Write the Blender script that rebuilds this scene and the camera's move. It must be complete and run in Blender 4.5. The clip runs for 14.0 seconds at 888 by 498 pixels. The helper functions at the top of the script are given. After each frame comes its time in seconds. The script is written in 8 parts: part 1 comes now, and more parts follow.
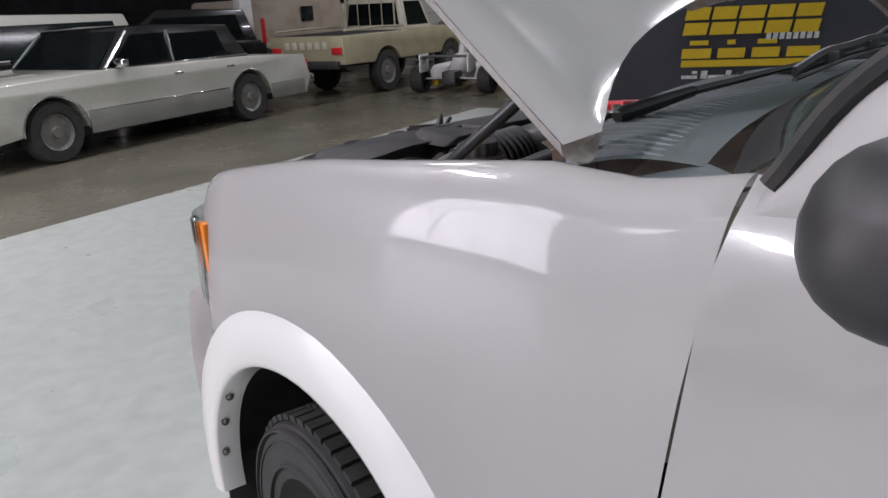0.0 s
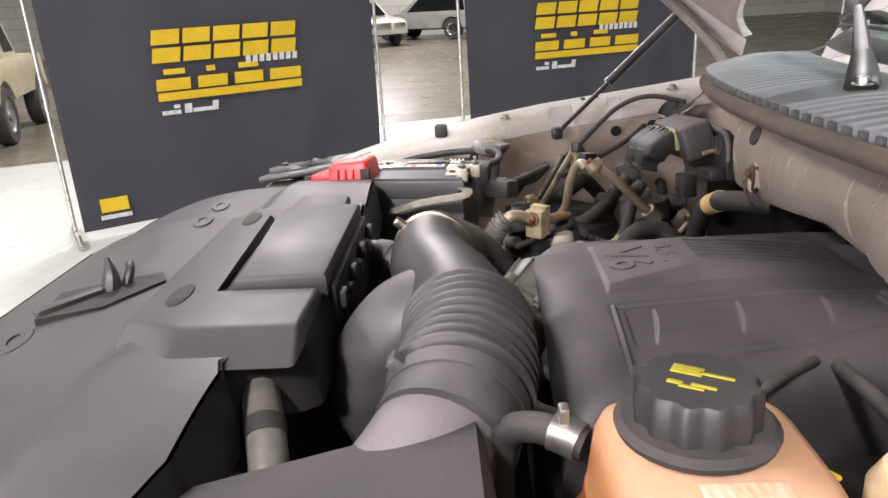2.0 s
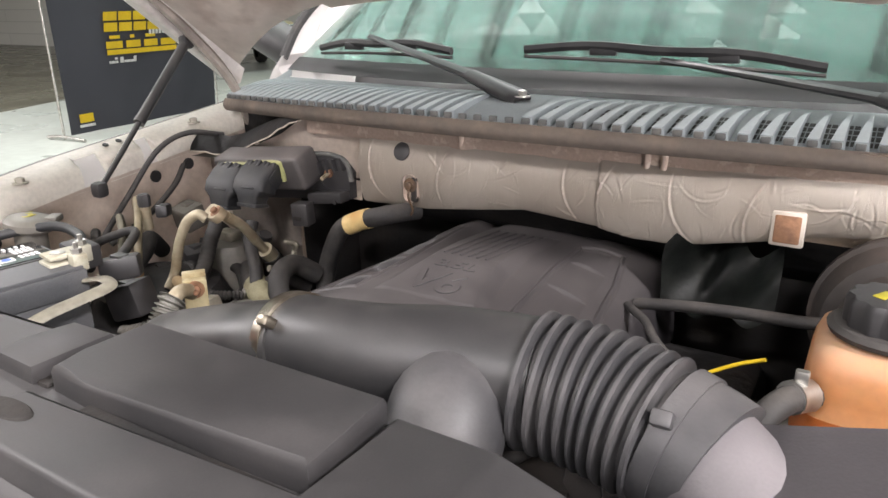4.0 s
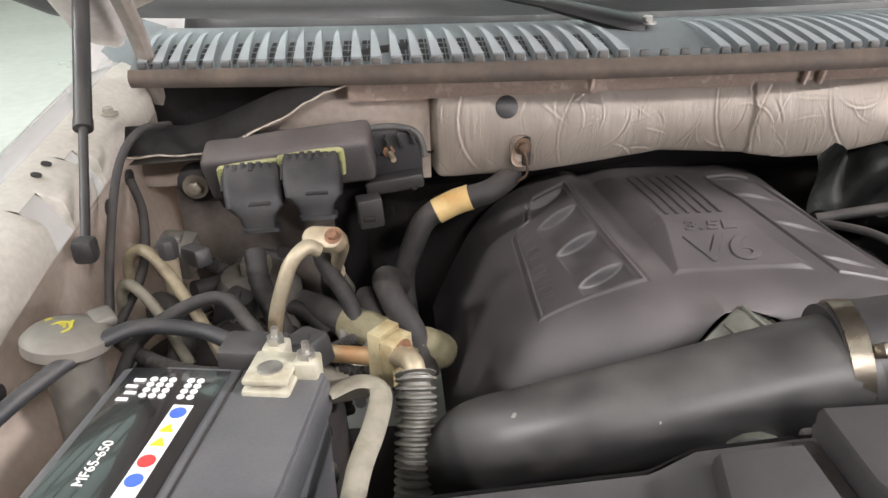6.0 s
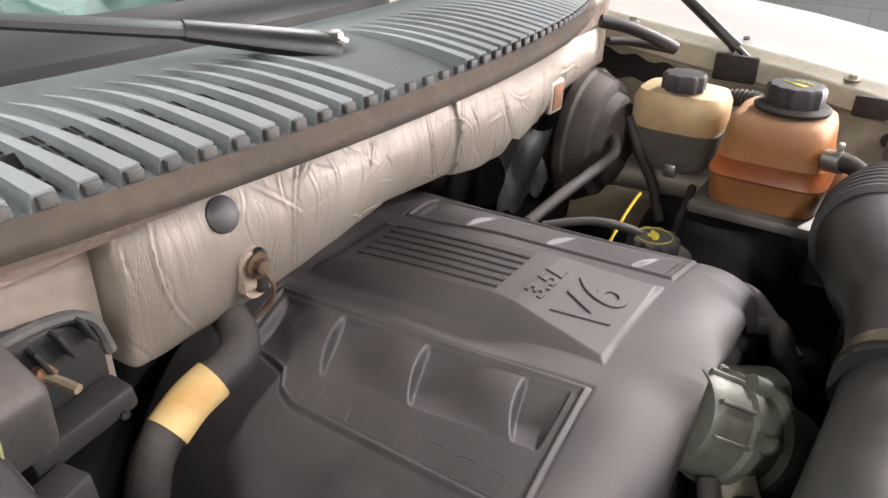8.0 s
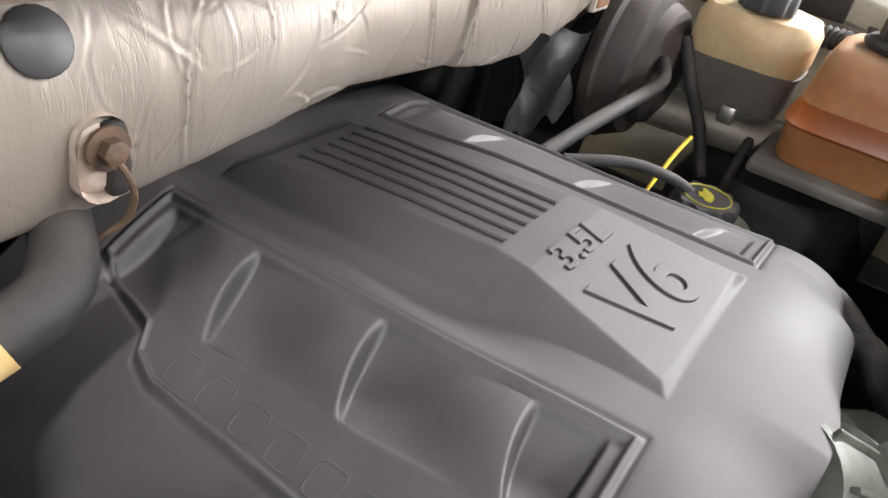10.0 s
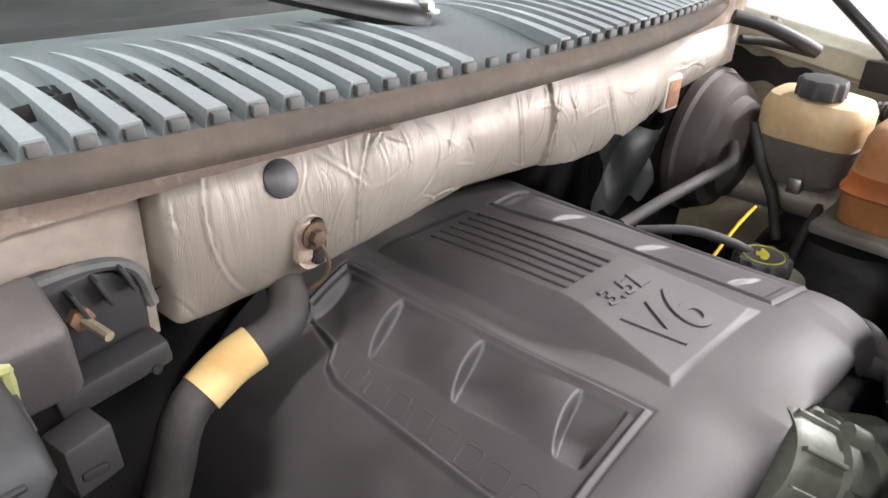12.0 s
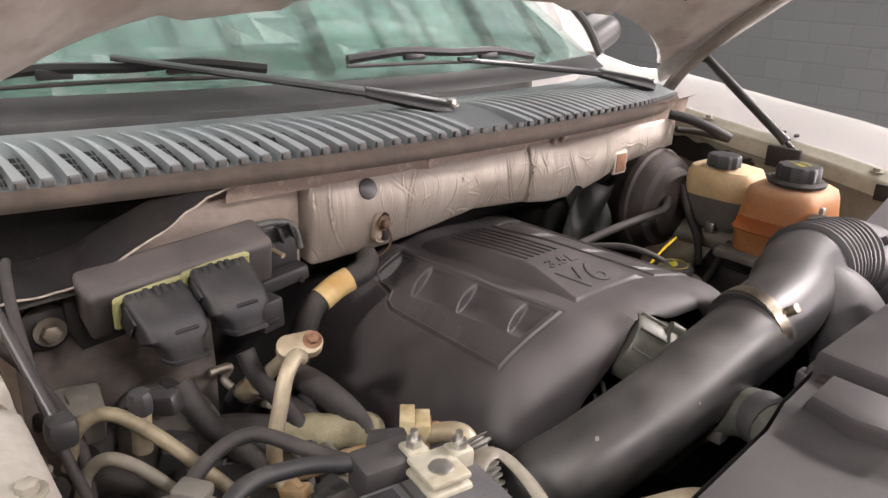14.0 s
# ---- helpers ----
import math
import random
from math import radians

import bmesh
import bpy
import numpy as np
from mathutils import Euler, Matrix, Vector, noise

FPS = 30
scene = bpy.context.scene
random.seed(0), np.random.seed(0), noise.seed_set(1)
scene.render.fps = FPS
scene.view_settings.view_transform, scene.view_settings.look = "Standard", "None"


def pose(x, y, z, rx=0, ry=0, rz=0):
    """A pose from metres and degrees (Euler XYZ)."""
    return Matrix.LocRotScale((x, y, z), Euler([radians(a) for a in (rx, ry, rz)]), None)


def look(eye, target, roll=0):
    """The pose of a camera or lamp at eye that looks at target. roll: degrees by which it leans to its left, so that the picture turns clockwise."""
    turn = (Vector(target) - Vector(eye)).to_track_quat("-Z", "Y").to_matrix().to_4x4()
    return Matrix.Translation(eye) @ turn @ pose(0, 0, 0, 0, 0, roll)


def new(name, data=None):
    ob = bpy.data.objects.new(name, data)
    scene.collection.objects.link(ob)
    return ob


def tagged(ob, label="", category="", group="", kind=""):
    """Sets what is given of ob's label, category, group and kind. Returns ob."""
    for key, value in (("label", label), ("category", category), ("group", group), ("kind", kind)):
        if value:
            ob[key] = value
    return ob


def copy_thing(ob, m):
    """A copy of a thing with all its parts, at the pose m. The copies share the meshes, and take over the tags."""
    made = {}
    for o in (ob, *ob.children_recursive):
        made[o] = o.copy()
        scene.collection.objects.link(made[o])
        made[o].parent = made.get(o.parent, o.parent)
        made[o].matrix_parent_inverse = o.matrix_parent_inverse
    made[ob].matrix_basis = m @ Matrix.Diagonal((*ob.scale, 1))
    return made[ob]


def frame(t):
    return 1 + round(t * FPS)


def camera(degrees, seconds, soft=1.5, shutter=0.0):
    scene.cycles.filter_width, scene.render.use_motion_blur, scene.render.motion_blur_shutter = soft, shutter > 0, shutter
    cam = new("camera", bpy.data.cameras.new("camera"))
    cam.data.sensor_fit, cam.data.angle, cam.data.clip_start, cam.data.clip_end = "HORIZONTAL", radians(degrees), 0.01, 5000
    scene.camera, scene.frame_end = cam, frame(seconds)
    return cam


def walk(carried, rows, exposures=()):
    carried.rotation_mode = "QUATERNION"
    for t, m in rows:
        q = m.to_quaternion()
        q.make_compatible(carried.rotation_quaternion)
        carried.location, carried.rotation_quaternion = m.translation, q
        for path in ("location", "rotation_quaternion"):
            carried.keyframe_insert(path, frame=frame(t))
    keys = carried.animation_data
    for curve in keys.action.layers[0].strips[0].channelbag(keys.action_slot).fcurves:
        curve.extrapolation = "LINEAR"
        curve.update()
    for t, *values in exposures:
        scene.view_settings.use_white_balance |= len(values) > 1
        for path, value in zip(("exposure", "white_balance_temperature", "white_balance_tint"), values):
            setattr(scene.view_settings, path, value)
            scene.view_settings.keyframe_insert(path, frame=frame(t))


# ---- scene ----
cam = camera(62.9, 14.0)
PATH = [
    (0, (-1.571, -0.744, 1.471), (-0.323, 0.681, 0.83), -2.8),
    (0.1, (-1.554, -0.645, 1.48), (-0.278, 0.776, 0.883), -2.4),
    (0.2, (-1.533, -0.55, 1.491), (-0.225, 0.855, 0.924), -2.1),
    (0.4, (-1.487, -0.371, 1.501), (-0.093, 0.966, 0.975), -2.7),
    (0.5, (-1.474, -0.281, 1.489), (-0.027, 1.001, 0.975), -2.9),
    (0.6, (-1.441, -0.193, 1.491), (0.071, 1.016, 0.984), -2.7),
    (0.8, (-1.409, -0.052, 1.502), (0.209, 1.009, 0.998), -3.2),
    (1, (-1.355, 0.062, 1.495), (0.342, 0.991, 0.989), -2.9),
    (1.2, (-1.288, 0.167, 1.476), (0.454, 1.001, 0.958), -2.7),
    (1.5, (-1.165, 0.29, 1.455), (0.621, 1.008, 0.91), -2.6),
    (1.7, (-1.07, 0.346, 1.457), (0.759, 0.91, 0.869), -3.3),
    (2, (-0.943, 0.462, 1.439), (0.945, 0.543, 0.784), -3.5),
    (2.5, (-0.833, 0.676, 1.443), (0.928, 0.012, 0.766), -6.2),
    (2.7, (-0.831, 0.736, 1.448), (0.852, -0.126, 0.793), -4.9),
    (4.8, (-0.102, 1.115, 1.477), (0.548, -0.638, 0.766), -0.4),
    (5, (0.003, 1.102, 1.484), (0.592, -0.667, 0.761), -0.4),
    (5.5, (0.24, 1.082, 1.47), (0.527, -0.729, 0.671), -0.9),
    (6, (0.393, 1.013, 1.475), (0.281, -0.78, 0.597), -1.3),
    (6.5, (0.523, 0.88, 1.485), (0.035, -0.83, 0.571), -1.3),
    (7, (0.635, 0.746, 1.465), (-0.253, -0.794, 0.547), -0.8),
    (7.5, (0.678, 0.61, 1.492), (-0.611, -0.605, 0.563), -1.3),
    (8, (0.599, 0.453, 1.465), (-0.889, -0.496, 0.525), 1.3),
    (10.3, (0.339, 0.317, 1.332), (-1.121, -0.485, 0.225), 12),
    (10.5, (0.284, 0.312, 1.354), (-1.15, -0.533, 0.245), 10),
    (11, (0.227, 0.278, 1.336), (-1.122, -0.658, 0.194), 8.1),
    (11.5, (0.328, 0.329, 1.357), (-0.955, -0.704, 0.222), 6.5),
    (12, (0.54, 0.471, 1.438), (-0.741, -0.731, 0.481), 2.5),
    (12.5, (0.741, 0.627, 1.463), (-0.552, -0.673, 0.664), 0.4),
    (13, (0.89, 0.786, 1.441), (-0.427, -0.513, 0.682), 0.9),
    (13.5, (0.91, 0.846, 1.478), (-0.397, -0.479, 0.744), 1.7),
    (14, (0.863, 0.868, 1.507), (-0.395, -0.518, 0.803), 2.1),
]
STOPS = [(0, -1.4, 6150, 16), (0.5, -1.28, 6150, 16), (1.0, -0.97, 6200, 9), (1.5, -0.1, 6400, 10), (2.0, 0.25, 6650, 17), (2.7, 0.35, 6900, 16), (4.8, 0.45, 6500, 11), (5.0, 0.45, 6500, 11), (5.5, 0.3, 6550, 11), (6.0, 0.5, 6600, 12), (6.5, 0.66, 6700, 14), (7.0, 0.75, 6850, 16), (8.0, 0.78, 6700, 13), (10.3, 1.05, 6350, 8), (11.0, 1.05, 6350, 8), (12.0, 1.0, 6400, 10), (13.0, 0.38, 6800, 17), (14.0, 0.33, 6900, 18)]
walk(cam, [(t, look(e, g, r)) for t, e, g, r in PATH], STOPS)

# ---- world and light ----
world = bpy.data.worlds.new("hall_air")
scene.world = world
world.use_nodes = True
world.node_tree.nodes["Background"].inputs[0].default_value = (0.75, 0.82, 0.86, 1)
world.node_tree.nodes["Background"].inputs[1].default_value = 0.25
scene.view_settings.exposure = 0.0


def hall_lamp(x, y, z, sx, sy, power):
    data = bpy.data.lights.new("hall_light", "AREA")
    data.shape, data.size, data.size_y, data.energy = "RECTANGLE", sx, sy, power
    data.color = (1.0, 0.965, 0.98)
    ob = new("hall_light", data)
    ob.matrix_basis = pose(x, y, z)
    return ob


LAMPS = [(-6.3, 2.6), (-6.2, -4.8), (-2.8, 6.6), (1.4, 7.2), (1.6, -4.5), (6.2, 2.6), (7.5, -3.0), (11.5, 10.5), (14.0, 3.0), (22.0, 3.0)]
for (lx, ly), watts in zip(LAMPS, (1320, 350, 520, 280, 190, 400, 260, 420, 700, 900)):
    hall_lamp(lx, ly, 5.93, 1.5, 0.5, watts)

# daylight through the wide glazed entrance in the west wall
day = bpy.data.lights.new("entrance_daylight", "AREA")
day.shape, day.size, day.size_y, day.energy, day.color = "RECTANGLE", 3.2, 3.6, 900, (1.0, 0.95, 0.985)
new("entrance_daylight", day).matrix_basis = pose(-6.9, 6.0, 1.8, 0, -90, 0)

# ---- materials ----


def nodes_of(name):
    m = bpy.data.materials.new(name)
    m.use_nodes = True
    nt = m.node_tree
    return m, nt, nt.nodes["Principled BSDF"]


def surf(name, base, alt=None, rough=0.5, metal=0.0, scale=6.0, fine=90.0, bump=0.15, alt_at=(0.45, 0.7), dust=0.0,
         dust_col=(0.33, 0.27, 0.22), coat=0.0, rvar=0.12, sss=0.0, trans=0.0, grainy=0.35, stretch=(1, 1, 1), bump_dist=0.002, spec=0.5):
    """A worn surface: two colours in patches, fine grain, and dust that lies on faces turned up."""
    m, nt, bsdf = nodes_of(name)
    N, L = nt.nodes, nt.links
    co = N.new("ShaderNodeTexCoord")
    mp = N.new("ShaderNodeMapping")
    mp.inputs["Scale"].default_value = stretch
    L.new(co.outputs["Object"], mp.inputs[0])
    n1 = N.new("ShaderNodeTexNoise")
    n1.inputs["Scale"].default_value, n1.inputs["Detail"].default_value = scale, 6
    n2 = N.new("ShaderNodeTexNoise")
    n2.inputs["Scale"].default_value, n2.inputs["Detail"].default_value = fine, 4
    for n in (n1, n2):
        L.new(mp.outputs[0], n.inputs["Vector"])
    ramp = N.new("ShaderNodeValToRGB")
    ramp.color_ramp.elements[0].position, ramp.color_ramp.elements[1].position = alt_at
    ramp.color_ramp.elements[0].color = (*base, 1)
    ramp.color_ramp.elements[1].color = (*(alt or tuple(c * 0.75 for c in base)), 1)
    L.new(n1.outputs[0], ramp.inputs[0])
    grain = N.new("ShaderNodeMix")
    grain.data_type, grain.blend_type = "RGBA", "MULTIPLY"
    grain.inputs[0].default_value = grainy
    L.new(ramp.outputs[0], grain.inputs[6])
    g2 = N.new("ShaderNodeValToRGB")
    g2.color_ramp.elements[0].position, g2.color_ramp.elements[1].position = 0.3, 0.65
    g2.color_ramp.elements[0].color = (0.6, 0.6, 0.6, 1)
    L.new(n2.outputs[0], g2.inputs[0])
    L.new(g2.outputs[0], grain.inputs[7])
    col = grain.outputs[2]
    r = N.new("ShaderNodeMapRange")
    r.inputs[3].default_value, r.inputs[4].default_value = max(rough - rvar, 0.02), min(rough + rvar, 1)
    L.new(n1.outputs[0], r.inputs[0])
    rough_out = r.outputs[0]
    if dust:
        geo = N.new("ShaderNodeNewGeometry")
        sep = N.new("ShaderNodeSeparateXYZ")
        L.new(geo.outputs["Normal"], sep.inputs[0])
        up = N.new("ShaderNodeMapRange")
        up.inputs[1].default_value, up.inputs[2].default_value, up.inputs[4].default_value = 0.1, 0.95, dust
        L.new(sep.outputs[2], up.inputs[0])
        mul = N.new("ShaderNodeMath")
        mul.operation = "MULTIPLY"
        sp = N.new("ShaderNodeMapRange")
        sp.inputs[1].default_value, sp.inputs[2].default_value, sp.inputs[3].default_value = 0.3, 0.7, 0.35
        L.new(n1.outputs[0], sp.inputs[0])
        L.new(up.outputs[0], mul.inputs[0])
        L.new(sp.outputs[0], mul.inputs[1])
        dm = N.new("ShaderNodeMix")
        dm.data_type = "RGBA"
        L.new(mul.outputs[0], dm.inputs[0])
        L.new(col, dm.inputs[6])
        dm.inputs[7].default_value = (*dust_col, 1)
        col = dm.outputs[2]
        ra = N.new("ShaderNodeMath")
        ra.operation = "ADD"
        ra.use_clamp = True
        L.new(rough_out, ra.inputs[0])
        L.new(mul.outputs[0], ra.inputs[1])
        rough_out = ra.outputs[0]
    L.new(col, bsdf.inputs["Base Color"])
    L.new(rough_out, bsdf.inputs["Roughness"])
    bsdf.inputs["Metallic"].default_value = metal
    bsdf.inputs["Coat Weight"].default_value = coat
    bsdf.inputs["Coat Roughness"].default_value = 0.04
    bsdf.inputs["Specular IOR Level"].default_value = spec
    if sss:
        bsdf.inputs["Subsurface Weight"].default_value = sss
        bsdf.inputs["Subsurface Radius"].default_value = (0.04, 0.02, 0.01)
        bsdf.inputs["Subsurface Scale"].default_value = 0.6
    if trans:
        bsdf.inputs["Transmission Weight"].default_value = trans
    if bump:
        b = N.new("ShaderNodeBump")
        b.inputs["Strength"].default_value, b.inputs["Distance"].default_value = bump, bump_dist
        L.new(n2.outputs[0], b.inputs["Height"])
        L.new(b.outputs[0], bsdf.inputs["Normal"])
    return m


def glass(name, tint, rough=0.02, ior=1.5):
    m, nt, bsdf = nodes_of(name)
    bsdf.inputs["Base Color"].default_value = (*tint, 1)
    bsdf.inputs["Roughness"].default_value = rough
    bsdf.inputs["Transmission Weight"].default_value = 1.0
    bsdf.inputs["IOR"].default_value = ior
    return m


WHITE = surf("white_pearl_paint", (0.78, 0.75, 0.74), (0.77, 0.74, 0.73), rough=0.25, scale=2, bump=0.0, coat=1.0, rvar=0.02, grainy=0.0)
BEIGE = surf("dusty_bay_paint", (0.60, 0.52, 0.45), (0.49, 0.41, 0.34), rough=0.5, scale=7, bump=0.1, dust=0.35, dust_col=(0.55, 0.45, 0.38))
# two bay paints darkened so the left side's shade is in the colour
DIMPAINT = surf("shaded_dusty_cream_paint", (0.33, 0.31, 0.25), (0.2, 0.185, 0.15), rough=0.5, scale=7, bump=0.1, dust=0.35, dust_col=(0.36, 0.33, 0.27))
EDGEM = surf("shaded_green_cream_paint", (0.50, 0.48, 0.39), (0.40, 0.38, 0.3), rough=0.5, scale=9, bump=0.1, dust=0.25, dust_col=(0.46, 0.43, 0.35))
BLACK = surf("dusty_black_plastic", (0.028, 0.027, 0.028), (0.045, 0.042, 0.042), rough=0.46, scale=9, fine=400, bump=0.12, spec=0.5, dust=0.12, dust_col=(0.17, 0.16, 0.16), bump_dist=0.0004)
COVERM = surf("engine_cover_plastic", (0.024, 0.022, 0.024), (0.052, 0.048, 0.049), rough=0.5, scale=5, fine=500, bump=0.15, spec=0.65, dust=0.22, dust_col=(0.24, 0.21, 0.2), bump_dist=0.0004)
PIPEM = surf("smooth_black_plastic", (0.02, 0.02, 0.021), (0.035, 0.035, 0.034), rough=0.34, scale=16, fine=300, bump=0.06, spec=0.65, dust=0.2, dust_col=(0.22, 0.205, 0.185), bump_dist=0.0005)
GLOSSP = surf("polished_black_plastic", (0.02, 0.02, 0.021), (0.03, 0.029, 0.029), rough=0.41, scale=16, fine=300, bump=0.05, spec=0.6, dust=0.1, dust_col=(0.22, 0.2, 0.19), bump_dist=0.0004)
ELBOWM = surf("dusty_hard_rubber", (0.035, 0.035, 0.037), (0.065, 0.062, 0.062), rough=0.47, scale=14, fine=260, bump=0.1, dust=0.16, dust_col=(0.26, 0.24, 0.24), spec=0.55)
BOXM = surf("dusty_box_plastic", (0.065, 0.06, 0.064), (0.095, 0.087, 0.09), rough=0.42, scale=8, fine=350, bump=0.15, dust=0.35, dust_col=(0.28, 0.25, 0.26), spec=0.7)
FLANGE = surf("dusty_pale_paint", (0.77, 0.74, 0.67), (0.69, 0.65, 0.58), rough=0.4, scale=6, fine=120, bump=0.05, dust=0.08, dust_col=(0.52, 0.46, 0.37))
RIMM = surf("pale_wheel_paint", (0.20, 0.195, 0.18), (0.12, 0.118, 0.11), rough=0.4, metal=0.3, scale=9, bump=0.1)
RUBBER = surf("old_rubber", (0.021, 0.02, 0.02), (0.042, 0.038, 0.035), rough=0.65, scale=25, fine=200, bump=0.3, dust=0.24, dust_col=(0.17, 0.15, 0.135))
# near-black for oily metal, and for shade in gaps and holes
VOID = surf("oily_metal_and_shade", (0.012, 0.011, 0.011), (0.03, 0.024, 0.02), rough=0.7, scale=10, fine=60, bump=0.5, bump_dist=0.004)
COWLM = surf("weathered_grey_plastic", (0.235, 0.265, 0.275), (0.17, 0.185, 0.19), rough=0.5, scale=9, fine=250, bump=0.2, dust=0.4, dust_col=(0.42, 0.45, 0.45), bump_dist=0.0006)
SEAL = surf("dusty_seal", (0.19, 0.16, 0.135), (0.26, 0.21, 0.17), rough=0.8, scale=14, bump=0.3, dust=0.5, dust_col=(0.27, 0.22, 0.17))
ALU = surf("dull_aluminium", (0.36, 0.33, 0.27), (0.22, 0.19, 0.15), rough=0.5, metal=0.6, scale=20, fine=150, bump=0.2)
CLAMPM = surf("tan_clamp_steel", (0.36, 0.32, 0.26), (0.2, 0.17, 0.13), rough=0.3, metal=0.95, scale=30, bump=0.2)
BRASS = surf("stained_yellow_zinc", (0.42, 0.365, 0.26), (0.27, 0.19, 0.11), rough=0.5, metal=0.35, scale=18, fine=120, bump=0.2)
RUST = surf("rusty_steel", (0.30, 0.16, 0.09), (0.16, 0.09, 0.06), rough=0.75, metal=0.3, scale=40, fine=200, bump=0.5)
STEEL = surf("zinc_steel", (0.5, 0.49, 0.46), (0.33, 0.31, 0.28), rough=0.38, metal=0.9, scale=30, bump=0.15)
FILLED = surf("coolant_filled_plastic", (0.34, 0.095, 0.02), (0.26, 0.07, 0.016), rough=0.33, scale=6, bump=0.1, sss=0.3, dust=0.2, dust_col=(0.45, 0.25, 0.14))
ORANGE = surf("aged_amber_plastic", (0.46, 0.21, 0.085), (0.38, 0.145, 0.05), rough=0.35, scale=5, bump=0.1, sss=0.4, dust=0.7, dust_col=(0.52, 0.38, 0.27))
CREAM = surf("aged_cream_plastic", (0.62, 0.475, 0.28), (0.54, 0.37, 0.18), rough=0.4, scale=8, bump=0.1, sss=0.3, dust=0.2, dust_col=(0.75, 0.66, 0.55))
GREYP = surf("grey_reservoir_plastic", (0.15, 0.14, 0.12), (0.11, 0.10, 0.09), rough=0.5, scale=10, bump=0.1)
RED = surf("red_plastic", (0.62, 0.02, 0.025), (0.5, 0.02, 0.02), rough=0.35, scale=9, bump=0.05, dust=0.12, dust_col=(0.6, 0.3, 0.25))
BATM = surf("battery_grey_plastic", (0.07, 0.073, 0.078), (0.095, 0.095, 0.098), rough=0.45, scale=12, fine=400, bump=0.2, dust=0.15, dust_col=(0.2, 0.19, 0.18))
TAPE = surf("yellowed_paper_tag", (0.62, 0.45, 0.2), (0.5, 0.3, 0.1), rough=0.6, scale=22, bump=0.1)
OLIVE = surf("olive_green_plastic", (0.34, 0.34, 0.14), (0.24, 0.25, 0.11), rough=0.5, scale=20, bump=0.1, dust=0.3)
SKY = surf("translucent_roof_sheet", (0.5, 0.6, 0.57), rough=0.5, scale=1, bump=0)
SKY.node_tree.nodes["Principled BSDF"].inputs["Emission Color"].default_value = (0.74, 0.95, 0.90, 1)
SKY.node_tree.nodes["Principled BSDF"].inputs["Emission Strength"].default_value = 0.9
LEADY = surf("cream_stained_zinc", (0.50, 0.43, 0.26), (0.36, 0.27, 0.13), rough=0.55, metal=0.15, scale=35, fine=150, bump=0.2)
LABELM = surf("worn_paper_label", (0.66, 0.50, 0.38), (0.56, 0.36, 0.22), rough=0.6, scale=60, bump=0.1)
TANP = surf("dirty_tan_tube", (0.27, 0.23, 0.15), (0.15, 0.12, 0.08), rough=0.55, metal=0.2, scale=24, fine=150, bump=0.2)
RUSTY = surf("orange_stained_zinc", (0.44, 0.31, 0.17), (0.36, 0.19, 0.08), rough=0.55, metal=0.25, scale=26, fine=150, bump=0.2)
WRAPD = surf("dull_black_film", (0.012, 0.014, 0.013), (0.025, 0.027, 0.025), rough=0.4, scale=20, fine=120, bump=0.3, spec=0.4)
LEADC = surf("dusty_tan_connector", (0.215, 0.20, 0.155), (0.14, 0.125, 0.095), rough=0.6, scale=40, bump=0.2)
SPECK = surf("dried_paint_speck", (0.27, 0.265, 0.24), rough=0.6, scale=60, bump=0.2)
WIPERM = surf("satin_black_wiper", (0.016, 0.016, 0.017), (0.026, 0.025, 0.025), rough=0.42, scale=20, fine=300, bump=0.08, spec=0.45)
MODULEM = surf("dusty_module_plastic", (0.06, 0.055, 0.054), (0.095, 0.084, 0.079), rough=0.55, scale=14, fine=240, bump=0.2, dust=0.35, dust_col=(0.26, 0.22, 0.2))
PLUGM = surf("matt_black_plug_plastic", (0.021, 0.022, 0.024), (0.04, 0.039, 0.038), rough=0.5, scale=26, fine=300, bump=0.15, spec=0.4, dust=0.14, dust_col=(0.15, 0.14, 0.13))
CASTM = surf("dirty_cast_housing", (0.12, 0.125, 0.102), (0.065, 0.064, 0.052), rough=0.5, metal=0.2, scale=25, fine=140, bump=0.3)
YELLOW = surf("yellow_print", (0.75, 0.53, 0.02), (0.68, 0.47, 0.02), rough=0.5, scale=5, bump=0.0)
INK = surf("yellow_cap_print", (0.40, 0.35, 0.03), rough=0.6, scale=30, bump=0)
WHITEP = surf("white_print", (0.72, 0.72, 0.70), rough=0.5, scale=30, bump=0)
BLUEP = surf("blue_print", (0.05, 0.12, 0.5), rough=0.5, scale=30, bump=0)
FLAKY = surf("flaking_beige_paint", (0.50, 0.40, 0.33), (0.62, 0.53, 0.45), rough=0.55, scale=46, fine=160, bump=0.3, alt_at=(0.56, 0.6))
SLEEVE = surf("dusty_grey_sleeve", (0.15, 0.145, 0.125), (0.10, 0.095, 0.08), rough=0.5, scale=30, bump=0.15)
WRAPM = surf("tan_cloth_wrap", (0.225, 0.205, 0.125), (0.15, 0.13, 0.075), rough=0.75, scale=30, fine=300, bump=0.4)
GRIME = surf("grimy_beige_paint", (0.28, 0.245, 0.215), (0.14, 0.12, 0.105), rough=0.6, scale=13, fine=90, bump=0.2, dust=0.3)
GLASS = glass("tinted_windscreen", (0.62, 0.86, 0.80))
LENS = glass("lamp_lens", (0.95, 0.95, 0.95), 0.03)
AMBER = surf("amber_lens", (0.85, 0.25, 0.02), (0.8, 0.2, 0.02), rough=0.15, scale=30, bump=0.0)
CHROME = surf("chrome", (0.75, 0.75, 0.75), rough=0.12, metal=1.0, scale=4, bump=0, rvar=0.03)
DARKGL = surf("dark_car_glass", (0.01, 0.014, 0.015), rough=0.06, scale=3, bump=0, rvar=0.02)
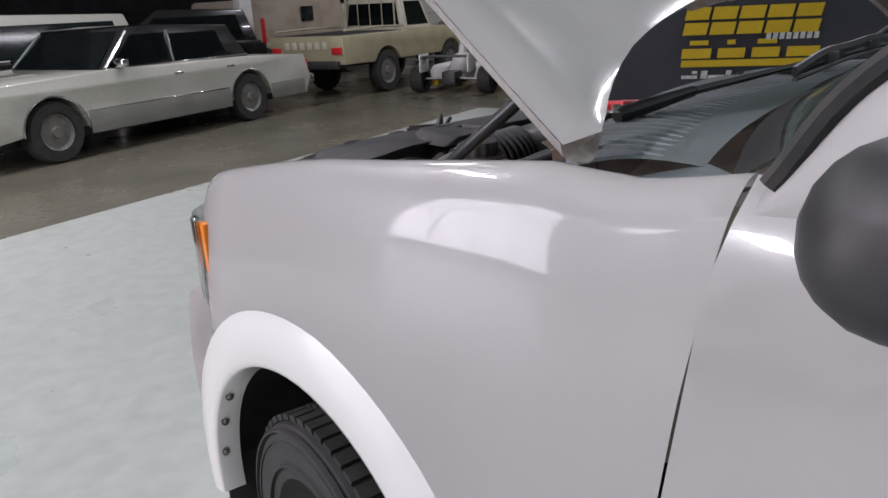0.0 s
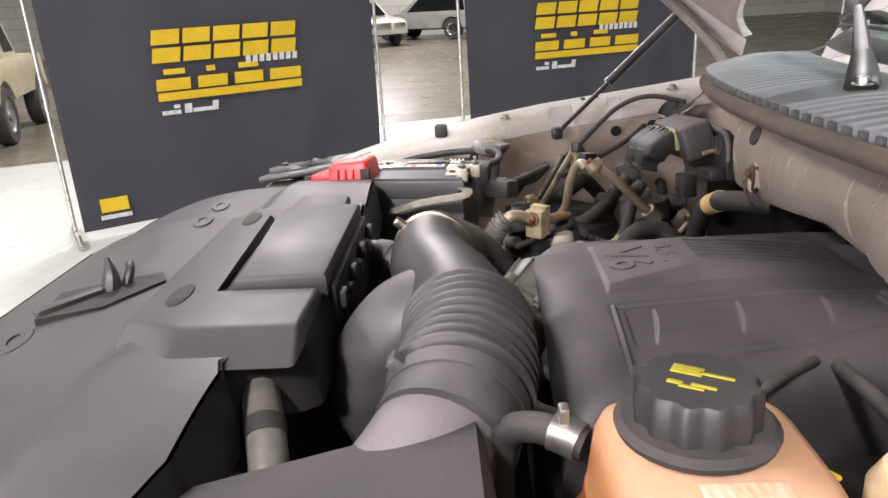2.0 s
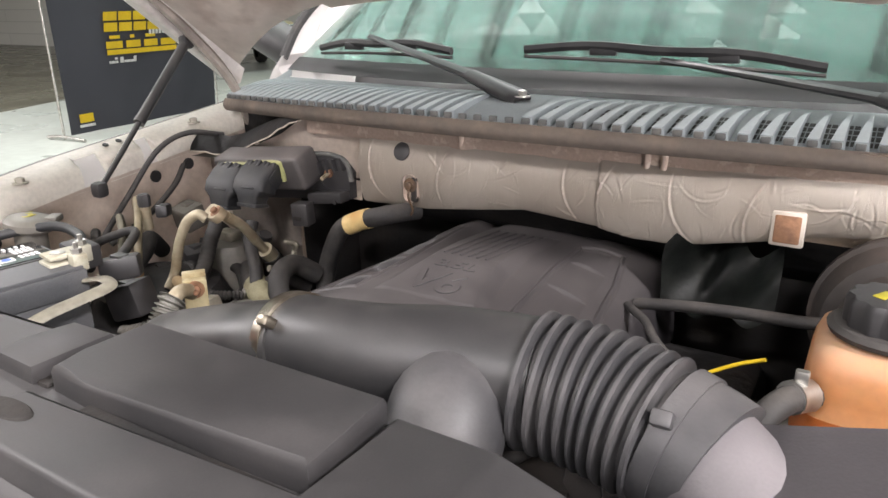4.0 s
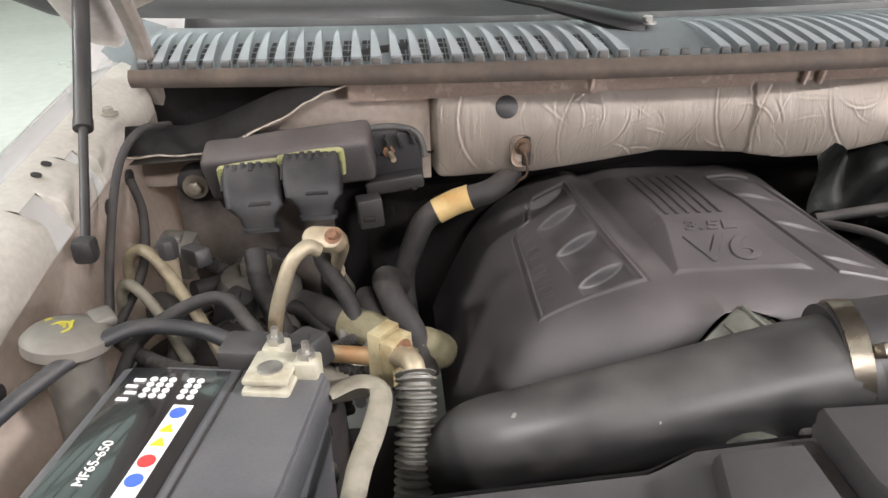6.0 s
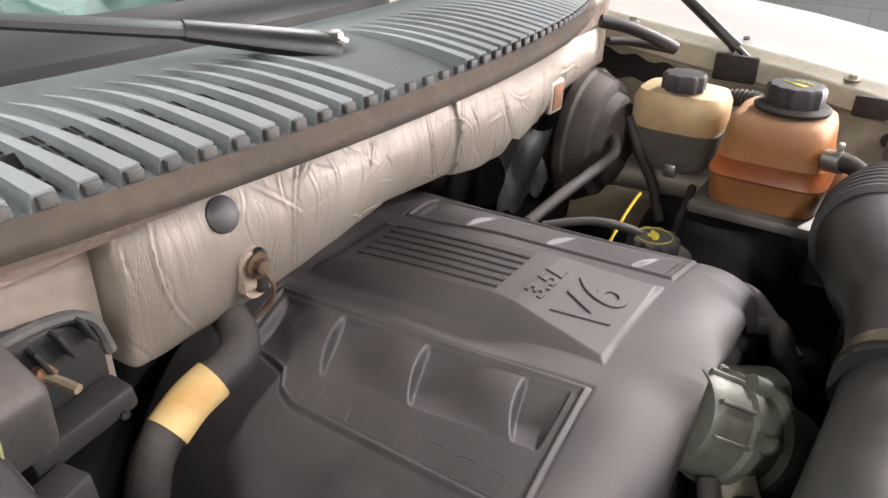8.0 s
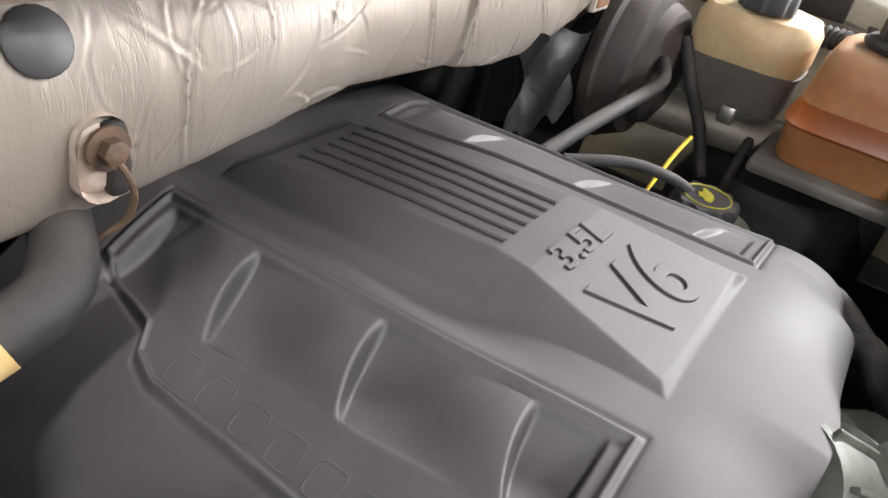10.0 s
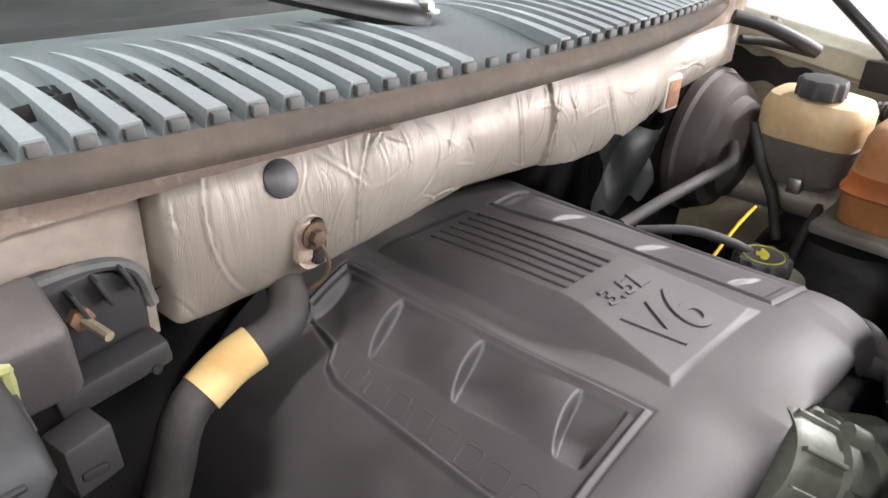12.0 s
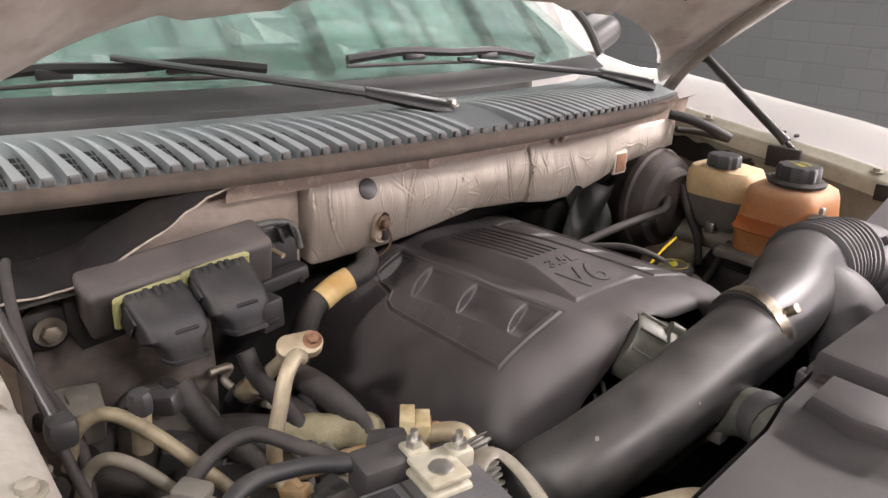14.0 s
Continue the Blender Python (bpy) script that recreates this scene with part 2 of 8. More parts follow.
TYRE = surf("tyre_rubber", (0.022, 0.021, 0.02), (0.04, 0.037, 0.034), rough=0.75, scale=14, fine=120, bump=0.3)


def foil_material():
    """Crinkled dull foil: long creases and fine wrinkles."""
    m, nt, bsdf = nodes_of("crinkled_foil")
    N, L = nt.nodes, nt.links
    co = N.new("ShaderNodeTexCoord")
    v = N.new("ShaderNodeTexVoronoi")
    v.feature = "DISTANCE_TO_EDGE"
    v.inputs["Scale"].default_value = 16
    mp = N.new("ShaderNodeMapping")
    mp.inputs["Scale"].default_value = (1, 1, 0.35)
    nz = N.new("ShaderNodeTexNoise")
    nz.inputs["Scale"].default_value, nz.inputs["Detail"].default_value = 42, 8
    streak = N.new("ShaderNodeMapping")
    streak.inputs["Scale"].default_value = (2.2, 1, 0.22)
    add = N.new("ShaderNodeVectorMath")
    add.operation = "MULTIPLY_ADD"
    add.inputs[1].default_value = (0.12, 0.12, 0.12)
    L.new(co.outputs["Object"], mp.inputs[0])
    L.new(co.outputs["Object"], streak.inputs[0])
    L.new(streak.outputs[0], nz.inputs["Vector"])
    L.new(nz.outputs["Color"], add.inputs[0])
    L.new(mp.outputs[0], add.inputs[2])
    L.new(add.outputs[0], v.inputs["Vector"])
    edge = N.new("ShaderNodeMapRange")
    edge.inputs[2].default_value = 0.035
    edge.inputs[4].default_value = 0.12
    L.new(v.outputs["Distance"], edge.inputs[0])
    hsum = N.new("ShaderNodeMath")
    hsum.operation = "MULTIPLY_ADD"
    hsum.inputs[1].default_value = 0.7
    L.new(nz.outputs[0], hsum.inputs[0])
    L.new(edge.outputs[0], hsum.inputs[2])
    b = N.new("ShaderNodeBump")
    b.inputs["Strength"].default_value, b.inputs["Distance"].default_value = 0.52, 0.0025
    L.new(hsum.outputs[0], b.inputs["Height"])
    L.new(b.outputs[0], bsdf.inputs["Normal"])
    big = N.new("ShaderNodeTexNoise")
    big.inputs["Scale"].default_value = 5
    L.new(co.outputs["Object"], big.inputs["Vector"])
    ramp = N.new("ShaderNodeValToRGB")
    ramp.color_ramp.elements[0].color, ramp.color_ramp.elements[1].color = (0.60, 0.55, 0.485, 1), (0.48, 0.42, 0.355, 1)
    ramp.color_ramp.elements[0].position, ramp.color_ramp.elements[1].position = 0.35, 0.7
    L.new(big.outputs[0], ramp.inputs[0])
    L.new(ramp.outputs[0], bsdf.inputs["Base Color"])
    bsdf.inputs["Metallic"].default_value = 0.3
    bsdf.inputs["Roughness"].default_value = 0.46
    return m


FOIL = foil_material()


def block_material(name, base, joint, bx, bz, axis):
    """Painted block wall with shallow joints, at real size."""
    m, nt, bsdf = nodes_of(name)
    N, L = nt.nodes, nt.links
    co = N.new("ShaderNodeTexCoord")
    sep = N.new("ShaderNodeSeparateXYZ")
    com = N.new("ShaderNodeCombineXYZ")
    L.new(co.outputs["Object"], sep.inputs[0])
    L.new(sep.outputs[axis], com.inputs[0])
    L.new(sep.outputs[2], com.inputs[1])
    br = N.new("ShaderNodeTexBrick")
    br.inputs["Scale"].default_value = 1
    br.inputs["Brick Width"].default_value, br.inputs["Row Height"].default_value = bx, bz
    br.inputs["Mortar Size"].default_value = 0.012
    br.inputs["Color1"].default_value = (*base, 1)
    br.inputs["Color2"].default_value = (*(c * 0.9 for c in base), 1)
    br.inputs["Mortar"].default_value = (*joint, 1)
    L.new(com.outputs[0], br.inputs["Vector"])
    L.new(br.outputs[0], bsdf.inputs["Base Color"])
    b = N.new("ShaderNodeBump")
    b.invert = True
    b.inputs["Strength"].default_value, b.inputs["Distance"].default_value = 0.6, 0.01
    L.new(br.outputs["Fac"], b.inputs["Height"])
    L.new(b.outputs[0], bsdf.inputs["Normal"])
    bsdf.inputs["Roughness"].default_value = 0.7
    return m


CONCRETE = surf("polished_concrete", (0.15, 0.14, 0.105), (0.095, 0.088, 0.066), rough=0.28, scale=0.9, fine=14, bump=0.05)
PLATFORM = surf("white_glossy_floor", (0.44, 0.465, 0.43), (0.41, 0.43, 0.395), rough=0.3, scale=0.7, fine=9, bump=0.03)
WALLPALE = block_material("pale_cladding", (0.62, 0.63, 0.56), (0.38, 0.38, 0.35), 6.0, 0.4, 1)
WALLDARK = block_material("dark_painted_block", (0.07, 0.07, 0.075), (0.058, 0.058, 0.062), 0.4, 0.2, 1)
CURTAINM = surf("black_curtain", (0.012, 0.012, 0.014), (0.02, 0.02, 0.022), rough=0.9, scale=3, bump=0.3)
CEILM = surf("pale_roof_sheet", (0.6, 0.62, 0.6), (0.5, 0.52, 0.5), rough=0.6, scale=1.5, bump=0.1)
BANNERM = surf("charcoal_banner_fabric", (0.05, 0.051, 0.062), (0.062, 0.063, 0.075), rough=0.65, scale=1.2, fine=300, bump=0.1)
WHITEPNT = surf("white_post_paint", (0.68, 0.68, 0.66), (0.6, 0.6, 0.57), rough=0.5, scale=3, bump=0.05)
TANM = surf("tan_vehicle_paint", (0.42, 0.38, 0.25), (0.36, 0.32, 0.2), rough=0.4, scale=3, bump=0.03, coat=0.3)
CREAMV = surf("cream_vehicle_paint", (0.62, 0.60, 0.48), (0.55, 0.53, 0.42), rough=0.35, scale=2, bump=0.02, coat=0.5)
IVORY = surf("ivory_sedan_paint", (0.52, 0.52, 0.46), (0.47, 0.47, 0.41), rough=0.22, scale=1.5, bump=0, coat=0.8)
GREYV = surf("grey_lower_paint", (0.22, 0.22, 0.2), rough=0.35, scale=2, bump=0, coat=0.5)
MAROON = surf("maroon_paint", (0.16, 0.015, 0.02), rough=0.25, scale=2, bump=0, coat=0.8)
CANVAS = surf("beige_canvas", (0.40, 0.34, 0.27), (0.32, 0.27, 0.21), rough=0.85, scale=3, bump=0.3)
BLACKV = surf("black_paint", (0.012, 0.012, 0.013), rough=0.2, scale=2, bump=0, coat=0.8)

# ---- mesh helpers ----


def thing(name, loc, label, category, group="", kind="", turn=0.0):
    ob = new(name)
    ob.matrix_basis = pose(*loc, 0, 0, turn)
    ob.empty_display_size = 0.05
    return tagged(ob, label, category, group, kind)


def base_of(ob):
    m = ob.matrix_basis.copy()
    while ob.parent:
        ob = ob.parent
        m = ob.matrix_basis @ m
    return m


def part(name, bm, material, parent=None, label="", sharp=38, local=False, kind=""):
    """One mesh object from bm, given in world places (or in the parent's own with local)."""
    if parent is not None and not local:
        bm.transform(base_of(parent).inverted())
    bmesh.ops.recalc_face_normals(bm, faces=bm.faces)
    me = bpy.data.meshes.new(name)
    bm.to_mesh(me)
    bm.free()
    me.materials.append(material)
    me.polygons.foreach_set("use_smooth", [True] * len(me.polygons))
    me.set_sharp_from_angle(angle=radians(sharp))
    ob = new(name, me)
    ob.parent = parent
    return tagged(ob, label, kind=kind)


def rbox(bm, c, s, bev=0.004, turn=(0, 0, 0), seg=2, taper=0.0):
    """A box with rounded edges; taper narrows its top."""
    got = bmesh.ops.create_cube(bm, size=1.0)["verts"]
    for v in got:
        k = 1 - taper if v.co.z > 0 else 1
        v.co = Vector((v.co.x * s[0] * k, v.co.y * s[1] * k, v.co.z * s[2]))
    if bev:
        edges = list({e for v in got for e in v.link_edges})
        got = [v for v in bmesh.ops.bevel(bm, geom=edges, offset=bev, segments=seg, affect="EDGES", profile=0.5)["verts"]]
    m = pose(*c, *turn)
    for v in got:
        v.co = m @ v.co
    return bm


def catmull(pts, per):
    p = [Vector(q) for q in pts]
    p = [p[0] * 2 - p[1], *p, p[-1] * 2 - p[-2]]
    out = []
    for i in range(1, len(p) - 2):
        for k in range(per):
            t = k / per
            out.append(0.5 * (2 * p[i] + (p[i + 1] - p[i - 1]) * t + (2 * p[i - 1] - 5 * p[i] + 4 * p[i + 1] - p[i + 2]) * t * t
                              + (3 * p[i] - p[i - 1] - 3 * p[i + 1] + p[i + 2]) * t * t * t))
    out.append(p[-2])
    return out


def rings_to_faces(bm, rings, closed=True, caps=True):
    n = len(rings[0])
    for a, b in zip(rings, rings[1:]):
        for i in range(n if closed else n - 1):
            j = (i + 1) % n
            bm.faces.new((a[i], a[j], b[j], b[i]))
    if caps and closed:
        bm.faces.new(rings[0][::-1])
        bm.faces.new(rings[-1])


def tube(bm, pts, r, n=10, per=6, ribs=None, flat=1.0):
    """A hose or pipe along pts. r: a radius, or one for each point; ribs: (height, pitch) of corrugation."""
    path = catmull(pts, per)
    if ribs:
        fine, step = [path[0]], ribs[1] / 4
        for a, b in zip(path, path[1:]):
            k = max(1, round((b - a).length / step))
            fine += [a.lerp(b, (i + 1) / k) for i in range(k)]
        path = fine
    total = len(path) - 1
    rs = r if isinstance(r, (list, tuple)) else [r] * len(pts)
    up = Vector((0.3, 0.1, 1)).normalized()
    rings = []
    for i, q in enumerate(path):
        d = (path[min(i + 1, total)] - path[max(i - 1, 0)]).normalized()
        side = d.cross(up)
        side = side.normalized() if side.length > 1e-4 else Vector((1, 0, 0))
        up = side.cross(d).normalized()
        f = i / total * (len(rs) - 1)
        k = min(int(f), len(rs) - 2)
        rad = rs[k] + (rs[k + 1] - rs[k]) * (f - k)
        if ribs:
            rad += ribs[0] * (1 if i % 4 in (1, 2) else -1) * 0.5
        rings.append([bm.verts.new(q + (side * math.cos(a) + up * math.sin(a) * flat) * rad) for a in (2 * math.pi * j / n for j in range(n))])
    rings_to_faces(bm, rings)
    return bm


def lathe(bm, profile, m=Matrix(), n=20, lobes=0, depth=0.0):
    """A turned shape from (radius, height) pairs; lobes: grip notches round it."""
    rings = []
    for r, z in profile:
        ring = []
        for j in range(n):
            a = 2 * math.pi * j / n
            k = r - (depth if lobes and (j * lobes * 2 // n) % 2 else 0) if r > depth * 3 else r
            ring.append(bm.verts.new(m @ Vector((k * math.cos(a), k * math.sin(a), z))))
        rings.append(ring)
    rings_to_faces(bm, rings)
    return bm


def sheet(bm, f, nu, nv, thick=0.0):
    """A surface f(u, v) for u, v in 0..1, given thickness along its normal if wanted."""
    g = [[bm.verts.new(f(i / nu, j / nv)) for j in range(nv + 1)] for i in range(nu + 1)]
    faces = [bm.faces.new((g[i][j], g[i + 1][j], g[i + 1][j + 1], g[i][j + 1])) for i in range(nu) for j in range(nv)]
    if thick:
        bmesh.ops.solidify(bm, geom=faces, thickness=thick)
    return bm


def plate(bm, outline, z0, z1, m=Matrix(), bev=0.0):
    """A flat plate from an outline of (x, y), between two heights."""
    lo = [bm.verts.new(m @ Vector((x, y, z0))) for x, y in outline]
    hi = [bm.verts.new(m @ Vector((x, y, z1))) for x, y in outline]
    n = len(lo)
    bm.faces.new(lo[::-1])
    top = bm.faces.new(hi)
    sides = [bm.faces.new((lo[i], lo[(i + 1) % n], hi[(i + 1) % n], hi[i])) for i in range(n)]
    if bev:
        bmesh.ops.bevel(bm, geom=list(top.edges), offset=bev, segments=2, affect="EDGES", profile=0.5)
    return bm


def blend(table, x):
    return float(np.interp(x, [a for a, _ in table], [b for _, b in table]))


def B():
    return bmesh.new()


def bolt(name, at, r, parent, material=STEEL, axis=(0, 0, 1), label=""):
    q = Vector(axis).to_track_quat("Z", "Y").to_matrix().to_4x4()
    m = Matrix.Translation(at) @ q
    bm = lathe(B(), [(r * 1.7, 0), (r * 1.7, r * 0.3)], m, 14)
    lathe(bm, [(r, r * 0.3), (r, r * 1.2), (r * 0.7, r * 1.4)], m, 6)
    return part(name, bm, material, parent, label)

# ---- the hall ----
bm = plate(B(), [(-7, -14), (30, -14), (30, 17), (-7, 17)], -0.12, 0.0)
tagged(part("floor", bm, CONCRETE), "grey polished concrete hall floor with stains", "floor", kind="structure")
bm = plate(B(), [(-6.9, -13.8), (13.6, -13.8), (6.66, 4.88), (5.92, 6.88), (-0.66, 5.14), (-6.9, 3.5)], 0.001, 0.006)
tagged(part("pavement", bm, PLATFORM), "white glossy display floor under the vehicle", "display floor", kind="structure")


def wall(name, a, b, h, thick, material, label):
    (ax, ay), (bx, by) = a, b
    d = Vector((bx - ax, by - ay, 0))
    n = Vector((-d.y, d.x, 0)).normalized() * thick
    bm = plate(B(), [(ax, ay), (bx, by), (bx + n.x, by + n.y), (ax + n.x, ay + n.y)], 0, h)
    return tagged(part(name, bm, material), label, "wall", kind="structure")


wall("wall_north", (30, 17), (-7, 17), 6.2, -0.25, block_material("pale_cladding_north", (0.62, 0.63, 0.56), (0.38, 0.38, 0.35), 6.0, 0.4, 0), "pale horizontally lined cladding wall of the hall")
wall("wall_east", (30, -14), (30, 17), 6.2, -0.25, WALLPALE, "pale horizontally lined end wall of the hall")
wall("wall_west", (-7, 17), (-7, -14), 6.2, -0.25, WALLDARK, "dark grey painted block wall")
wall("wall_south", (-7, -14), (30, -14), 6.2, -0.25, block_material("pale_cladding_south", (0.5, 0.5, 0.46), (0.36, 0.36, 0.33), 6.0, 0.4, 0), "pale lined back wall of the hall")
bm = plate(B(), [(-7.25, -14.25), (30.25, -14.25), (30.25, 17.25), (-7.25, 17.25)], 6.2, 6.3)
for k in range(30):
    rbox(bm, (-6.4 + k * 1.25, 1.5, 6.13), (0.11, 31, 0.16), 0)
for k in range(6):
    rbox(bm, (11.5, -12 + k * 5.4, 6.0), (37, 0.2, 0.3), 0)
entrance = thing("window_1", (-6.97, 6.0, 0), "wide glazed entrance with pale frosted panes and dark frame", "window", kind="structure")
for k in range(4):
    part("pane", rbox(B(), (-0.01, -1.35 + 0.9 * k, 1.8), (0.02, 0.86, 3.2), 0.002), WHITEPNT, entrance, "pale frosted pane", local=True)
for k in range(5):
    part("mullion", rbox(B(), (0.04, -1.8 + 0.9 * k, 1.75), (0.08, 0.07, 3.46), 0.005), BLACKV, entrance, local=True)
for z in (0.1, 2.3, 3.45):
    part("transom", rbox(B(), (0.045, 0, z), (0.07, 3.67, 0.08), 0.005), BLACKV, entrance, local=True)
roof_light = thing("skylight", (0, -6, 6.19), "translucent roof light panels between dark purlins", "skylight")
for k in range(14):
    part("pane", rbox(B(), (-5.775 + 1.25 * k, -4.9, 6.19), (0.98, 12.2, 0.012), 0), SKY, roof_light)
tagged(part("ceiling", bm, CEILM), "pale sheet roof on steel purlins", "ceiling", kind="structure")


def curtain(x0, x1, y, h):
    def f(u, v):
        x = x0 + (x1 - x0) * u
        return Vector((x, y + 0.09 * math.sin(x * 9 + math.sin(x * 2.3)) * (0.5 + 0.5 * (1 - v)), 0.03 + v * h))
    return tagged(part("curtain", sheet(B(), f, 260, 4, 0.006), CURTAINM), "black floor-length stage curtain in folds", "curtain")


curtain(-6.9, 12.3, 16.7, 6.0)

fixture = thing("ceiling_light", (0, 0, 5.95), "long white ceiling light fitting, lit", "ceiling light", "hall lights")
part("housing", rbox(B(), (0, 0, 0.06), (1.6, 0.6, 0.1), 0.01), WHITEPNT, fixture, local=True)
part("bracket", rbox(B(), (0, 0, 0.16), (0.06, 0.06, 0.1), 0.005), STEEL, fixture, local=True)
for lx, ly in LAMPS[1:]:
    copy_thing(fixture, pose(lx, ly, 5.95))
fixture.matrix_basis = pose(*LAMPS[0], 5.95)


def column(x, y, label):
    c = thing("column", (x, y, 0), label, "column", "hall columns")
    part("lower_casing", rbox(B(), (0, 0, 0.953), (0.27, 0.27, 1.905), 0.02), WHITEPNT, c, "white painted lower casing", local=True)
    part("shaft", rbox(B(), (0, 0, 4.02), (0.22, 0.22, 4.22), 0.01), BLACKV, c, "dark upper shaft", local=True)
    part("base_plate", rbox(B(), (0, 0, 0.012), (0.36, 0.36, 0.012), 0.003), WHITEPNT, c, local=True)


column(6.42, 6.12, "steel hall column cased white below and black above")
column(5.75, 13.4, "steel hall column with white lower casing beside parked cars")


# ---- parked vehicles round the display ----
def wheel(parent, x, y, r, w, rim, side, label=""):
    m = pose(x, y, r, 90, 0, 0)
    t = part("wheel", lathe(B(), [(r * 0.62, -w * 0.2), (r * 0.64, -w / 2), (r * 0.93, -w / 2), (r, -w * 0.32), (r, w * 0.32), (r * 0.93, w / 2), (r * 0.64, w / 2), (r * 0.62, w * 0.2)], m, 28), TYRE, parent, label, local=True)
    s = -side
    bm = lathe(B(), [(r * 0.63, s * w * 0.30), (r * 0.60, s * w * 0.46), (r * 0.5, s * w * 0.33), (r * 0.2, s * w * 0.36), (r * 0.16, s * w * 0.5), (0.01, s * w * 0.5)], m, 24)
    part("rim", bm, rim, t, local=True)


def vehicle(name, label, at, turn, width, low, cabin, wheels, r, paint, roof, rim, glass_rows, lower=None, lamps=None, group="parked cars"):
    """A vehicle facing local +x: side outlines of (x, z) for the body and the cabin, with arches round the wheels."""
    car = thing(name, (*at, 0), label, "car", group, turn=turn)

    def body(outline, w, inset, bev):
        bm = B()
        a = [bm.verts.new((x, -w / 2 + inset * max(0, z - 0.9), z)) for x, z in outline]
        b = [bm.verts.new((x, w / 2 - inset * max(0, z - 0.9), z)) for x, z in outline]
        n = len(a)
        bm.faces.new(a)
        bm.faces.new(b[::-1])
        for i in range(n):
            bm.faces.new((a[i], b[i], b[(i + 1) % n], a[(i + 1) % n]))
        bmesh.ops.recalc_face_normals(bm, faces=bm.faces)
        if bev:
            bmesh.ops.bevel(bm, geom=[e for e in bm.edges if e.calc_face_angle(0) > 1.2], offset=bev, segments=2, affect="EDGES", profile=0.5, clamp_overlap=True)
        return bm

    lo = min(z for _, z in low)
    outline = []
    for x, z in low:
        outline.append((x, z))
    bottom = []
    for wx in sorted(wheels, reverse=True):
        R = r * 1.16
        for k in range(13):
            a = math.pi * k / 12
            z = max(lo, r + R * math.sin(a))
            bottom.append((wx + R * math.cos(a), z))
    part("body", body(outline + bottom, width, 0.0, 0.02), paint, car, local=True)
    part("underbody", rbox(B(), ((low[0][0] + low[-1][0]) / 2, 0, lo + 0.06), (abs(low[0][0] - low[-1][0]) * 0.9, width * 0.62, 0.24), 0.01), BLACK, car, local=True)
    part("cabin", body(cabin, width * 0.93, 0.16, 0.03), roof, car, local=True)
    for x0, x1, x2, x3, z0, z1 in glass_rows:
        for s in (-1, 1):
            bm = B()
            yo = lambda z: s * (width * 0.93 / 2 - 0.16 * max(0, z - 0.9) + 0.004)
            q = [bm.verts.new((x, yo(z), z)) for x, z in ((x0, z0), (x1, z0), (x2, z1), (x3, z1))]
            bmesh.ops.solidify(bm, geom=[bm.faces.new(q)], thickness=0.006)
            part("side_window", bm, DARKGL, car, local=True)
    for wx in wheels:
        for s in (-1, 1):
            wheel(car, wx, s * (width / 2 - 0.12), r, 0.22, rim, s)
    for where, size, mat, nm in lamps or ():
        for s in (-1, 1):
            part(nm, rbox(B(), (where[0], s * where[1], where[2]), size, 0.008), mat, car, local=True)
    if lower:
        for s in (-1, 1):
            part("lower_panel", rbox(B(), ((wheels[0] + wheels[1]) / 2, s * (width / 2 + 0.004), lo + 0.14), (abs(wheels[0] - wheels[1]) - 2.4 * r, 0.012, 0.26), 0.004), lower, car, local=True)
    return car


def cross_pane(car, x0, z0, x1, z1, w, mat=DARKGL):
    bm = B()
    d = Vector((z1 - z0, 0, x0 - x1)).normalized() * 0.008
    q = [bm.verts.new(Vector(p) + d) for p in ((x0, -w / 2, z0), (x0, w / 2, z0), (x1, w * 0.44, z1), (x1, -w * 0.44, z1))]
    bmesh.ops.solidify(bm, geom=[bm.faces.new(q)], thickness=0.006)
    part("windscreen", bm, mat, car, local=True)


SEDAN = [(-2.72, 0.25), (-2.84, 0.5), (-2.72, 0.84), (-1.55, 0.9), (0.7, 0.93), (2.2, 0.88), (2.55, 0.8), (2.58, 0.25)]
sedan = vehicle("sedan_car", "long ivory classic sedan with black vinyl roof and wire wheels", (1.668, 9.31), 199.1, 1.9, SEDAN,
                [(-1.62, 0.87), (-1.3, 1.34), (-0.2, 1.39), (0.32, 1.36), (0.8, 0.9)], (1.5, -1.5), 0.335, IVORY, BLACKV, RIMM,
                [(-1.2, -0.3, -0.3, -1.08, 0.94, 1.27), (-0.22, 0.64, 0.28, -0.22, 0.95, 1.29)], lower=GREYV,
                lamps=[((2.59, 0.7, 0.62), (0.03, 0.36, 0.16), CHROME, "headlight"), ((-2.84, 0.85, 0.6), (0.03, 0.1, 0.3), RED, "tail_lamp")])
cross_pane(sedan, 0.79, 0.92, 0.34, 1.33, 1.6)
part("bumper", rbox(B(), (2.63, 0, 0.46), (0.12, 1.9, 0.14), 0.03), CHROME, sedan, local=True)
part("bumper", rbox(B(), (-2.88, 0, 0.46), (0.12, 1.9, 0.14), 0.03), CHROME, sedan, local=True)
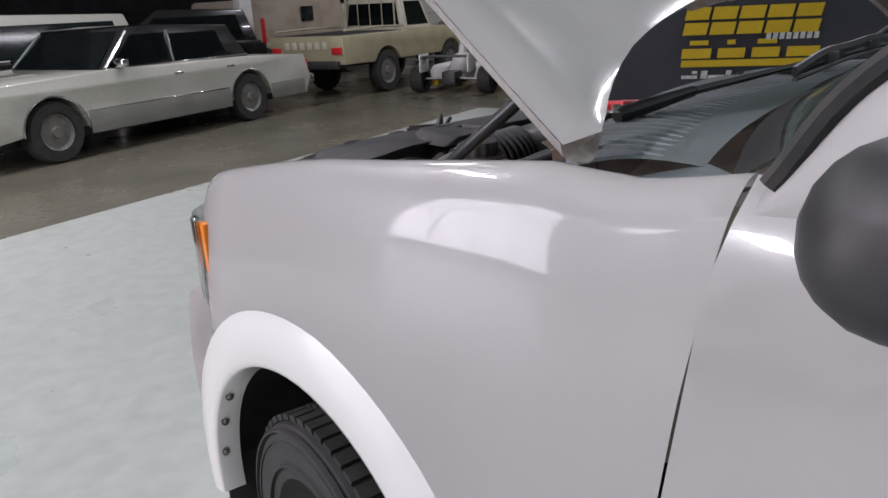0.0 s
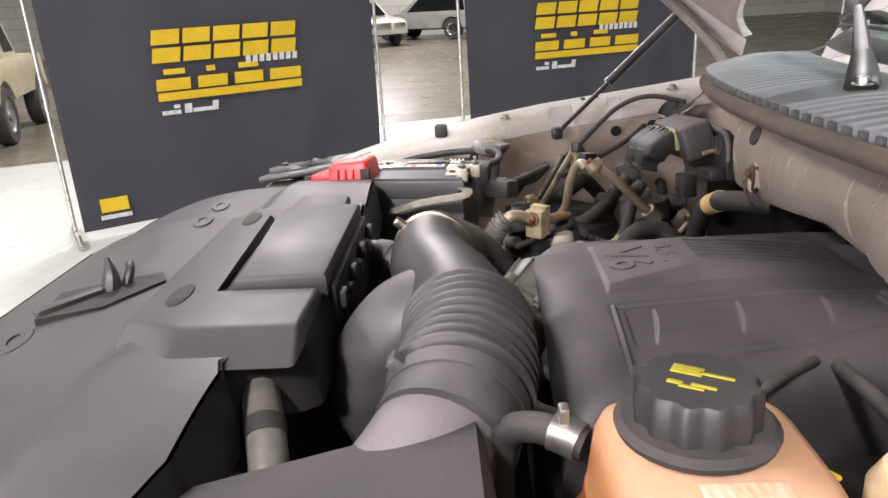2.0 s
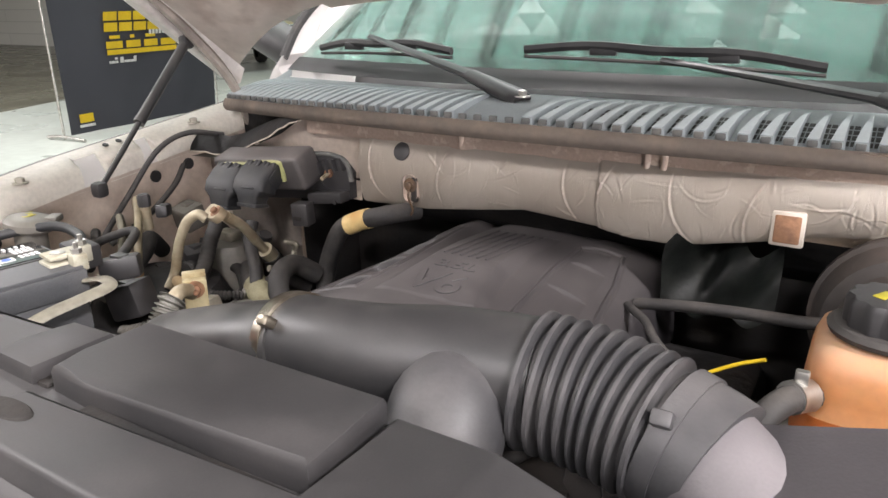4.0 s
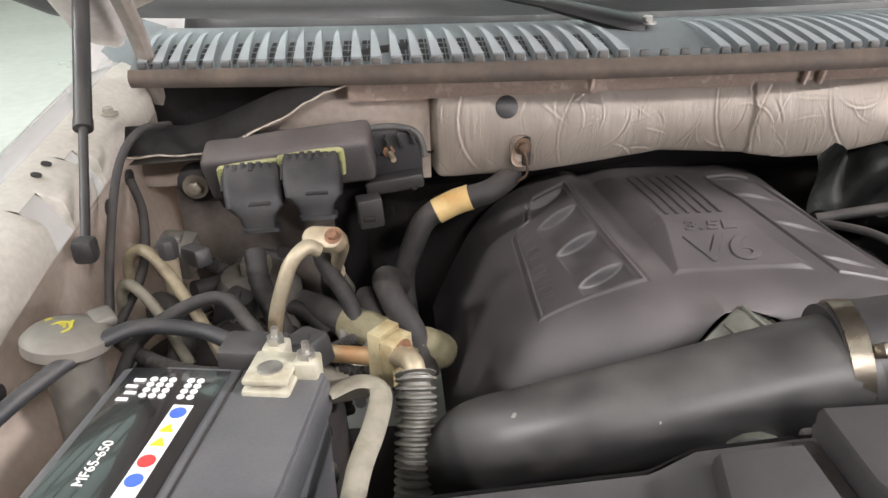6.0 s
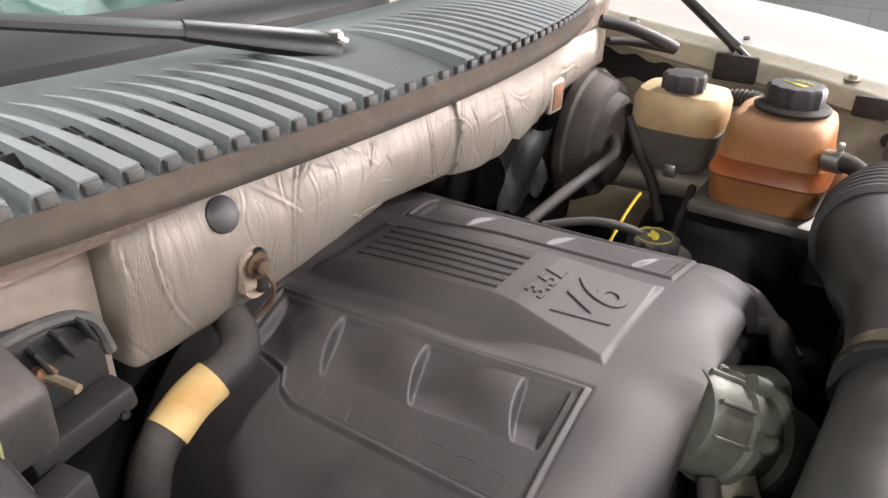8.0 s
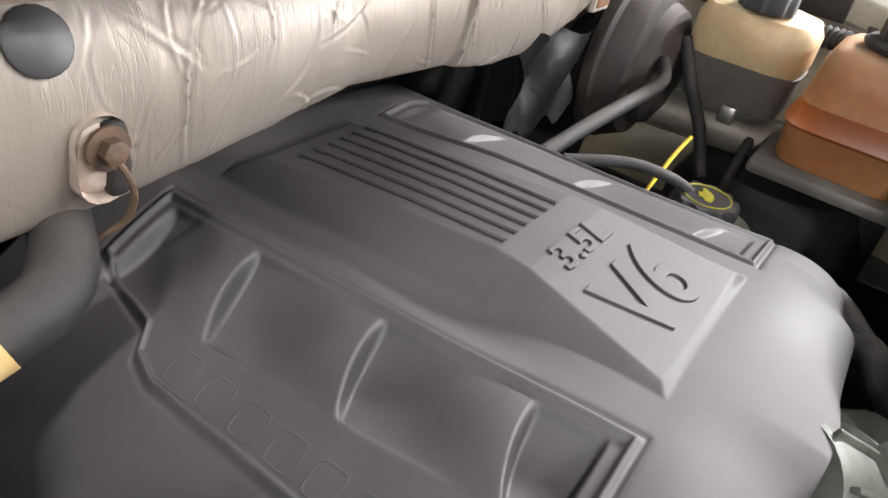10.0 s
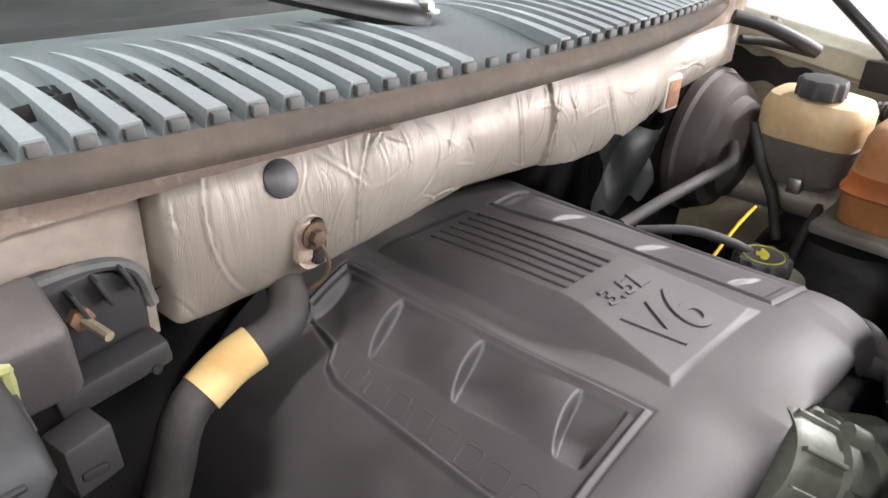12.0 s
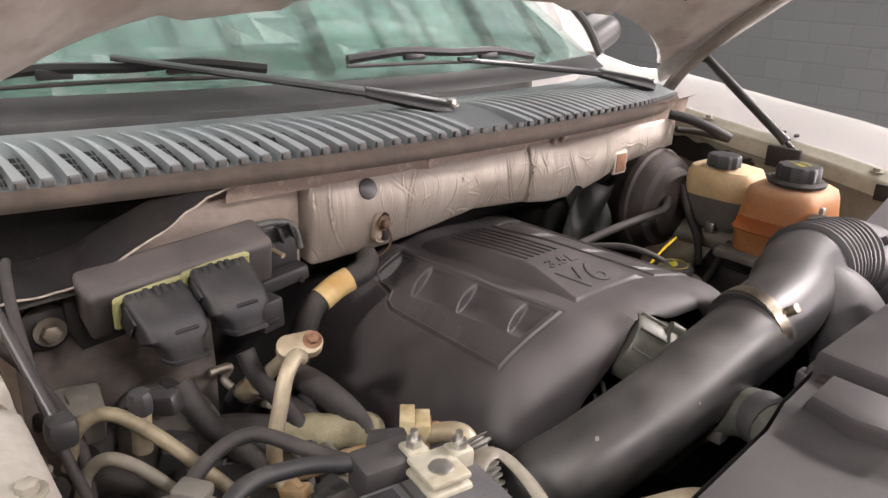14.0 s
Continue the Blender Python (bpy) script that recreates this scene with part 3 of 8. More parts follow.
for s in (-1, 1):
    part("rear_panel", rbox(B(), (-2.3, s * 0.954, 0.37), (0.76, 0.012, 0.22), 0.004), GREYV, sedan, "grey lower rear panel", local=True)
    part("side_trim", rbox(B(), (0, s * 0.957, 0.515), (2.1, 0.012, 0.02), 0.004), CHROME, sedan, local=True)
    part("belt_trim", rbox(B(), (-0.4, s * 0.895, 0.925), (2.3, 0.02, 0.02), 0.004), CHROME, sedan, local=True)
    part("window_post", tube(B(), [(-0.26, s * 0.884, 0.94), (-0.26, s * 0.85, 1.12), (-0.26, s * 0.82, 1.31)], 0.016, 6), CHROME, sedan, local=True)
    part("windscreen_post", tube(B(), [(0.74, s * 0.88, 0.94), (0.52, s * 0.85, 1.15), (0.33, s * 0.815, 1.33)], 0.02, 6), CHROME, sedan, local=True)
    part("door_mirror", rbox(B(), (0.6, s * 1.0, 0.99), (0.1, 0.16, 0.1), 0.02), CHROME, sedan, local=True)
    for wx in (1.5, -1.5):
        part("arch_trim", tube(B(), [(wx + 0.385 * math.cos(a), s * 0.952, 0.335 + 0.385 * math.sin(a)) for a in (math.pi * k / 12 for k in range(13))], 0.012, 6, 2), CHROME, sedan, local=True)
    for dx in (-0.35, -1.25):
        part("door_handle", rbox(B(), (dx + 0.1, s * 0.962, 0.8), (0.14, 0.02, 0.025), 0.006), CHROME, sedan, local=True)

PICKUP = [(-2.3, 0.62), (-2.32, 1.12), (-0.2, 1.12), (-0.2, 1.15), (0.75, 1.15), (0.85, 1.16), (2.2, 1.08), (2.28, 0.6)]
truck = vehicle("pickup_truck", "tan classic pickup truck with white cab roof and open load bed", (7.285, 10.94), 17, 1.72, PICKUP,
                [(-0.22, 1.1), (-0.2, 1.72), (0.0, 1.8), (0.55, 1.78), (0.82, 1.14)], (1.45, -0.95), 0.40, TANM, CREAMV, RIMM,
                [(-0.08, 0.7, 0.5, -0.08, 1.2, 1.66)], lamps=[((-2.33, 0.72, 0.86), (0.04, 0.22, 0.12), RED, "tail_lamp")])
truck.matrix_basis = truck.matrix_basis @ Matrix.Scale(0.93, 4)
cross_pane(truck, -0.234, 1.22, -0.216, 1.64, 1.3)
part("load_bed", rbox(B(), (-1.28, 0, 1.1), (1.95, 1.55, 0.06), 0.01), BLACK, truck, local=True)
for s in (-1, 1):
    part("bed_rail", tube(B(), [(-2.2, s * 0.8, 1.2), (-1.2, s * 0.8, 1.22), (-0.3, s * 0.8, 1.2)], 0.02), TANM, truck, local=True)
    part("rack_post", tube(B(), [(-0.3, s * 0.6, 1.12), (-0.3, s * 0.6, 1.5), (-0.3, s * 0.6, 1.85)], 0.018), TANM, truck, local=True)
for k in range(5):
    part("rack_bar", tube(B(), [(-0.3, -0.6 + k * 0.3, 1.15), (-0.3, -0.6 + k * 0.3, 1.5), (-0.3, -0.6 + k * 0.3, 1.82)], 0.012), TANM, truck, local=True)
part("rear_bumper", rbox(B(), (-2.4, 0, 0.62), (0.1, 1.6, 0.14), 0.02), BLACK, truck, local=True)
part("plate_bar", rbox(B(), (-2.46, 0.35, 0.66), (0.02, 0.34, 0.16), 0.003), WHITEPNT, truck, local=True)
for k in range(6):
    part("tailgate_mark", rbox(B(), (-2.326, -0.45 + k * 0.18, 0.95), (0.012, 0.1, 0.13), 0.003), CREAMV, truck, "pressed letter-sized mark", local=True)

JEEP = [(-1.9, 0.6), (-1.92, 1.16), (0.5, 1.18), (0.55, 1.2), (1.75, 1.14), (1.85, 0.6)]


def jeep_car(at, turn, label):
    j = vehicle("off_road_car", label, at, turn, 1.66, JEEP, [(-1.9, 1.12), (-1.86, 1.88), (-1.7, 1.97), (0.3, 1.95), (0.55, 1.16)],
                (1.25, -1.05), 0.41, TANM, TANM, RIMM, [(-1.7, -1.0, -1.0, -1.68, 1.3, 1.76), (-0.9, -0.3, -0.3, -0.9, 1.3, 1.76), (-0.2, 0.4, 0.22, -0.2, 1.25, 1.76)],
                lamps=[((-1.94, 0.7, 0.78), (0.04, 0.2, 0.1), RED, "tail_lamp")])
    part("roof", rbox(B(), (-0.75, 0, 1.98), (2.3, 1.4, 0.07), 0.03), CREAMV, j, "white roof panel", local=True)
    for y in (-0.38, 0.38):
        part("window_gasket", rbox(B(), (-1.897, y, 1.52), (0.02, 0.56, 0.46), 0.05, seg=3), BLACKV, j, local=True)
        part("rear_window", rbox(B(), (-1.907, y, 1.52), (0.02, 0.48, 0.38), 0.04, seg=3), DARKGL, j, local=True)
    part("rear_bumper", rbox(B(), (-2.0, 0, 0.6), (0.12, 1.6, 0.14), 0.02), BLACK, j, local=True)
    part("plate_bar", rbox(B(), (-1.96, -0.1, 1.1), (0.02, 0.34, 0.16), 0.003), WHITEPNT, j, local=True)
    m = pose(-2.08, 0.52, 1.1, 0, 90, 0)
    sp = part("spare_wheel", lathe(B(), [(0.24, -0.04), (0.25, -0.11), (0.37, -0.11), (0.40, -0.07), (0.40, 0.07), (0.37, 0.11), (0.25, 0.11), (0.24, 0.04)], m, 28), TYRE, j, local=True)
    part("rim", lathe(B(), [(0.25, -0.085), (0.2, -0.055), (0.10, -0.075), (0.08, -0.10), (0.01, -0.10)], m, 20), GREYV, sp, local=True)
    j.matrix_basis = j.matrix_basis @ Matrix.Scale(0.87, 4)
    return j


jeep_car((8.653, 7.095), 19, "tan boxy off-road car with white roof and spare wheel behind")
jeep_car((12.15, -11.0), 150, "cream boxy off-road car parked on the white floor")

kart = thing("racing_car", (7.53, 8.86, 0), "small white single-seat racing car with yellow side pods", "racing car", "parked cars", turn=24)
kart.matrix_basis = kart.matrix_basis @ Matrix.Scale(0.87, 4)
part("nose", rbox(B(), (0.9, 0, 0.34), (1.6, 0.5, 0.26), 0.08, taper=0.3), WHITEPNT, kart, local=True)
part("engine_cowl", rbox(B(), (-0.1, 0, 0.55), (0.9, 0.42, 0.4), 0.1, taper=0.5), WHITEPNT, kart, local=True)
part("roll_hoop", rbox(B(), (-0.05, 0, 0.82), (0.25, 0.16, 0.3), 0.06, taper=0.4), WHITEPNT, kart, local=True)
for s in (-1, 1):
    part("side_pod", rbox(B(), (0.35, s * 0.5, 0.36), (1.5, 0.4, 0.3), 0.08, taper=0.25), WHITEPNT, kart, "white side pod", local=True)
    part("pod_skirt", rbox(B(), (0.45, s * 0.6, 0.2), (1.5, 0.26, 0.2), 0.03), YELLOW, kart, "yellow lower skirt", local=True)
    part("wing_end", rbox(B(), (-0.85, s * 0.5, 0.6), (0.4, 0.03, 0.34), 0.01), WHITEPNT, kart, local=True)
    wheel(kart, -0.6, s * 0.72, 0.26, 0.26, BLACK, s)
    wheel(kart, 1.5, s * 0.66, 0.25, 0.2, BLACK, s)
part("rear_wing", rbox(B(), (-0.85, 0, 0.72), (0.36, 1.0, 0.03), 0.01), BLACK, kart, local=True)
part("gearbox", rbox(B(), (-0.65, 0, 0.3), (0.4, 0.3, 0.26), 0.04), BLACK, kart, local=True)
part("axle", tube(B(), [(-0.6, -0.7, 0.27), (-0.6, 0, 0.28), (-0.6, 0.7, 0.27)], 0.025), STEEL, kart, local=True)

post = thing("bollard", (11.0, 10.8, 0), "tall yellow painted guard post", "post")
part("post", rbox(B(), (0, 0, 0.76), (0.22, 0.22, 1.52), 0.02), YELLOW, post, local=True)
part("foot", rbox(B(), (0, 0, 0.015), (0.34, 0.34, 0.02), 0.004), YELLOW, post, local=True)
part("pipe", tube(B(), [(0.1, 0.3, 0), (0.1, 0.3, 3), (0.1, 0.3, 6)], 0.07), GREYV, post, local=True)

far_profile = [(-2.3, 0.4), (-2.35, 0.85), (-2.2, 0.95), (-1.3, 0.97), (0.8, 0.95), (2.0, 0.85), (2.3, 0.75), (2.32, 0.4)]
far_cabin = [(-1.6, 0.93), (-1.1, 1.38), (0.0, 1.42), (0.85, 0.94)]
far_glass = [(-1.2, 0.6, 0.0, -0.95, 0.98, 1.33)]
red_car = vehicle("sedan_car", "dark red sedan far behind the trucks", (13.3, 14.3), 175, 1.8, far_profile, far_cabin, (1.4, -1.4), 0.33, MAROON, MAROON, CHROME, far_glass)
white_car = vehicle("sedan_car", "white sedan parked near the end wall", (25.3, 4.1), 206, 1.85, far_profile, far_cabin, (1.4, -1.4), 0.33, IVORY, IVORY, CHROME, far_glass,
                    lamps=[((2.33, 0.65, 0.68), (0.02, 0.4, 0.14), CHROME, "headlight")])
cross_pane(white_car, 0.85, 0.98, 0.1, 1.38, 1.5)
part("grille", rbox(B(), (2.34, 0, 0.66), (0.03, 0.7, 0.2), 0.01), CHROME, white_car, local=True)
dark_car = vehicle("sport_utility_car", "dark grey utility car near the end wall", (27.2, 1.6), 60, 1.9, far_profile, [(-2.2, 0.93), (-2.0, 1.6), (-0.2, 1.66), (0.85, 0.94)], (1.4, -1.4), 0.36, GREYV, GREYV, CHROME,
                   [(-1.9, 0.5, -0.1, -1.8, 0.98, 1.5)])
camper = thing("tent_trailer", (7.06, 14.67, 0), "beige canvas-topped field truck with curtained side", "truck", "parked cars", turn=14)
camper.matrix_basis = camper.matrix_basis @ Matrix.Scale(0.93, 4)
part("canopy", rbox(B(), (0, 0, 1.35), (3.4, 1.9, 1.0), 0.08, taper=0.06), CANVAS, camper, local=True)
part("body", rbox(B(), (0.2, 0, 0.75), (4.6, 1.9, 0.4), 0.04), TANM, camper, local=True)
part("cab", rbox(B(), (2.1, 0, 1.3), (0.9, 1.8, 0.8), 0.08, taper=0.1), TANM, camper, local=True)
part("window", rbox(B(), (2.1, -0.9, 1.42), (0.5, 0.03, 0.34), 0.01), DARKGL, camper, local=True)
part("window", rbox(B(), (0.3, -0.945, 1.5), (0.4, 0.02, 0.34), 0.01), DARKGL, camper, local=True)
for wx in (-1.2, 1.7):
    for s in (-1, 1):
        wheel(camper, wx, s * 0.85, 0.42, 0.24, GREYV, s)
van = vehicle("estate_car", "black estate car with white roof behind the sedan", (0.7, 12.2), 185, 1.85, far_profile, [(-2.2, 0.93), (-2.0, 1.55), (-0.2, 1.6), (0.85, 0.94)], (1.4, -1.4), 0.36, BLACKV, IVORY, CHROME,
              [(-1.9, 0.5, -0.1, -1.8, 0.98, 1.45)])
van2 = vehicle("estate_car", "black estate car with red tail lamp by the curtain", (3.6, 13.8), 185, 1.85, far_profile, [(-2.2, 0.93), (-2.0, 1.55), (-0.2, 1.6), (0.85, 0.94)], (1.4, -1.4), 0.36, BLACKV, BLACKV, CHROME,
               [(-1.9, 0.5, -0.1, -1.8, 0.98, 1.45)], lamps=[((-2.36, 0.85, 1.1), (0.03, 0.12, 0.5), RED, "tail_lamp")])


# ---- banners ----
def glyph_bars(parent, cx, cz, w, h, seq, mat, name, yoff=-0.012):
    """Plain block shapes in place of a mark: (x, z, sx, sz) in shares of its width and height."""
    for x, z, sx, sz, lean in seq:
        bm = B()
        k = lean * sz * h
        x0, x1, z0, z1 = cx + (x - 0.5) * w, cx + (x - 0.5 + sx) * w, cz + (z - 0.5) * h, cz + (z - 0.5 + sz) * h
        q = [bm.verts.new(p) for p in ((x0, yoff, z0), (x1, yoff, z0), (x1 + k, yoff, z1), (x0 + k, yoff, z1))]
        bmesh.ops.solidify(bm, geom=[bm.faces.new(q)], thickness=0.003)
        part(name, bm, mat, parent, local=True)


MARK_A = [(0.2 * k + 0.012 * j, 0.54 * j, 0.178, 0.44, .2) for k in range(5) for j in range(2)]
MARK_B = [(0, 0, 1.0, 0.24, .1), (0, 0.3, 0.22, 0.34, .1), (0.27, 0.3, 0.2, 0.34, .1), (0.52, 0.3, 0.2, 0.34, .1), (0.77, 0.3, 0.23, 0.34, .1),
          (0.06, 0.76, 0.14, 0.16, 0), (0.34, 0.76, 0.06, 0.16, 0), (0.56, 0.76, 0.14, 0.16, 0)]
SMALL = [(k * 0.125, 0, 0.09, 1, .1) for k in range(8)]
SMALL_B = [(0, 0, 0.3, 0.35, 0), (0.36, 0, 0.12, 0.8, .1), (0.5, 0, 0.42, 0.35, 0), (0.82, 0.2, 0.1, 0.6, .2), (0.2, 0.5, 0.1, 0.3, 0)]


def banner(at, turn, label):
    b = thing("banner", (*at, 0), label, "banner", "display banners", turn=turn)

    def cloth(u, v):
        x = -1.15 + 2.3 * u
        return Vector((x, 0.02 * math.sin(x * 2.2 + v * 3) * (1 - v) + (0.012 * math.sin(x * 7 + v * 5) + 0.010 * math.sin(x * 13 - v * 16) * math.exp(-((x - 0.9 + 1.2 * v) / 0.5) ** 2)) * (1 - 0.8 * v), 0.06 + 2.45 * v))
    part("cloth", sheet(B(), cloth, 90, 60, 0.004), BANNERM, b, local=True)
    for s in (-1, 1):
        part("pole", tube(B(), [(s * 1.2, 0.03, 0.02), (s * 1.2, 0.03, 1.2), (s * 1.2, 0.03, 2.6)], 0.014), STEEL, b, local=True)
        part("foot", tube(B(), [(s * 1.2, -0.3, 0.03), (s * 1.2, 0.03, 0.05), (s * 1.2, 0.3, 0.03)], 0.02), STEEL, b, local=True)
    part("top_bar", tube(B(), [(-1.2, 0.03, 2.58), (0, 0.03, 2.58), (1.2, 0.03, 2.58)], 0.018), WHITEPNT, b, local=True)
    glyph_bars(b, 0.0, 1.235, 1.04, 0.22, MARK_A, YELLOW, "yellow_mark", -0.03)
    glyph_bars(b, 0.32, 1.10, 0.4, 0.05, SMALL, WHITEP, "white_mark", -0.03)
    glyph_bars(b, 0.0, 0.985, 1.04, 0.23, MARK_B, YELLOW, "yellow_mark", -0.03)
    glyph_bars(b, -0.3, 0.815, 0.42, 0.08, SMALL_B, WHITEP, "white_mark", -0.03)
    glyph_bars(b, -0.93, 0.222, 0.18, 0.095, [(0, 0, 1, 1, 0)], YELLOW, "yellow_mark", -0.035)
    glyph_bars(b, -0.93, 0.14, 0.2, 0.03, [(0, 0, 1, 1, 0)], WHITEP, "white_mark", -0.035)
    return b


banner((4.36, 2.15), -57.5, "charcoal display banner with yellow block mark on a frame")
banner((5.9, -0.64), -70, "second charcoal banner with yellow block mark on a frame")
banner((7.3, -4.75), -85, "charcoal banner on a wheeled frame over the white floor")
# ---- the vehicle on show ----
suv = thing("sport_utility_vehicle", (0, 0, 0), "white full-size utility vehicle with open hood and dusty engine bay", "car")
CREST = [(-1.8, 1.345), (-0.45, 1.312), (-0.40, 1.302), (-0.33, 1.288), (-0.26, 1.289), (-0.2, 1.291), (-0.08, 1.277), (0.1, 1.255), (0.28, 1.235), (0.42, 1.213), (0.54, 1.190), (0.65, 1.168), (0.75, 1.142), (0.81, 1.118), (0.855, 1.075), (0.885, 1.0)]
AC, AZ, AR = 0.355, 0.42, 0.415


def fender_section(y, t, side=-1):
    """x (outwards) and z of the fender at length y; t runs 0..1 from the inner lip over the crest, then down to the sill or the arch."""
    c = blend(CREST, y)
    low = AZ + math.sqrt(max(0, AR ** 2 - (y - AC) ** 2)) if abs(y - AC) < AR else 0.45
    shrink = 1 - 0.085 * max(0, (y - 0.62) / 0.25) ** 2
    prof = [(0, 0.772, c - 0.115), (0.06, 0.776, c - 0.078), (0.1, 0.788, c - 0.070), (0.18, 0.832, c - 0.047), (0.27, 0.885, c - 0.016), (0.34, 0.924, c), (0.42, 0.950, c - 0.016), (0.5, 0.969, c - 0.056),
            (0.6, 0.984, c - 0.14), (0.72, 0.997, min(c - 0.2, max(low, c - 0.27))), (1.0, 1.0, low)]
    if side > 0:
        prof = [(0, 0.772, c - 0.115), (0.06, 0.777, c - 0.078), (0.1, 0.790, c - 0.066), (0.18, 0.822, c - 0.056), (0.27, 0.858, c - 0.056), (0.34, 0.90, c - 0.07), (0.42, 0.935, c - 0.095), (0.5, 0.962, c - 0.13),
                (0.6, 0.984, c - 0.19), (0.72, 0.997, min(c - 0.24, max(low, c - 0.29))), (1.0, 1.0, low)]
    k = max(i for i in range(10) if prof[i][0] <= t)
    p0, p1, p2, p3 = prof[max(0, k - 1)], prof[k], prof[k + 1], prof[min(10, k + 2)]
    f = (t - p1[0]) / (p2[0] - p1[0])
    out = []
    for n in (1, 2):
        m1 = (p2[n] - p0[n]) / (p2[0] - p0[0]) * (p2[0] - p1[0])
        m2 = (p3[n] - p1[n]) / (p3[0] - p1[0]) * (p2[0] - p1[0])
        out.append((2 * f ** 3 - 3 * f * f + 1) * p1[n] + (f ** 3 - 2 * f * f + f) * m1 + (3 * f * f - 2 * f ** 3) * p2[n] + (f ** 3 - f * f) * m2)
    x, z = out
    return x * (shrink if x > 0.8 else 1), max(z, low) if t > 0.6 else z


def fender(side, name, label):
    ys = sorted({-0.441 + 0.03 * k for k in range(45)} | {AC + AR * math.cos(math.pi * k / 14) for k in range(15)})
    ys = sorted([y for y in ys if y <= 0.872] + [0.886, 0.213, 0.217, 0.263, 0.267, 0.098, 0.102, 0.128, 0.132])

    edge = 0.14 if side < 0 else 0.24

    def lip(y):
        """Where the flange begins: cut back at two notches on the battery side."""
        return 0.135 if side > 0 and (0.215 < y < 0.265 or 0.10 < y < 0.13) else 0.0

    def skin(ts, first=None):
        bm = B()
        rows = []
        for y in ys:
            lean = min(1, max(0, -y / 0.441)) * 0.115
            rows.append([bm.verts.new((side * x, y + lean * (1.26 - z), z)) for x, z in (fender_section(y, t if first is None else first(y) + t * (1 - first(y) / edge), side) for t in ts)])
        faces = [bm.faces.new((a[i], a[i + 1], b[i + 1], b[i])) for a, b in zip(rows, rows[1:]) for i in range(len(ts) - 1)]
        bmesh.ops.solidify(bm, geom=faces, thickness=0.004)
        return bm
    fd = part(name, skin([edge + (1 - edge) * (k / 44) ** 1.2 for k in range(45)]), WHITE, suv, label, sharp=60)
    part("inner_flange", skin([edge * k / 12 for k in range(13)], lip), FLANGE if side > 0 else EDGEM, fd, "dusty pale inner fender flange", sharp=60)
    for y in (0.155, 0.185):
        x, z = fender_section(y, 0.16, side)
        part("flange_hole", lathe(B(), [(0.006, -0.001), (0.006, 0.0012)], Matrix.Translation((side * x, y, z + 0.0035)) @ pose(0, 0, 0, 0, side * -18, 0), 16), VOID, fd, "dark hole in the flange")
    bm = B()
    rings = []
    for k in range(37):
        a = radians(-8 + 196 * k / 36)
        w = 0.075 + 0.065 * k / 36
        ring = []
        for r, x in ((0.395, 0.955), (0.404, 1.004), (0.409, 1.008), (0.42, 1.0105), (0.43 + w * 0.2, 1.0105), (0.42 + w * 0.55, 1.008), (0.418 + w * 0.8, 1.0035), (0.418 + w, 0.9985), (0.42 + w * 0.9, 0.985)):
            ring.append(bm.verts.new((side * x, AC + r * math.cos(a), AZ + r * math.sin(a))))
        rings.append(ring)
    rings_to_faces(bm, rings)
    part("arch_flare", bm, WHITE, fd, "flared white wheel arch lip", sharp=60)
    bm = B()
    sheet(bm, lambda u, v: Vector((side * (0.97 - 0.36 * v), AC + 0.44 * math.cos(math.pi * u), AZ + 0.44 * math.sin(math.pi * u))), 24, 3, 0.004)
    part("wheel_liner", bm, BLACK, fd, "black plastic wheel arch liner")
    part("liner_front", rbox(B(), (side * 0.80, AC + 0.445, 0.30), (0.36, 0.01, 0.25), 0.002), BLACK, fd, "black liner behind the bumper")
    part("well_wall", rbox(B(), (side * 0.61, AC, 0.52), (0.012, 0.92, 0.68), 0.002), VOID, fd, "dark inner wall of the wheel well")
    for k in range(3):
        bolt("liner_screw", (side * 0.99, AC + 0.399 * math.cos(radians(8 + 14 * k)), AZ + 0.399 * math.sin(radians(8 + 14 * k))), 0.006, fd, STEEL, (0, -1, 0.2))
    return fd


left_fender = fender(-1, "left_fender", "white painted front fender with flared wheel arch")
right_fender = fender(1, "right_fender", "white painted front fender on the battery side")
for yb in (0.371, -0.02):
    bolt("fender_bolt", (0.797, yb, blend(CREST, yb) - 0.064), 0.008, right_fender, DIMPAINT)
    bolt("fender_bolt", (-0.797, yb, blend(CREST, yb) - 0.066), 0.0075, left_fender, DIMPAINT)
part("rubber_buffer", rbox(B(), (0.786, 0.526, 1.138), (0.026, 0.03, 0.03), 0.006), RUBBER, right_fender)


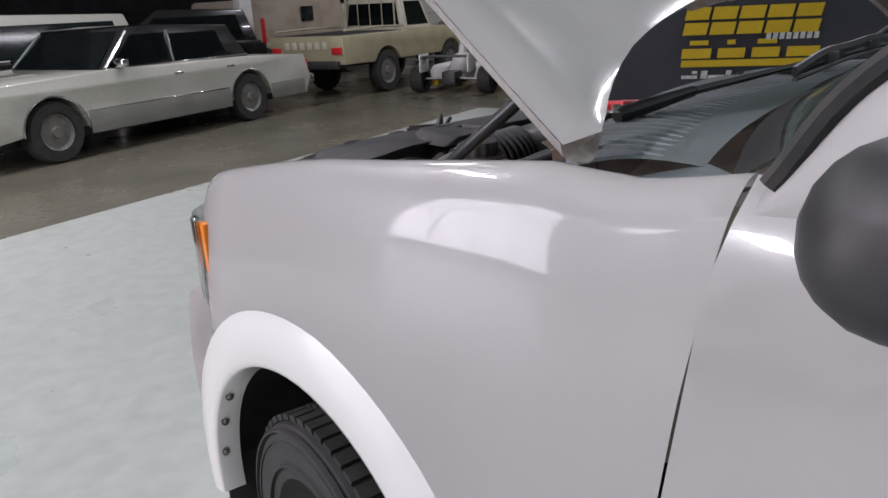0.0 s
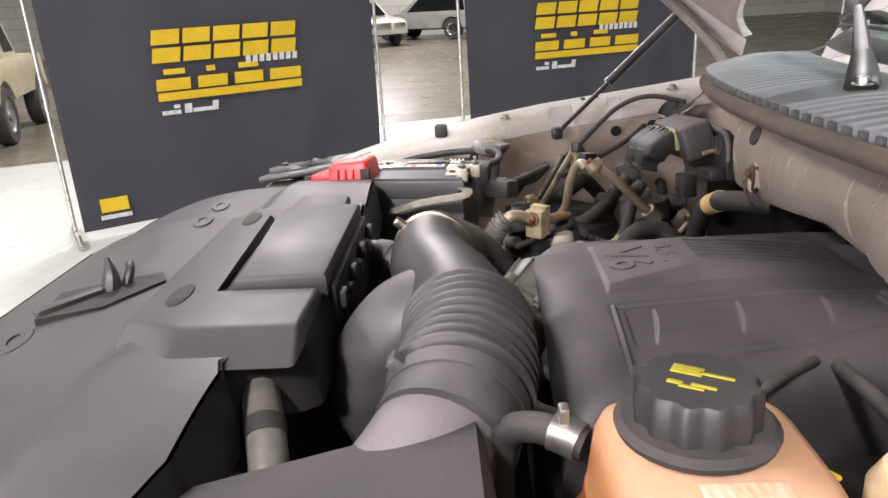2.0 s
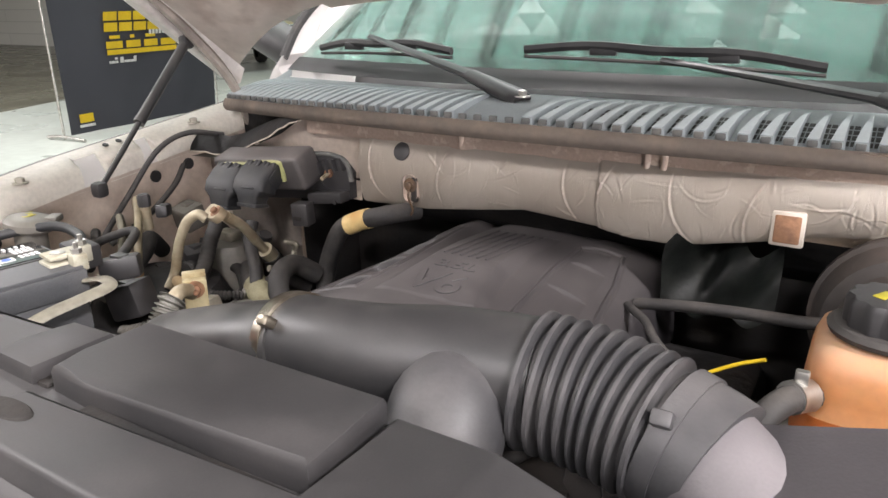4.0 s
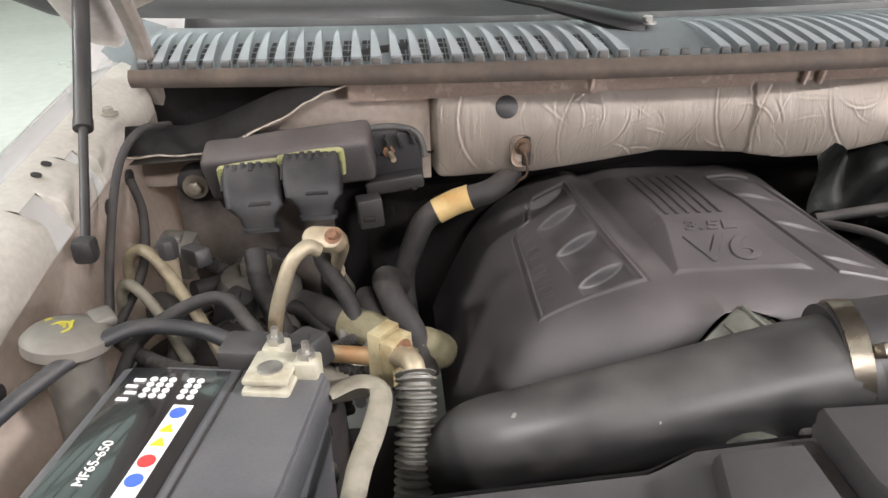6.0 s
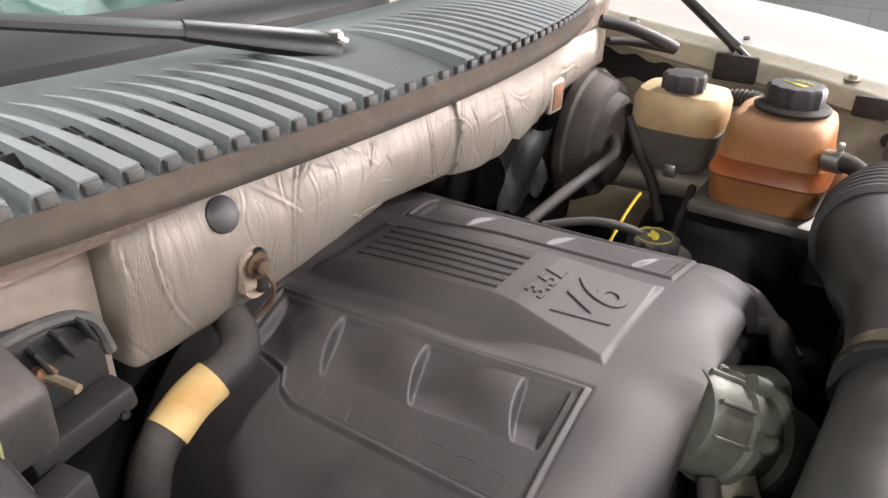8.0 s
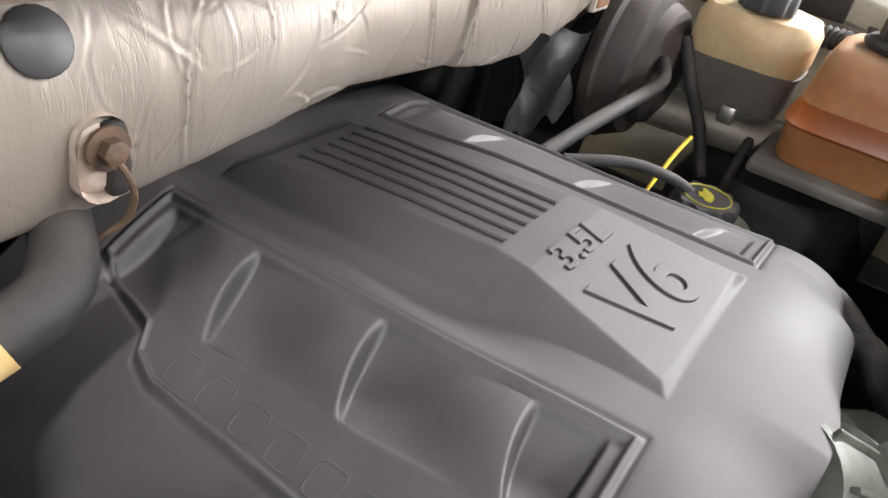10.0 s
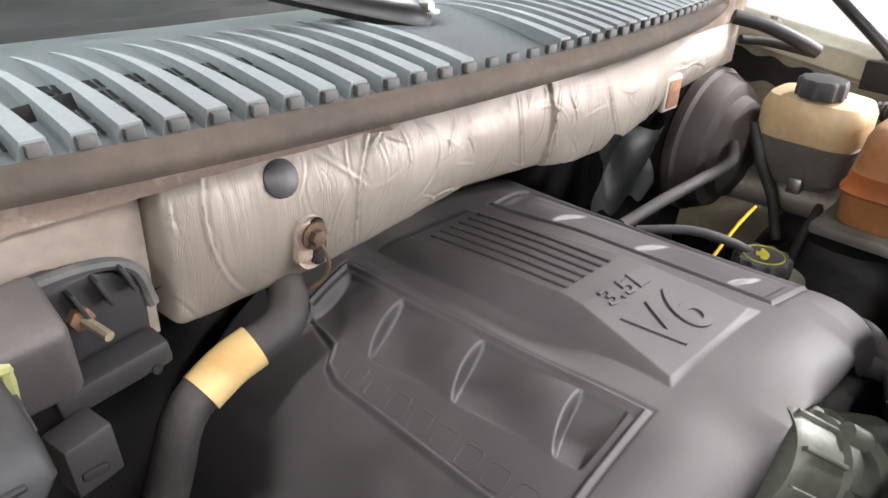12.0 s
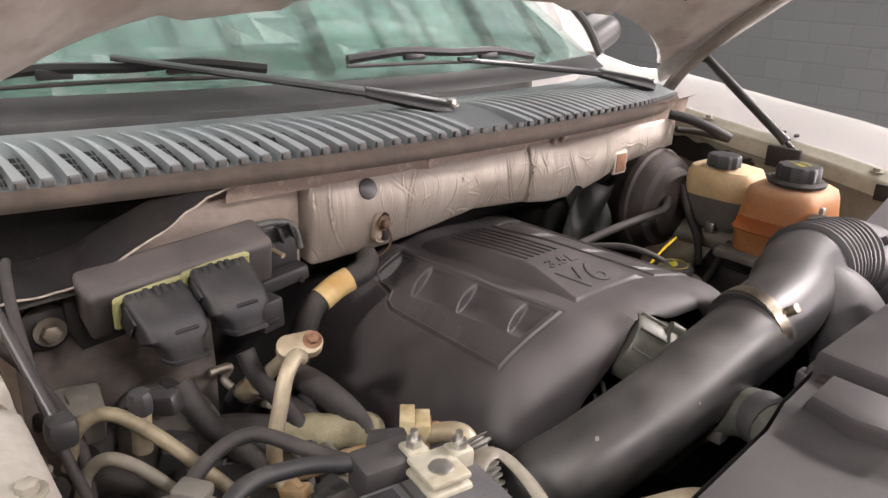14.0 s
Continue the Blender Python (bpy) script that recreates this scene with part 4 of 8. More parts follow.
def side_rest(side):
    def f(u, v):
        y = -0.4475 - 1.32 * u
        z = 0.5 + (blend(CREST, y) - 0.5) * v
        y += 0.115 * (1.26 - z) * (1 - u)
        return Vector((side * (1.0 - 0.06 * max(0, (v - 0.85) / 0.15) ** 2 + 0.006 * math.sin(v * 4)), y, z))
    d = part("door", sheet(B(), f, 16, 22, 0.006), WHITE, suv, "white front door panel")
    part("door_handle", rbox(B(), (side * 1.03, -1.45, 1.12), (0.03, 0.2, 0.045), 0.012), WHITE, d)
    bm = B()
    q = [bm.verts.new(p) for p in ((side * 0.935, -0.60, 1.32), (side * 0.935, -1.75, 1.35), (side * 0.80, -1.75, 1.82), (side * 0.80, -1.22, 1.80))]
    bmesh.ops.solidify(bm, geom=[bm.faces.new(q)], thickness=0.005)
    part("side_window", bm, GLASS, d, "tinted side window")
    m = part("door_mirror", rbox(B(), (side * 1.145, -0.672, 1.332), (0.215, 0.145, 0.10), 0.048, (0, side * -24, 0), seg=5), BLACK, suv, "large black door mirror housing")
    part("mirror_arm", rbox(B(), (side * 1.03, -0.70, 1.285), (0.14, 0.06, 0.05), 0.02), BLACK, m)
    part("mirror_glass", rbox(B(), (side * 1.128, -0.749, 1.336), (0.12, 0.008, 0.09), 0.003), CHROME, m)
    part("sill", rbox(B(), (side * 0.97, -1.1, 0.46), (0.12, 1.5, 0.1), 0.02), BLACK, suv)
    part("front_pillar", tube(B(), [(side * 0.945, -0.62, 1.28), (side * 0.93, -0.70, 1.44), (side * 0.885, -0.92, 1.62), (side * 0.80, -1.25, 1.80), (side * 0.76, -1.45, 1.86)], [0.03, 0.034, 0.036, 0.036, 0.036], 10), WHITE, suv)
    part("pillar_seal", tube(B(), [(side * 0.945, -0.47, 1.305), (side * 0.925, -0.53, 1.40), (side * 0.90, -0.66, 1.50), (side * 0.85, -0.92, 1.67), (side * 0.77, -1.25, 1.83)], 0.012, 8), RUBBER, suv, "black pillar seal strip")
    seal = [Vector(p) for p in ((0.947, -0.464, 1.298), (0.928, -0.53, 1.39), (0.903, -0.66, 1.49), (0.853, -0.92, 1.66), (0.773, -1.25, 1.82))]
    edge = [Vector(p) for p in ((0.952, -0.466, 1.262), (0.960, -0.60, 1.275), (0.960, -0.74, 1.34), (0.925, -0.96, 1.57), (0.80, -1.28, 1.80))]

    def pillar_pt(u, v):
        k = min(3, int(u * 4))
        p = seal[k].lerp(seal[k + 1], u * 4 - k).lerp(edge[k].lerp(edge[k + 1], u * 4 - k), v)
        return Vector((side * (p.x + 0.012 * math.sin(v * math.pi)), p.y, p.z))
    part("pillar_base", sheet(B(), pillar_pt, 20, 8, 0.004), WHITE, suv, "white windscreen pillar", sharp=60)
    part("rear_quarter", sheet(B(), lambda u, v: Vector((side * (1.0 - 0.2 * max(0, (v - 0.6) / 0.4) ** 1.5), -1.77 - 2.4 * u, 0.45 + 1.4 * v)), 8, 14, 0.006), WHITE, suv)


for s in (-1, 1):
    side_rest(s)
part("roof", sheet(B(), lambda u, v: Vector((-0.8 + 1.6 * u, -1.4 - 2.8 * v, 1.86 + 0.06 * (1 - (2 * u - 1) ** 2))), 12, 10, 0.01), WHITE, suv)
part("tailgate", rbox(B(), (0, -4.2, 1.15), (1.9, 0.08, 1.45), 0.04), WHITE, suv)
part("cabin_floor", rbox(B(), (0, -2.3, 0.5), (1.86, 3.7, 0.1), 0.01), BLACK, suv)
part("dashboard", rbox(B(), (0, -0.85, 1.15), (1.7, 0.5, 0.3), 0.08, seg=4), BLACK, suv, "black dashboard")
part("steering_wheel", tube(B(), [(-0.42 + 0.19 * math.cos(a), -1.12 + 0.08 * math.sin(a), 1.22 + 0.17 * math.sin(a)) for a in (2 * math.pi * k / 16 for k in range(17))], 0.016), BLACK, suv)
for sx in (-0.42, 0.42):
    part("seat", rbox(B(), (sx, -1.75, 1.2), (0.5, 0.2, 0.85), 0.07, (12, 0, 0), seg=3), BLACK, suv, "black seat back")

for side in (-1, 1):
    x = side
    m = part("wheel", lathe(B(), [(0.21, -0.13), (0.30, -0.137), (0.328, -0.122), (0.338, -0.085), (0.338, 0.085), (0.328, 0.122), (0.30, 0.137), (0.21, 0.13)], pose(side * 0.85, AC, 0.346, 0, 0, -6) @ pose(0, 0, 0, 0, 90, 0), 48), TYRE, suv, "black all-terrain tyre on alloy wheel")
    bm = B()
    for k in range(54):
        a = 2 * math.pi * k / 54
        for row, off in ((-0.09, 0), (-0.03, 0.5), (0.03, 0), (0.09, 0.5)):
            b = a + off * math.pi / 27
            rbox(bm, (row, 0.3395 * math.cos(b), 0.3395 * math.sin(b)), (0.048, 0.03, 0.013), 0, (math.degrees(b) - 90, 0, 0))
    bm.transform(pose(side * 0.85, AC, 0.346, 0, 0, -6))
    tagged(part("tread", bm, TYRE, m, "blocky tyre tread"), kind="stuff")
    for rr in (0.235, 0.29, 0.312):
        part("sidewall_ring", lathe(B(), [(rr, 0.130), (rr + 0.003, 0.1395), (rr + 0.008, 0.1395), (rr + 0.011, 0.130)], pose(side * 0.85, AC, 0.346, 0, 0, -6) @ pose(0, 0, 0, 0, side * 90, 0), 48), TYRE, m)
    part("rim", lathe(B(), [(0.225, side * 0.10), (0.21, side * 0.12), (0.2, side * 0.06), (0.07, side * 0.08), (0.06, side * 0.11), (0.01, side * 0.11)], pose(side * 0.85, AC, 0.346, 0, 0, -6) @ pose(0, 0, 0, 0, 90, 0), 30), STEEL, m, "grey alloy rim")
    m = part("rear_wheel", lathe(B(), [(0.24, -0.13), (0.35, -0.135), (0.392, -0.08), (0.392, 0.08), (0.35, 0.135), (0.24, 0.13)], pose(side * 0.84, -2.6, 0.392, 0, 90, 0), 36), TYRE, suv)
    part("rim", lathe(B(), [(0.245, side * 0.10), (0.2, side * 0.06), (0.07, side * 0.08), (0.01, side * 0.11)], pose(side * 0.84, -2.6, 0.392, 0, 90, 0), 24), STEEL, m)
    hl = part("headlight", sheet(B(), lambda u, v, s=side: Vector((s * (0.60 + 0.385 * math.sin(u * 1.45) / math.sin(1.45)), 0.70 + 0.26 * math.cos(u * 1.5) ** 0.8 * (1 - 0.15 * (2 * v - 1) ** 2), 0.86 + 0.2 * v)), 16, 8, 0.004), LENS, suv, "clear wraparound headlight lens")
    part("reflector", rbox(B(), (side * 0.76, 0.80, 0.96), (0.26, 0.1, 0.17), 0.02), CHROME, hl, "chrome reflector bowl")
    part("side_marker", rbox(B(), (side * 0.972, 0.705, 0.955), (0.02, 0.035, 0.2), 0.006, (0, 0, side * 12)), AMBER, hl, "amber side marker")
    part("marker_bulb", rbox(B(), (side * 0.97, 0.76, 0.96), (0.02, 0.05, 0.19), 0.008, (0, 0, side * 20)), CHROME, hl)


def bumper_f(u, v):
    a = (u - 0.5) * 2
    x = 0.99 * math.copysign(abs(a) ** 0.8, a)
    return Vector((x, 1.06 - 0.22 * abs(a) ** 4 - 0.05 * (2 * v - 1) ** 2 + 0.02, 0.45 + 0.42 * v))


part("front_bumper", sheet(B(), bumper_f, 30, 10, 0.01), WHITE, suv, "white painted front bumper")
part("grille", rbox(B(), (0, 1.04, 0.92), (1.1, 0.06, 0.2), 0.02), CHROME, suv, "chrome front grille")
for k in range(4):
    part("grille_bar", rbox(B(), (0, 1.075, 0.85 + 0.05 * k), (1.14, 0.02, 0.02), 0.005), BLACK, suv)

# ---- hood, held open ----
TILT = radians(36.4)
HD = Vector((0, math.cos(TILT), math.sin(TILT)))
HN = Vector((0, -math.sin(TILT), math.cos(TILT)))


HOOD_DROP = [(0, 0), (0.2, 0.002), (0.4, 0.009), (0.54, 0.022), (0.63, 0.042), (0.70, 0.066), (0.75, 0.09), (0.8, 0.113), (0.86, 0.137), (0.92, 0.156), (1.0, 0.178)]


def hood_point(u, v, lift=0.0):
    """u across (-1..1), v from the cowl (0) to the nose (1)."""
    x = 0.885 * u
    a = abs(u)
    fade = 1 - 0.15 * v - 0.3 * v * v
    drop = blend(HOOD_DROP, a) * fade
    y0 = -0.12 - 0.098 * min(1, max(0, (a - 0.72) / 0.23)) ** 1.6 * (1 - v) + 0.03 * max(0, (a - 0.93) / 0.07) ** 2 * (1 - v)
    z0 = 1.480 - 0.02 * v - drop
    length = 1.16 - 0.14 * a ** 4
    nose = 0.09 * max(0, (v - 0.86) / 0.14) ** 2
    return Vector((x * (1 - 0.08 * v * a), y0, z0)) + HD * (length * v) + HN * (-nose + lift)


hood = part("hood", sheet(B(), lambda u, v: hood_point(2 * u - 1, v), 44, 30, 0.003), WHITE, suv, "white hood panel propped open", sharp=60)


def liner_point(u, v):
    a = abs(u)
    bulge = 0.018 * math.sin(v * math.pi) * (1 if 0.12 < a < 0.8 else 0.4)
    ridge = 0.014 if abs(a - 0.45) < 0.09 or abs(v - 0.5) < 0.06 else 0.0
    edge = 0.03 * max(0, (a - 0.9) / 0.1)
    return hood_point(u * 0.972, 0.004 + v * 0.95, -0.014 - bulge - ridge - edge * 0.3)


HOODRIM = surf("pale_hood_edge_paint", (0.76, 0.72, 0.69), (0.70, 0.65, 0.61), rough=0.4, scale=6, fine=80, bump=0.08, dust=0.12, dust_col=(0.55, 0.48, 0.42))
HOODUNDER = surf("dirty_hood_underside", (0.64, 0.58, 0.53), (0.50, 0.43, 0.38), rough=0.5, scale=9, fine=30, bump=0.2, alt_at=(0.5, 0.62))
part("hood_inner_panel", sheet(B(), lambda u, v: liner_point(2 * u - 1, v), 60, 30, 0.004), HOODUNDER, hood, "dusty brown stamped inner hood panel")
for s in (-1, 1):
    part("hood_edge", sheet(B(), lambda u, v: hood_point(s, 0.004 + 0.95 * v, -0.002) + Vector((-s * blend([(0, 0.001), (0.25, 0.006), (0.5, 0.03), (0.7, 0.06), (0.8, 0.07), (1, 0.088)], u), 0, blend([(0, 0), (0.25, -0.017), (0.5, -0.028), (0.7, -0.034), (0.8, -0.030), (1, 0.004)], u))), 16, 30, 0.002), HOODRIM, hood, "pale folded edge of the hood", sharp=60)
PAD = surf("hood_insulation", (0.05, 0.045, 0.042), (0.08, 0.07, 0.062), rough=0.95, scale=14, fine=120, bump=0.5)
part("insulation_pad", sheet(B(), lambda u, v: hood_point((2 * u - 1) * 0.62, 0.12 + v * 0.7, -0.055 - 0.01 * math.sin(u * 9) * math.sin(v * 7)), 24, 16, 0.012), PAD, hood, "dark sound insulation pad")
for s in (-1, 1):
    bm = tube(B(), [(s * 0.765, -0.15, 1.19), (s * 0.765, -0.13, 1.25), (s * 0.76, -0.08, 1.322), (s * 0.755, 0.0, 1.398), (s * 0.75, 0.06, 1.446), (s * 0.745, 0.12, 1.49)], [0.010, 0.010, 0.011, 0.011, 0.009, 0.006], 8, flat=1.7)
    part("hood_hinge", bm, GRIME, hood, "grimy flat hood hinge arm")


def strut(name, low, high, label, rod=0.44):
    a, b = Vector(low), Vector(high)
    st = part(name, tube(B(), [a, a.lerp(b, rod * 0.6), a.lerp(b, rod + 0.01)], 0.0055, 10), PIPEM, suv, label)
    part("cylinder", tube(B(), [a.lerp(b, rod), a.lerp(b, 0.7), b], 0.0108, 12), PIPEM, st, "black gas cylinder")
    part("collar", tube(B(), [a.lerp(b, rod - 0.02), a.lerp(b, rod - 0.005), a.lerp(b, rod + 0.012)], 0.0118, 12), PIPEM, st)
    for q in (a, b):
        part("ball_joint", rbox(B(), q, (0.026, 0.026, 0.03), 0.008), BLACK, st)


strut("hood_strut", (0.748, 0.255, 1.125), (0.80, -0.03, 1.375), "black gas strut holding up the hood")
strut("hood_strut", (-0.785, 0.262, 1.126), (-0.785, -0.05, 1.35), "black gas strut holding up the hood", 0.28)

# ---- windscreen, cowl and wipers ----
def screen_pt(u, v):
    a = 2 * u - 1
    bow = 0.20 * a * a
    x = a * (0.86 - 0.14 * v)
    return Vector((x, -0.21 - bow - 0.95 * v, 1.29 + 0.012 * (1 - a * a) + 0.56 * v + 0.03 * math.sin(math.pi * v)))


screen = part("windscreen", sheet(B(), screen_pt, 24, 16, 0.005), GLASS, suv, "green-tinted laminated windscreen")
screen.visible_shadow = False
part("screen_border", sheet(B(), lambda u, v: screen_pt(u, -0.015 + 0.045 * v) + Vector((0, 0.002, 0.004)), 24, 2, 0.002), BLACK, screen, "black ceramic glass border")


def cowl_front(x):
    return 0.072 - 0.30 * x * x, 1.284 - 0.05 * x * x


def cowl_back(x):
    return -0.185 - 0.22 * x * x, 1.294 - 0.02 * x * x


def cowl_pt(x, v, h=0.0):
    (y0, z0), (y1, z1) = cowl_front(x), cowl_back(x)
    return Vector((x, y0 + (y1 - y0) * v, z0 + (z1 - z0) * v + 0.012 * math.sin(math.pi * v) + h))


COWLD = surf("dark_cowl_plastic", (0.07, 0.072, 0.07), (0.11, 0.105, 0.095), rough=0.6, scale=30, bump=0.2)
cowl = part("cowl_panel", sheet(B(), lambda u, v: cowl_pt(-0.79 + 1.58 * u, v, -0.0065), 60, 8, 0.004), COWLM, suv, "weathered grey plastic cowl grille")
bm = sheet(B(), lambda u, v: cowl_pt(-0.79 + 1.58 * u, 0.0, -0.004) + Vector((0, 0.006 + 0.008 * math.sin(v * math.pi), -0.027 * v)), 60, 6, 0.006)
for s in (-1, 1):
    part("cowl_corner", sheet(B(), lambda u, v: Vector((s * (0.784 + 0.124 * u - 0.03 * u * v), -0.128 - 0.197 * v - 0.205 * u + 0.10 * u * v, 1.222 + 0.056 * v + 0.016 * u - 0.009 * u * v)), 8, 8, 0.003), COWLM, cowl, "plain grey end of the cowl")
part("cowl_seal", bm, SEAL, cowl, "dusty brown rubber seal strip")
N_FIN, PITCH = 58, 1.53 / 57
holes = B()
for k in range(N_FIN):
    x = -0.765 + PITCH * k
    if -0.03 < x < 0.075:
        part("slat_foot", rbox(B(), cowl_pt(x, 0.0, 0.0005) + Vector((0, 0.003, 0)), (0.0125, 0.006, 0.0085), 0.0015), COWLD, cowl, "dark slat end")
        continue
    bm = B()
    n = 9
    top, bot = [], []
    skew = 0.012
    for i in range(n + 1):
        f = i / n
        v = f * 0.72
        wd = 0.0074 * (1 - 0.85 * f)
        p = cowl_pt(x + skew * v * (1 if x > 0.02 else -0.6), v)
        lift = 0.0062 * (1 - f) - 0.0062 * f ** 1.5
        top.append((bm.verts.new(p + Vector((-wd, 0, lift))), bm.verts.new(p + Vector((wd, 0, lift)))))
        bot.append((bm.verts.new(p + Vector((-wd * 1.35, 0, -0.0072))), bm.verts.new(p + Vector((wd * 1.35, 0, -0.0072)))))
    for i in range(n):
        (a, b), (c, d) = top[i], top[i + 1]
        (e, f), (g, h) = bot[i], bot[i + 1]
        bm.faces.new((a, b, d, c))
        bm.faces.new((e, a, c, g))
        bm.faces.new((b, f, h, d))
    bm.faces.new((bot[0][0], bot[0][1], top[0][1], top[0][0]))
    part("slat", bm, COWLM, cowl)
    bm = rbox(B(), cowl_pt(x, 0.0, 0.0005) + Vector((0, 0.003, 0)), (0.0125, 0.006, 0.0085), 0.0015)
    part("slat_foot", bm, COWLD, cowl, "dark slat end")
    # little square air holes between the fins
    if k + 1 < N_FIN and not -0.06 < x < 0.075 and k % 9 != 7:
        for row in range(4):
            for side in (-1, 1):
                for c0, c1 in ((0.05 + 0.085 * row, 0.05 + 0.085 * row + 0.066),):
                    xc = x + PITCH / 2 + side * 0.0042
                    q = [holes.verts.new(cowl_pt(xx, vv, -0.0052)) for xx, vv in ((xc - 0.0034, c0), (xc + 0.0034, c0), (xc + 0.0034, c1), (xc - 0.0034, c1))]
                    holes.faces.new(q)
bmesh.ops.solidify(holes, geom=list(holes.faces), thickness=0.0015)
part("slot_grid", holes, VOID, cowl, "dark square air slots between the slats", kind="stuff")


def wiper(pivot, elbow, mid, tip_a, tip_b):
    p, e, c = Vector(pivot), Vector(elbow), Vector(mid)
    w = part("wiper_arm", tube(B(), [p, p.lerp(e, 0.12), p.lerp(e, 0.5), e], [0.019, 0.023, 0.020, 0.015], 10, flat=0.6), WIPERM, suv, "black windscreen wiper arm")
    part("arm_rod", tube(B(), [e, e.lerp(c, 0.5), c], [0.014, 0.011, 0.008], 8, flat=0.5), WIPERM, w)
    a, b = Vector(tip_a), Vector(tip_b)
    mid2 = (a + b) / 2 + Vector((0, 0.01, 0.012))
    bl = part("blade_frame", tube(B(), [a, a.lerp(mid2, 0.5) + Vector((0, 0, 0.008)), mid2, mid2.lerp(b, 0.5) + Vector((0, 0, 0.008)), b], 0.006, 6, flat=1.5), WIPERM, w)
    part("blade_rubber", tube(B(), [a - Vector((0, 0, 0.012)), mid2 - Vector((0, 0.004, 0.02)), b - Vector((0, 0, 0.012))], 0.0035, 6), RUBBER, bl)
    for k in (0.3, 0.7):
        part("blade_bridge", rbox(B(), a.lerp(b, k) + Vector((0, 0.004, 0.006)), (0.05, 0.012, 0.016), 0.003), WIPERM, bl)
    bolt("pivot_nut", p + Vector((0, 0, 0.006)), 0.008, w, STEEL)


wiper((0.025, -0.05, 1.295), (0.16, -0.115, 1.325), (0.50, -0.275, 1.378), (0.27, -0.235, 1.355), (0.70, -0.345, 1.345))
wiper((-0.60, -0.065, 1.29), (-0.48, -0.125, 1.318), (-0.15, -0.225, 1.352), (-0.40, -0.25, 1.345), (0.11, -0.235, 1.362))
# ---- engine bay shell ----
SEAL_LINE = [(0.36, 1.282), (0.42, 1.277), (0.46, 1.269), (0.506, 1.252), (0.55, 1.226), (0.61, 1.203), (0.65, 1.186), (0.69, 1.178), (0.74, 1.182), (0.80, 1.180)]


def firewall_pt(u, v):
    x = 0.80 - 1.60 * u
    z = 0.62 + 0.66 * v
    lean = 0.02 + 0.012 * math.sin(v * 6)
    y = -0.055 - 0.10 * max(0, (abs(x) - 0.5) / 0.3) + (0.03 if v > 0.9 else 0) - lean * (1 - v)
    y -= 0.10 * min(1, max(0, (1.13 - z) / 0.04)) * min(1, max(0, (0.52 - abs(x)) / 0.06))
    top = cowl_front(x)[1] - 0.018
    if x > 0.34:
        top = min(top, blend(SEAL_LINE, x) - 0.03)
    return Vector((x, min(y, cowl_front(x)[0] - 0.03), min(z, top)))


firewall = part("firewall", sheet(B(), firewall_pt, 40, 24, 0.006), BEIGE, suv, "dusty beige painted firewall")
part("firewall_ledge", sheet(B(), lambda u, v: Vector((0.46 - 1.2 * u, -0.008 + 0.006 * v + 0.008 * math.exp(-((0.46 - 1.2 * u - 0.115) / 0.012) ** 2) * (1 - v) + 0.02 * max(0, (v - 0.8) / 0.2) - 0.16 * max(0, abs(0.46 - 1.2 * u) - 0.45), 1.214 + 0.052 * v)), 90, 10, 0.004), FLAKY, firewall, "flaking beige top flange of the firewall")
for px0 in (0.115, -0.20, -0.225):
    part("flange_pleat", tube(B(), [(px0, -0.006, 1.216), (px0 - 0.002, -0.002, 1.235), (px0 - 0.003, 0.006, 1.262)], 0.005, 8), FLAKY, firewall, "pressed pleat in the flange")


def shield_edge(x):
    """Lower edge of the foil shield."""
    return blend([(-0.64, 1.165), (-0.532, 1.155), (-0.448, 1.146), (-0.353, 1.127), (-0.25, 1.108), (-0.19, 1.106), (-0.13, 1.113), (0.0, 1.122), (0.12, 1.106), (0.19, 1.097), (0.345, 1.094)], x)


def shield_pt(u, v):
    x = 0.345 - 0.97 * u
    z0, z1 = shield_edge(x) + 0.016 * max(0, 1 - u / 0.02) ** 2, 1.2225 - 0.014 * max(0, 1 - u / 0.018) ** 2 + 0.004 * max(0, (-x - 0.3) / 0.3)
    z = z0 + (z1 - z0) * v
    puff = 0.016 * math.sin(math.pi * min(1, v * 1.02)) ** 0.7 * min(1, 5 * u ** 0.5) * min(1, 12 * (1 - u))
    if -0.42 < x < -0.13:
        puff += 0.014 * math.sin((x + 0.42) / 0.29 * math.pi) ** 0.6 * (1 - v)
    puff += 0.004 * min(1, max(0, (-0.128 - x) / 0.004))
    nz = noise.noise(Vector((x * 7, z * 9, 3.1))) * 0.003 + noise.noise(Vector((x * 34, z * 22, 7.7))) * 0.0014
    e = 0.97 * u
    fold = 0.034 * (1 - math.sqrt(1 - (1 - e / 0.013) ** 2)) if e < 0.013 else 0.0
    return Vector((x, -0.012 + puff + nz + wrinkle(x, z) - fold, z))


random.seed(21)
WRINKLES = {}


def add_wrinkle(wx, wz, c, s, half, amp, wid, bend):
    for b in range(int((wx - 0.05) * 20 + 100), int((wx + 0.05) * 20 + 100) + 1):
        WRINKLES.setdefault(b, []).append((wx, wz, c, s, half, amp, wid, bend))


for k in range(130):
    wx, wz = random.uniform(-0.62, 0.345), random.uniform(1.10, 1.22)
    ang = radians(90 + random.gauss(0, 26)) if random.random() < 0.72 else radians(random.uniform(-30, 40))
    add_wrinkle(wx, wz, math.cos(ang), math.sin(ang), random.uniform(0.006, 0.03), random.choice((-1, 1, 1)) * random.uniform(0.0005, 0.0014), random.uniform(0.0008, 0.0016), random.uniform(-14, 14))
for wx, lean in ((0.305, 0.2), (0.16, -0.12), (-0.075, 0.25), (-0.13, -0.1), (-0.245, 0.35), (-0.345, -0.1)):
    add_wrinkle(wx, 1.16, math.sin(lean), math.cos(lean), 0.045, 0.0022, 0.0018, 5)


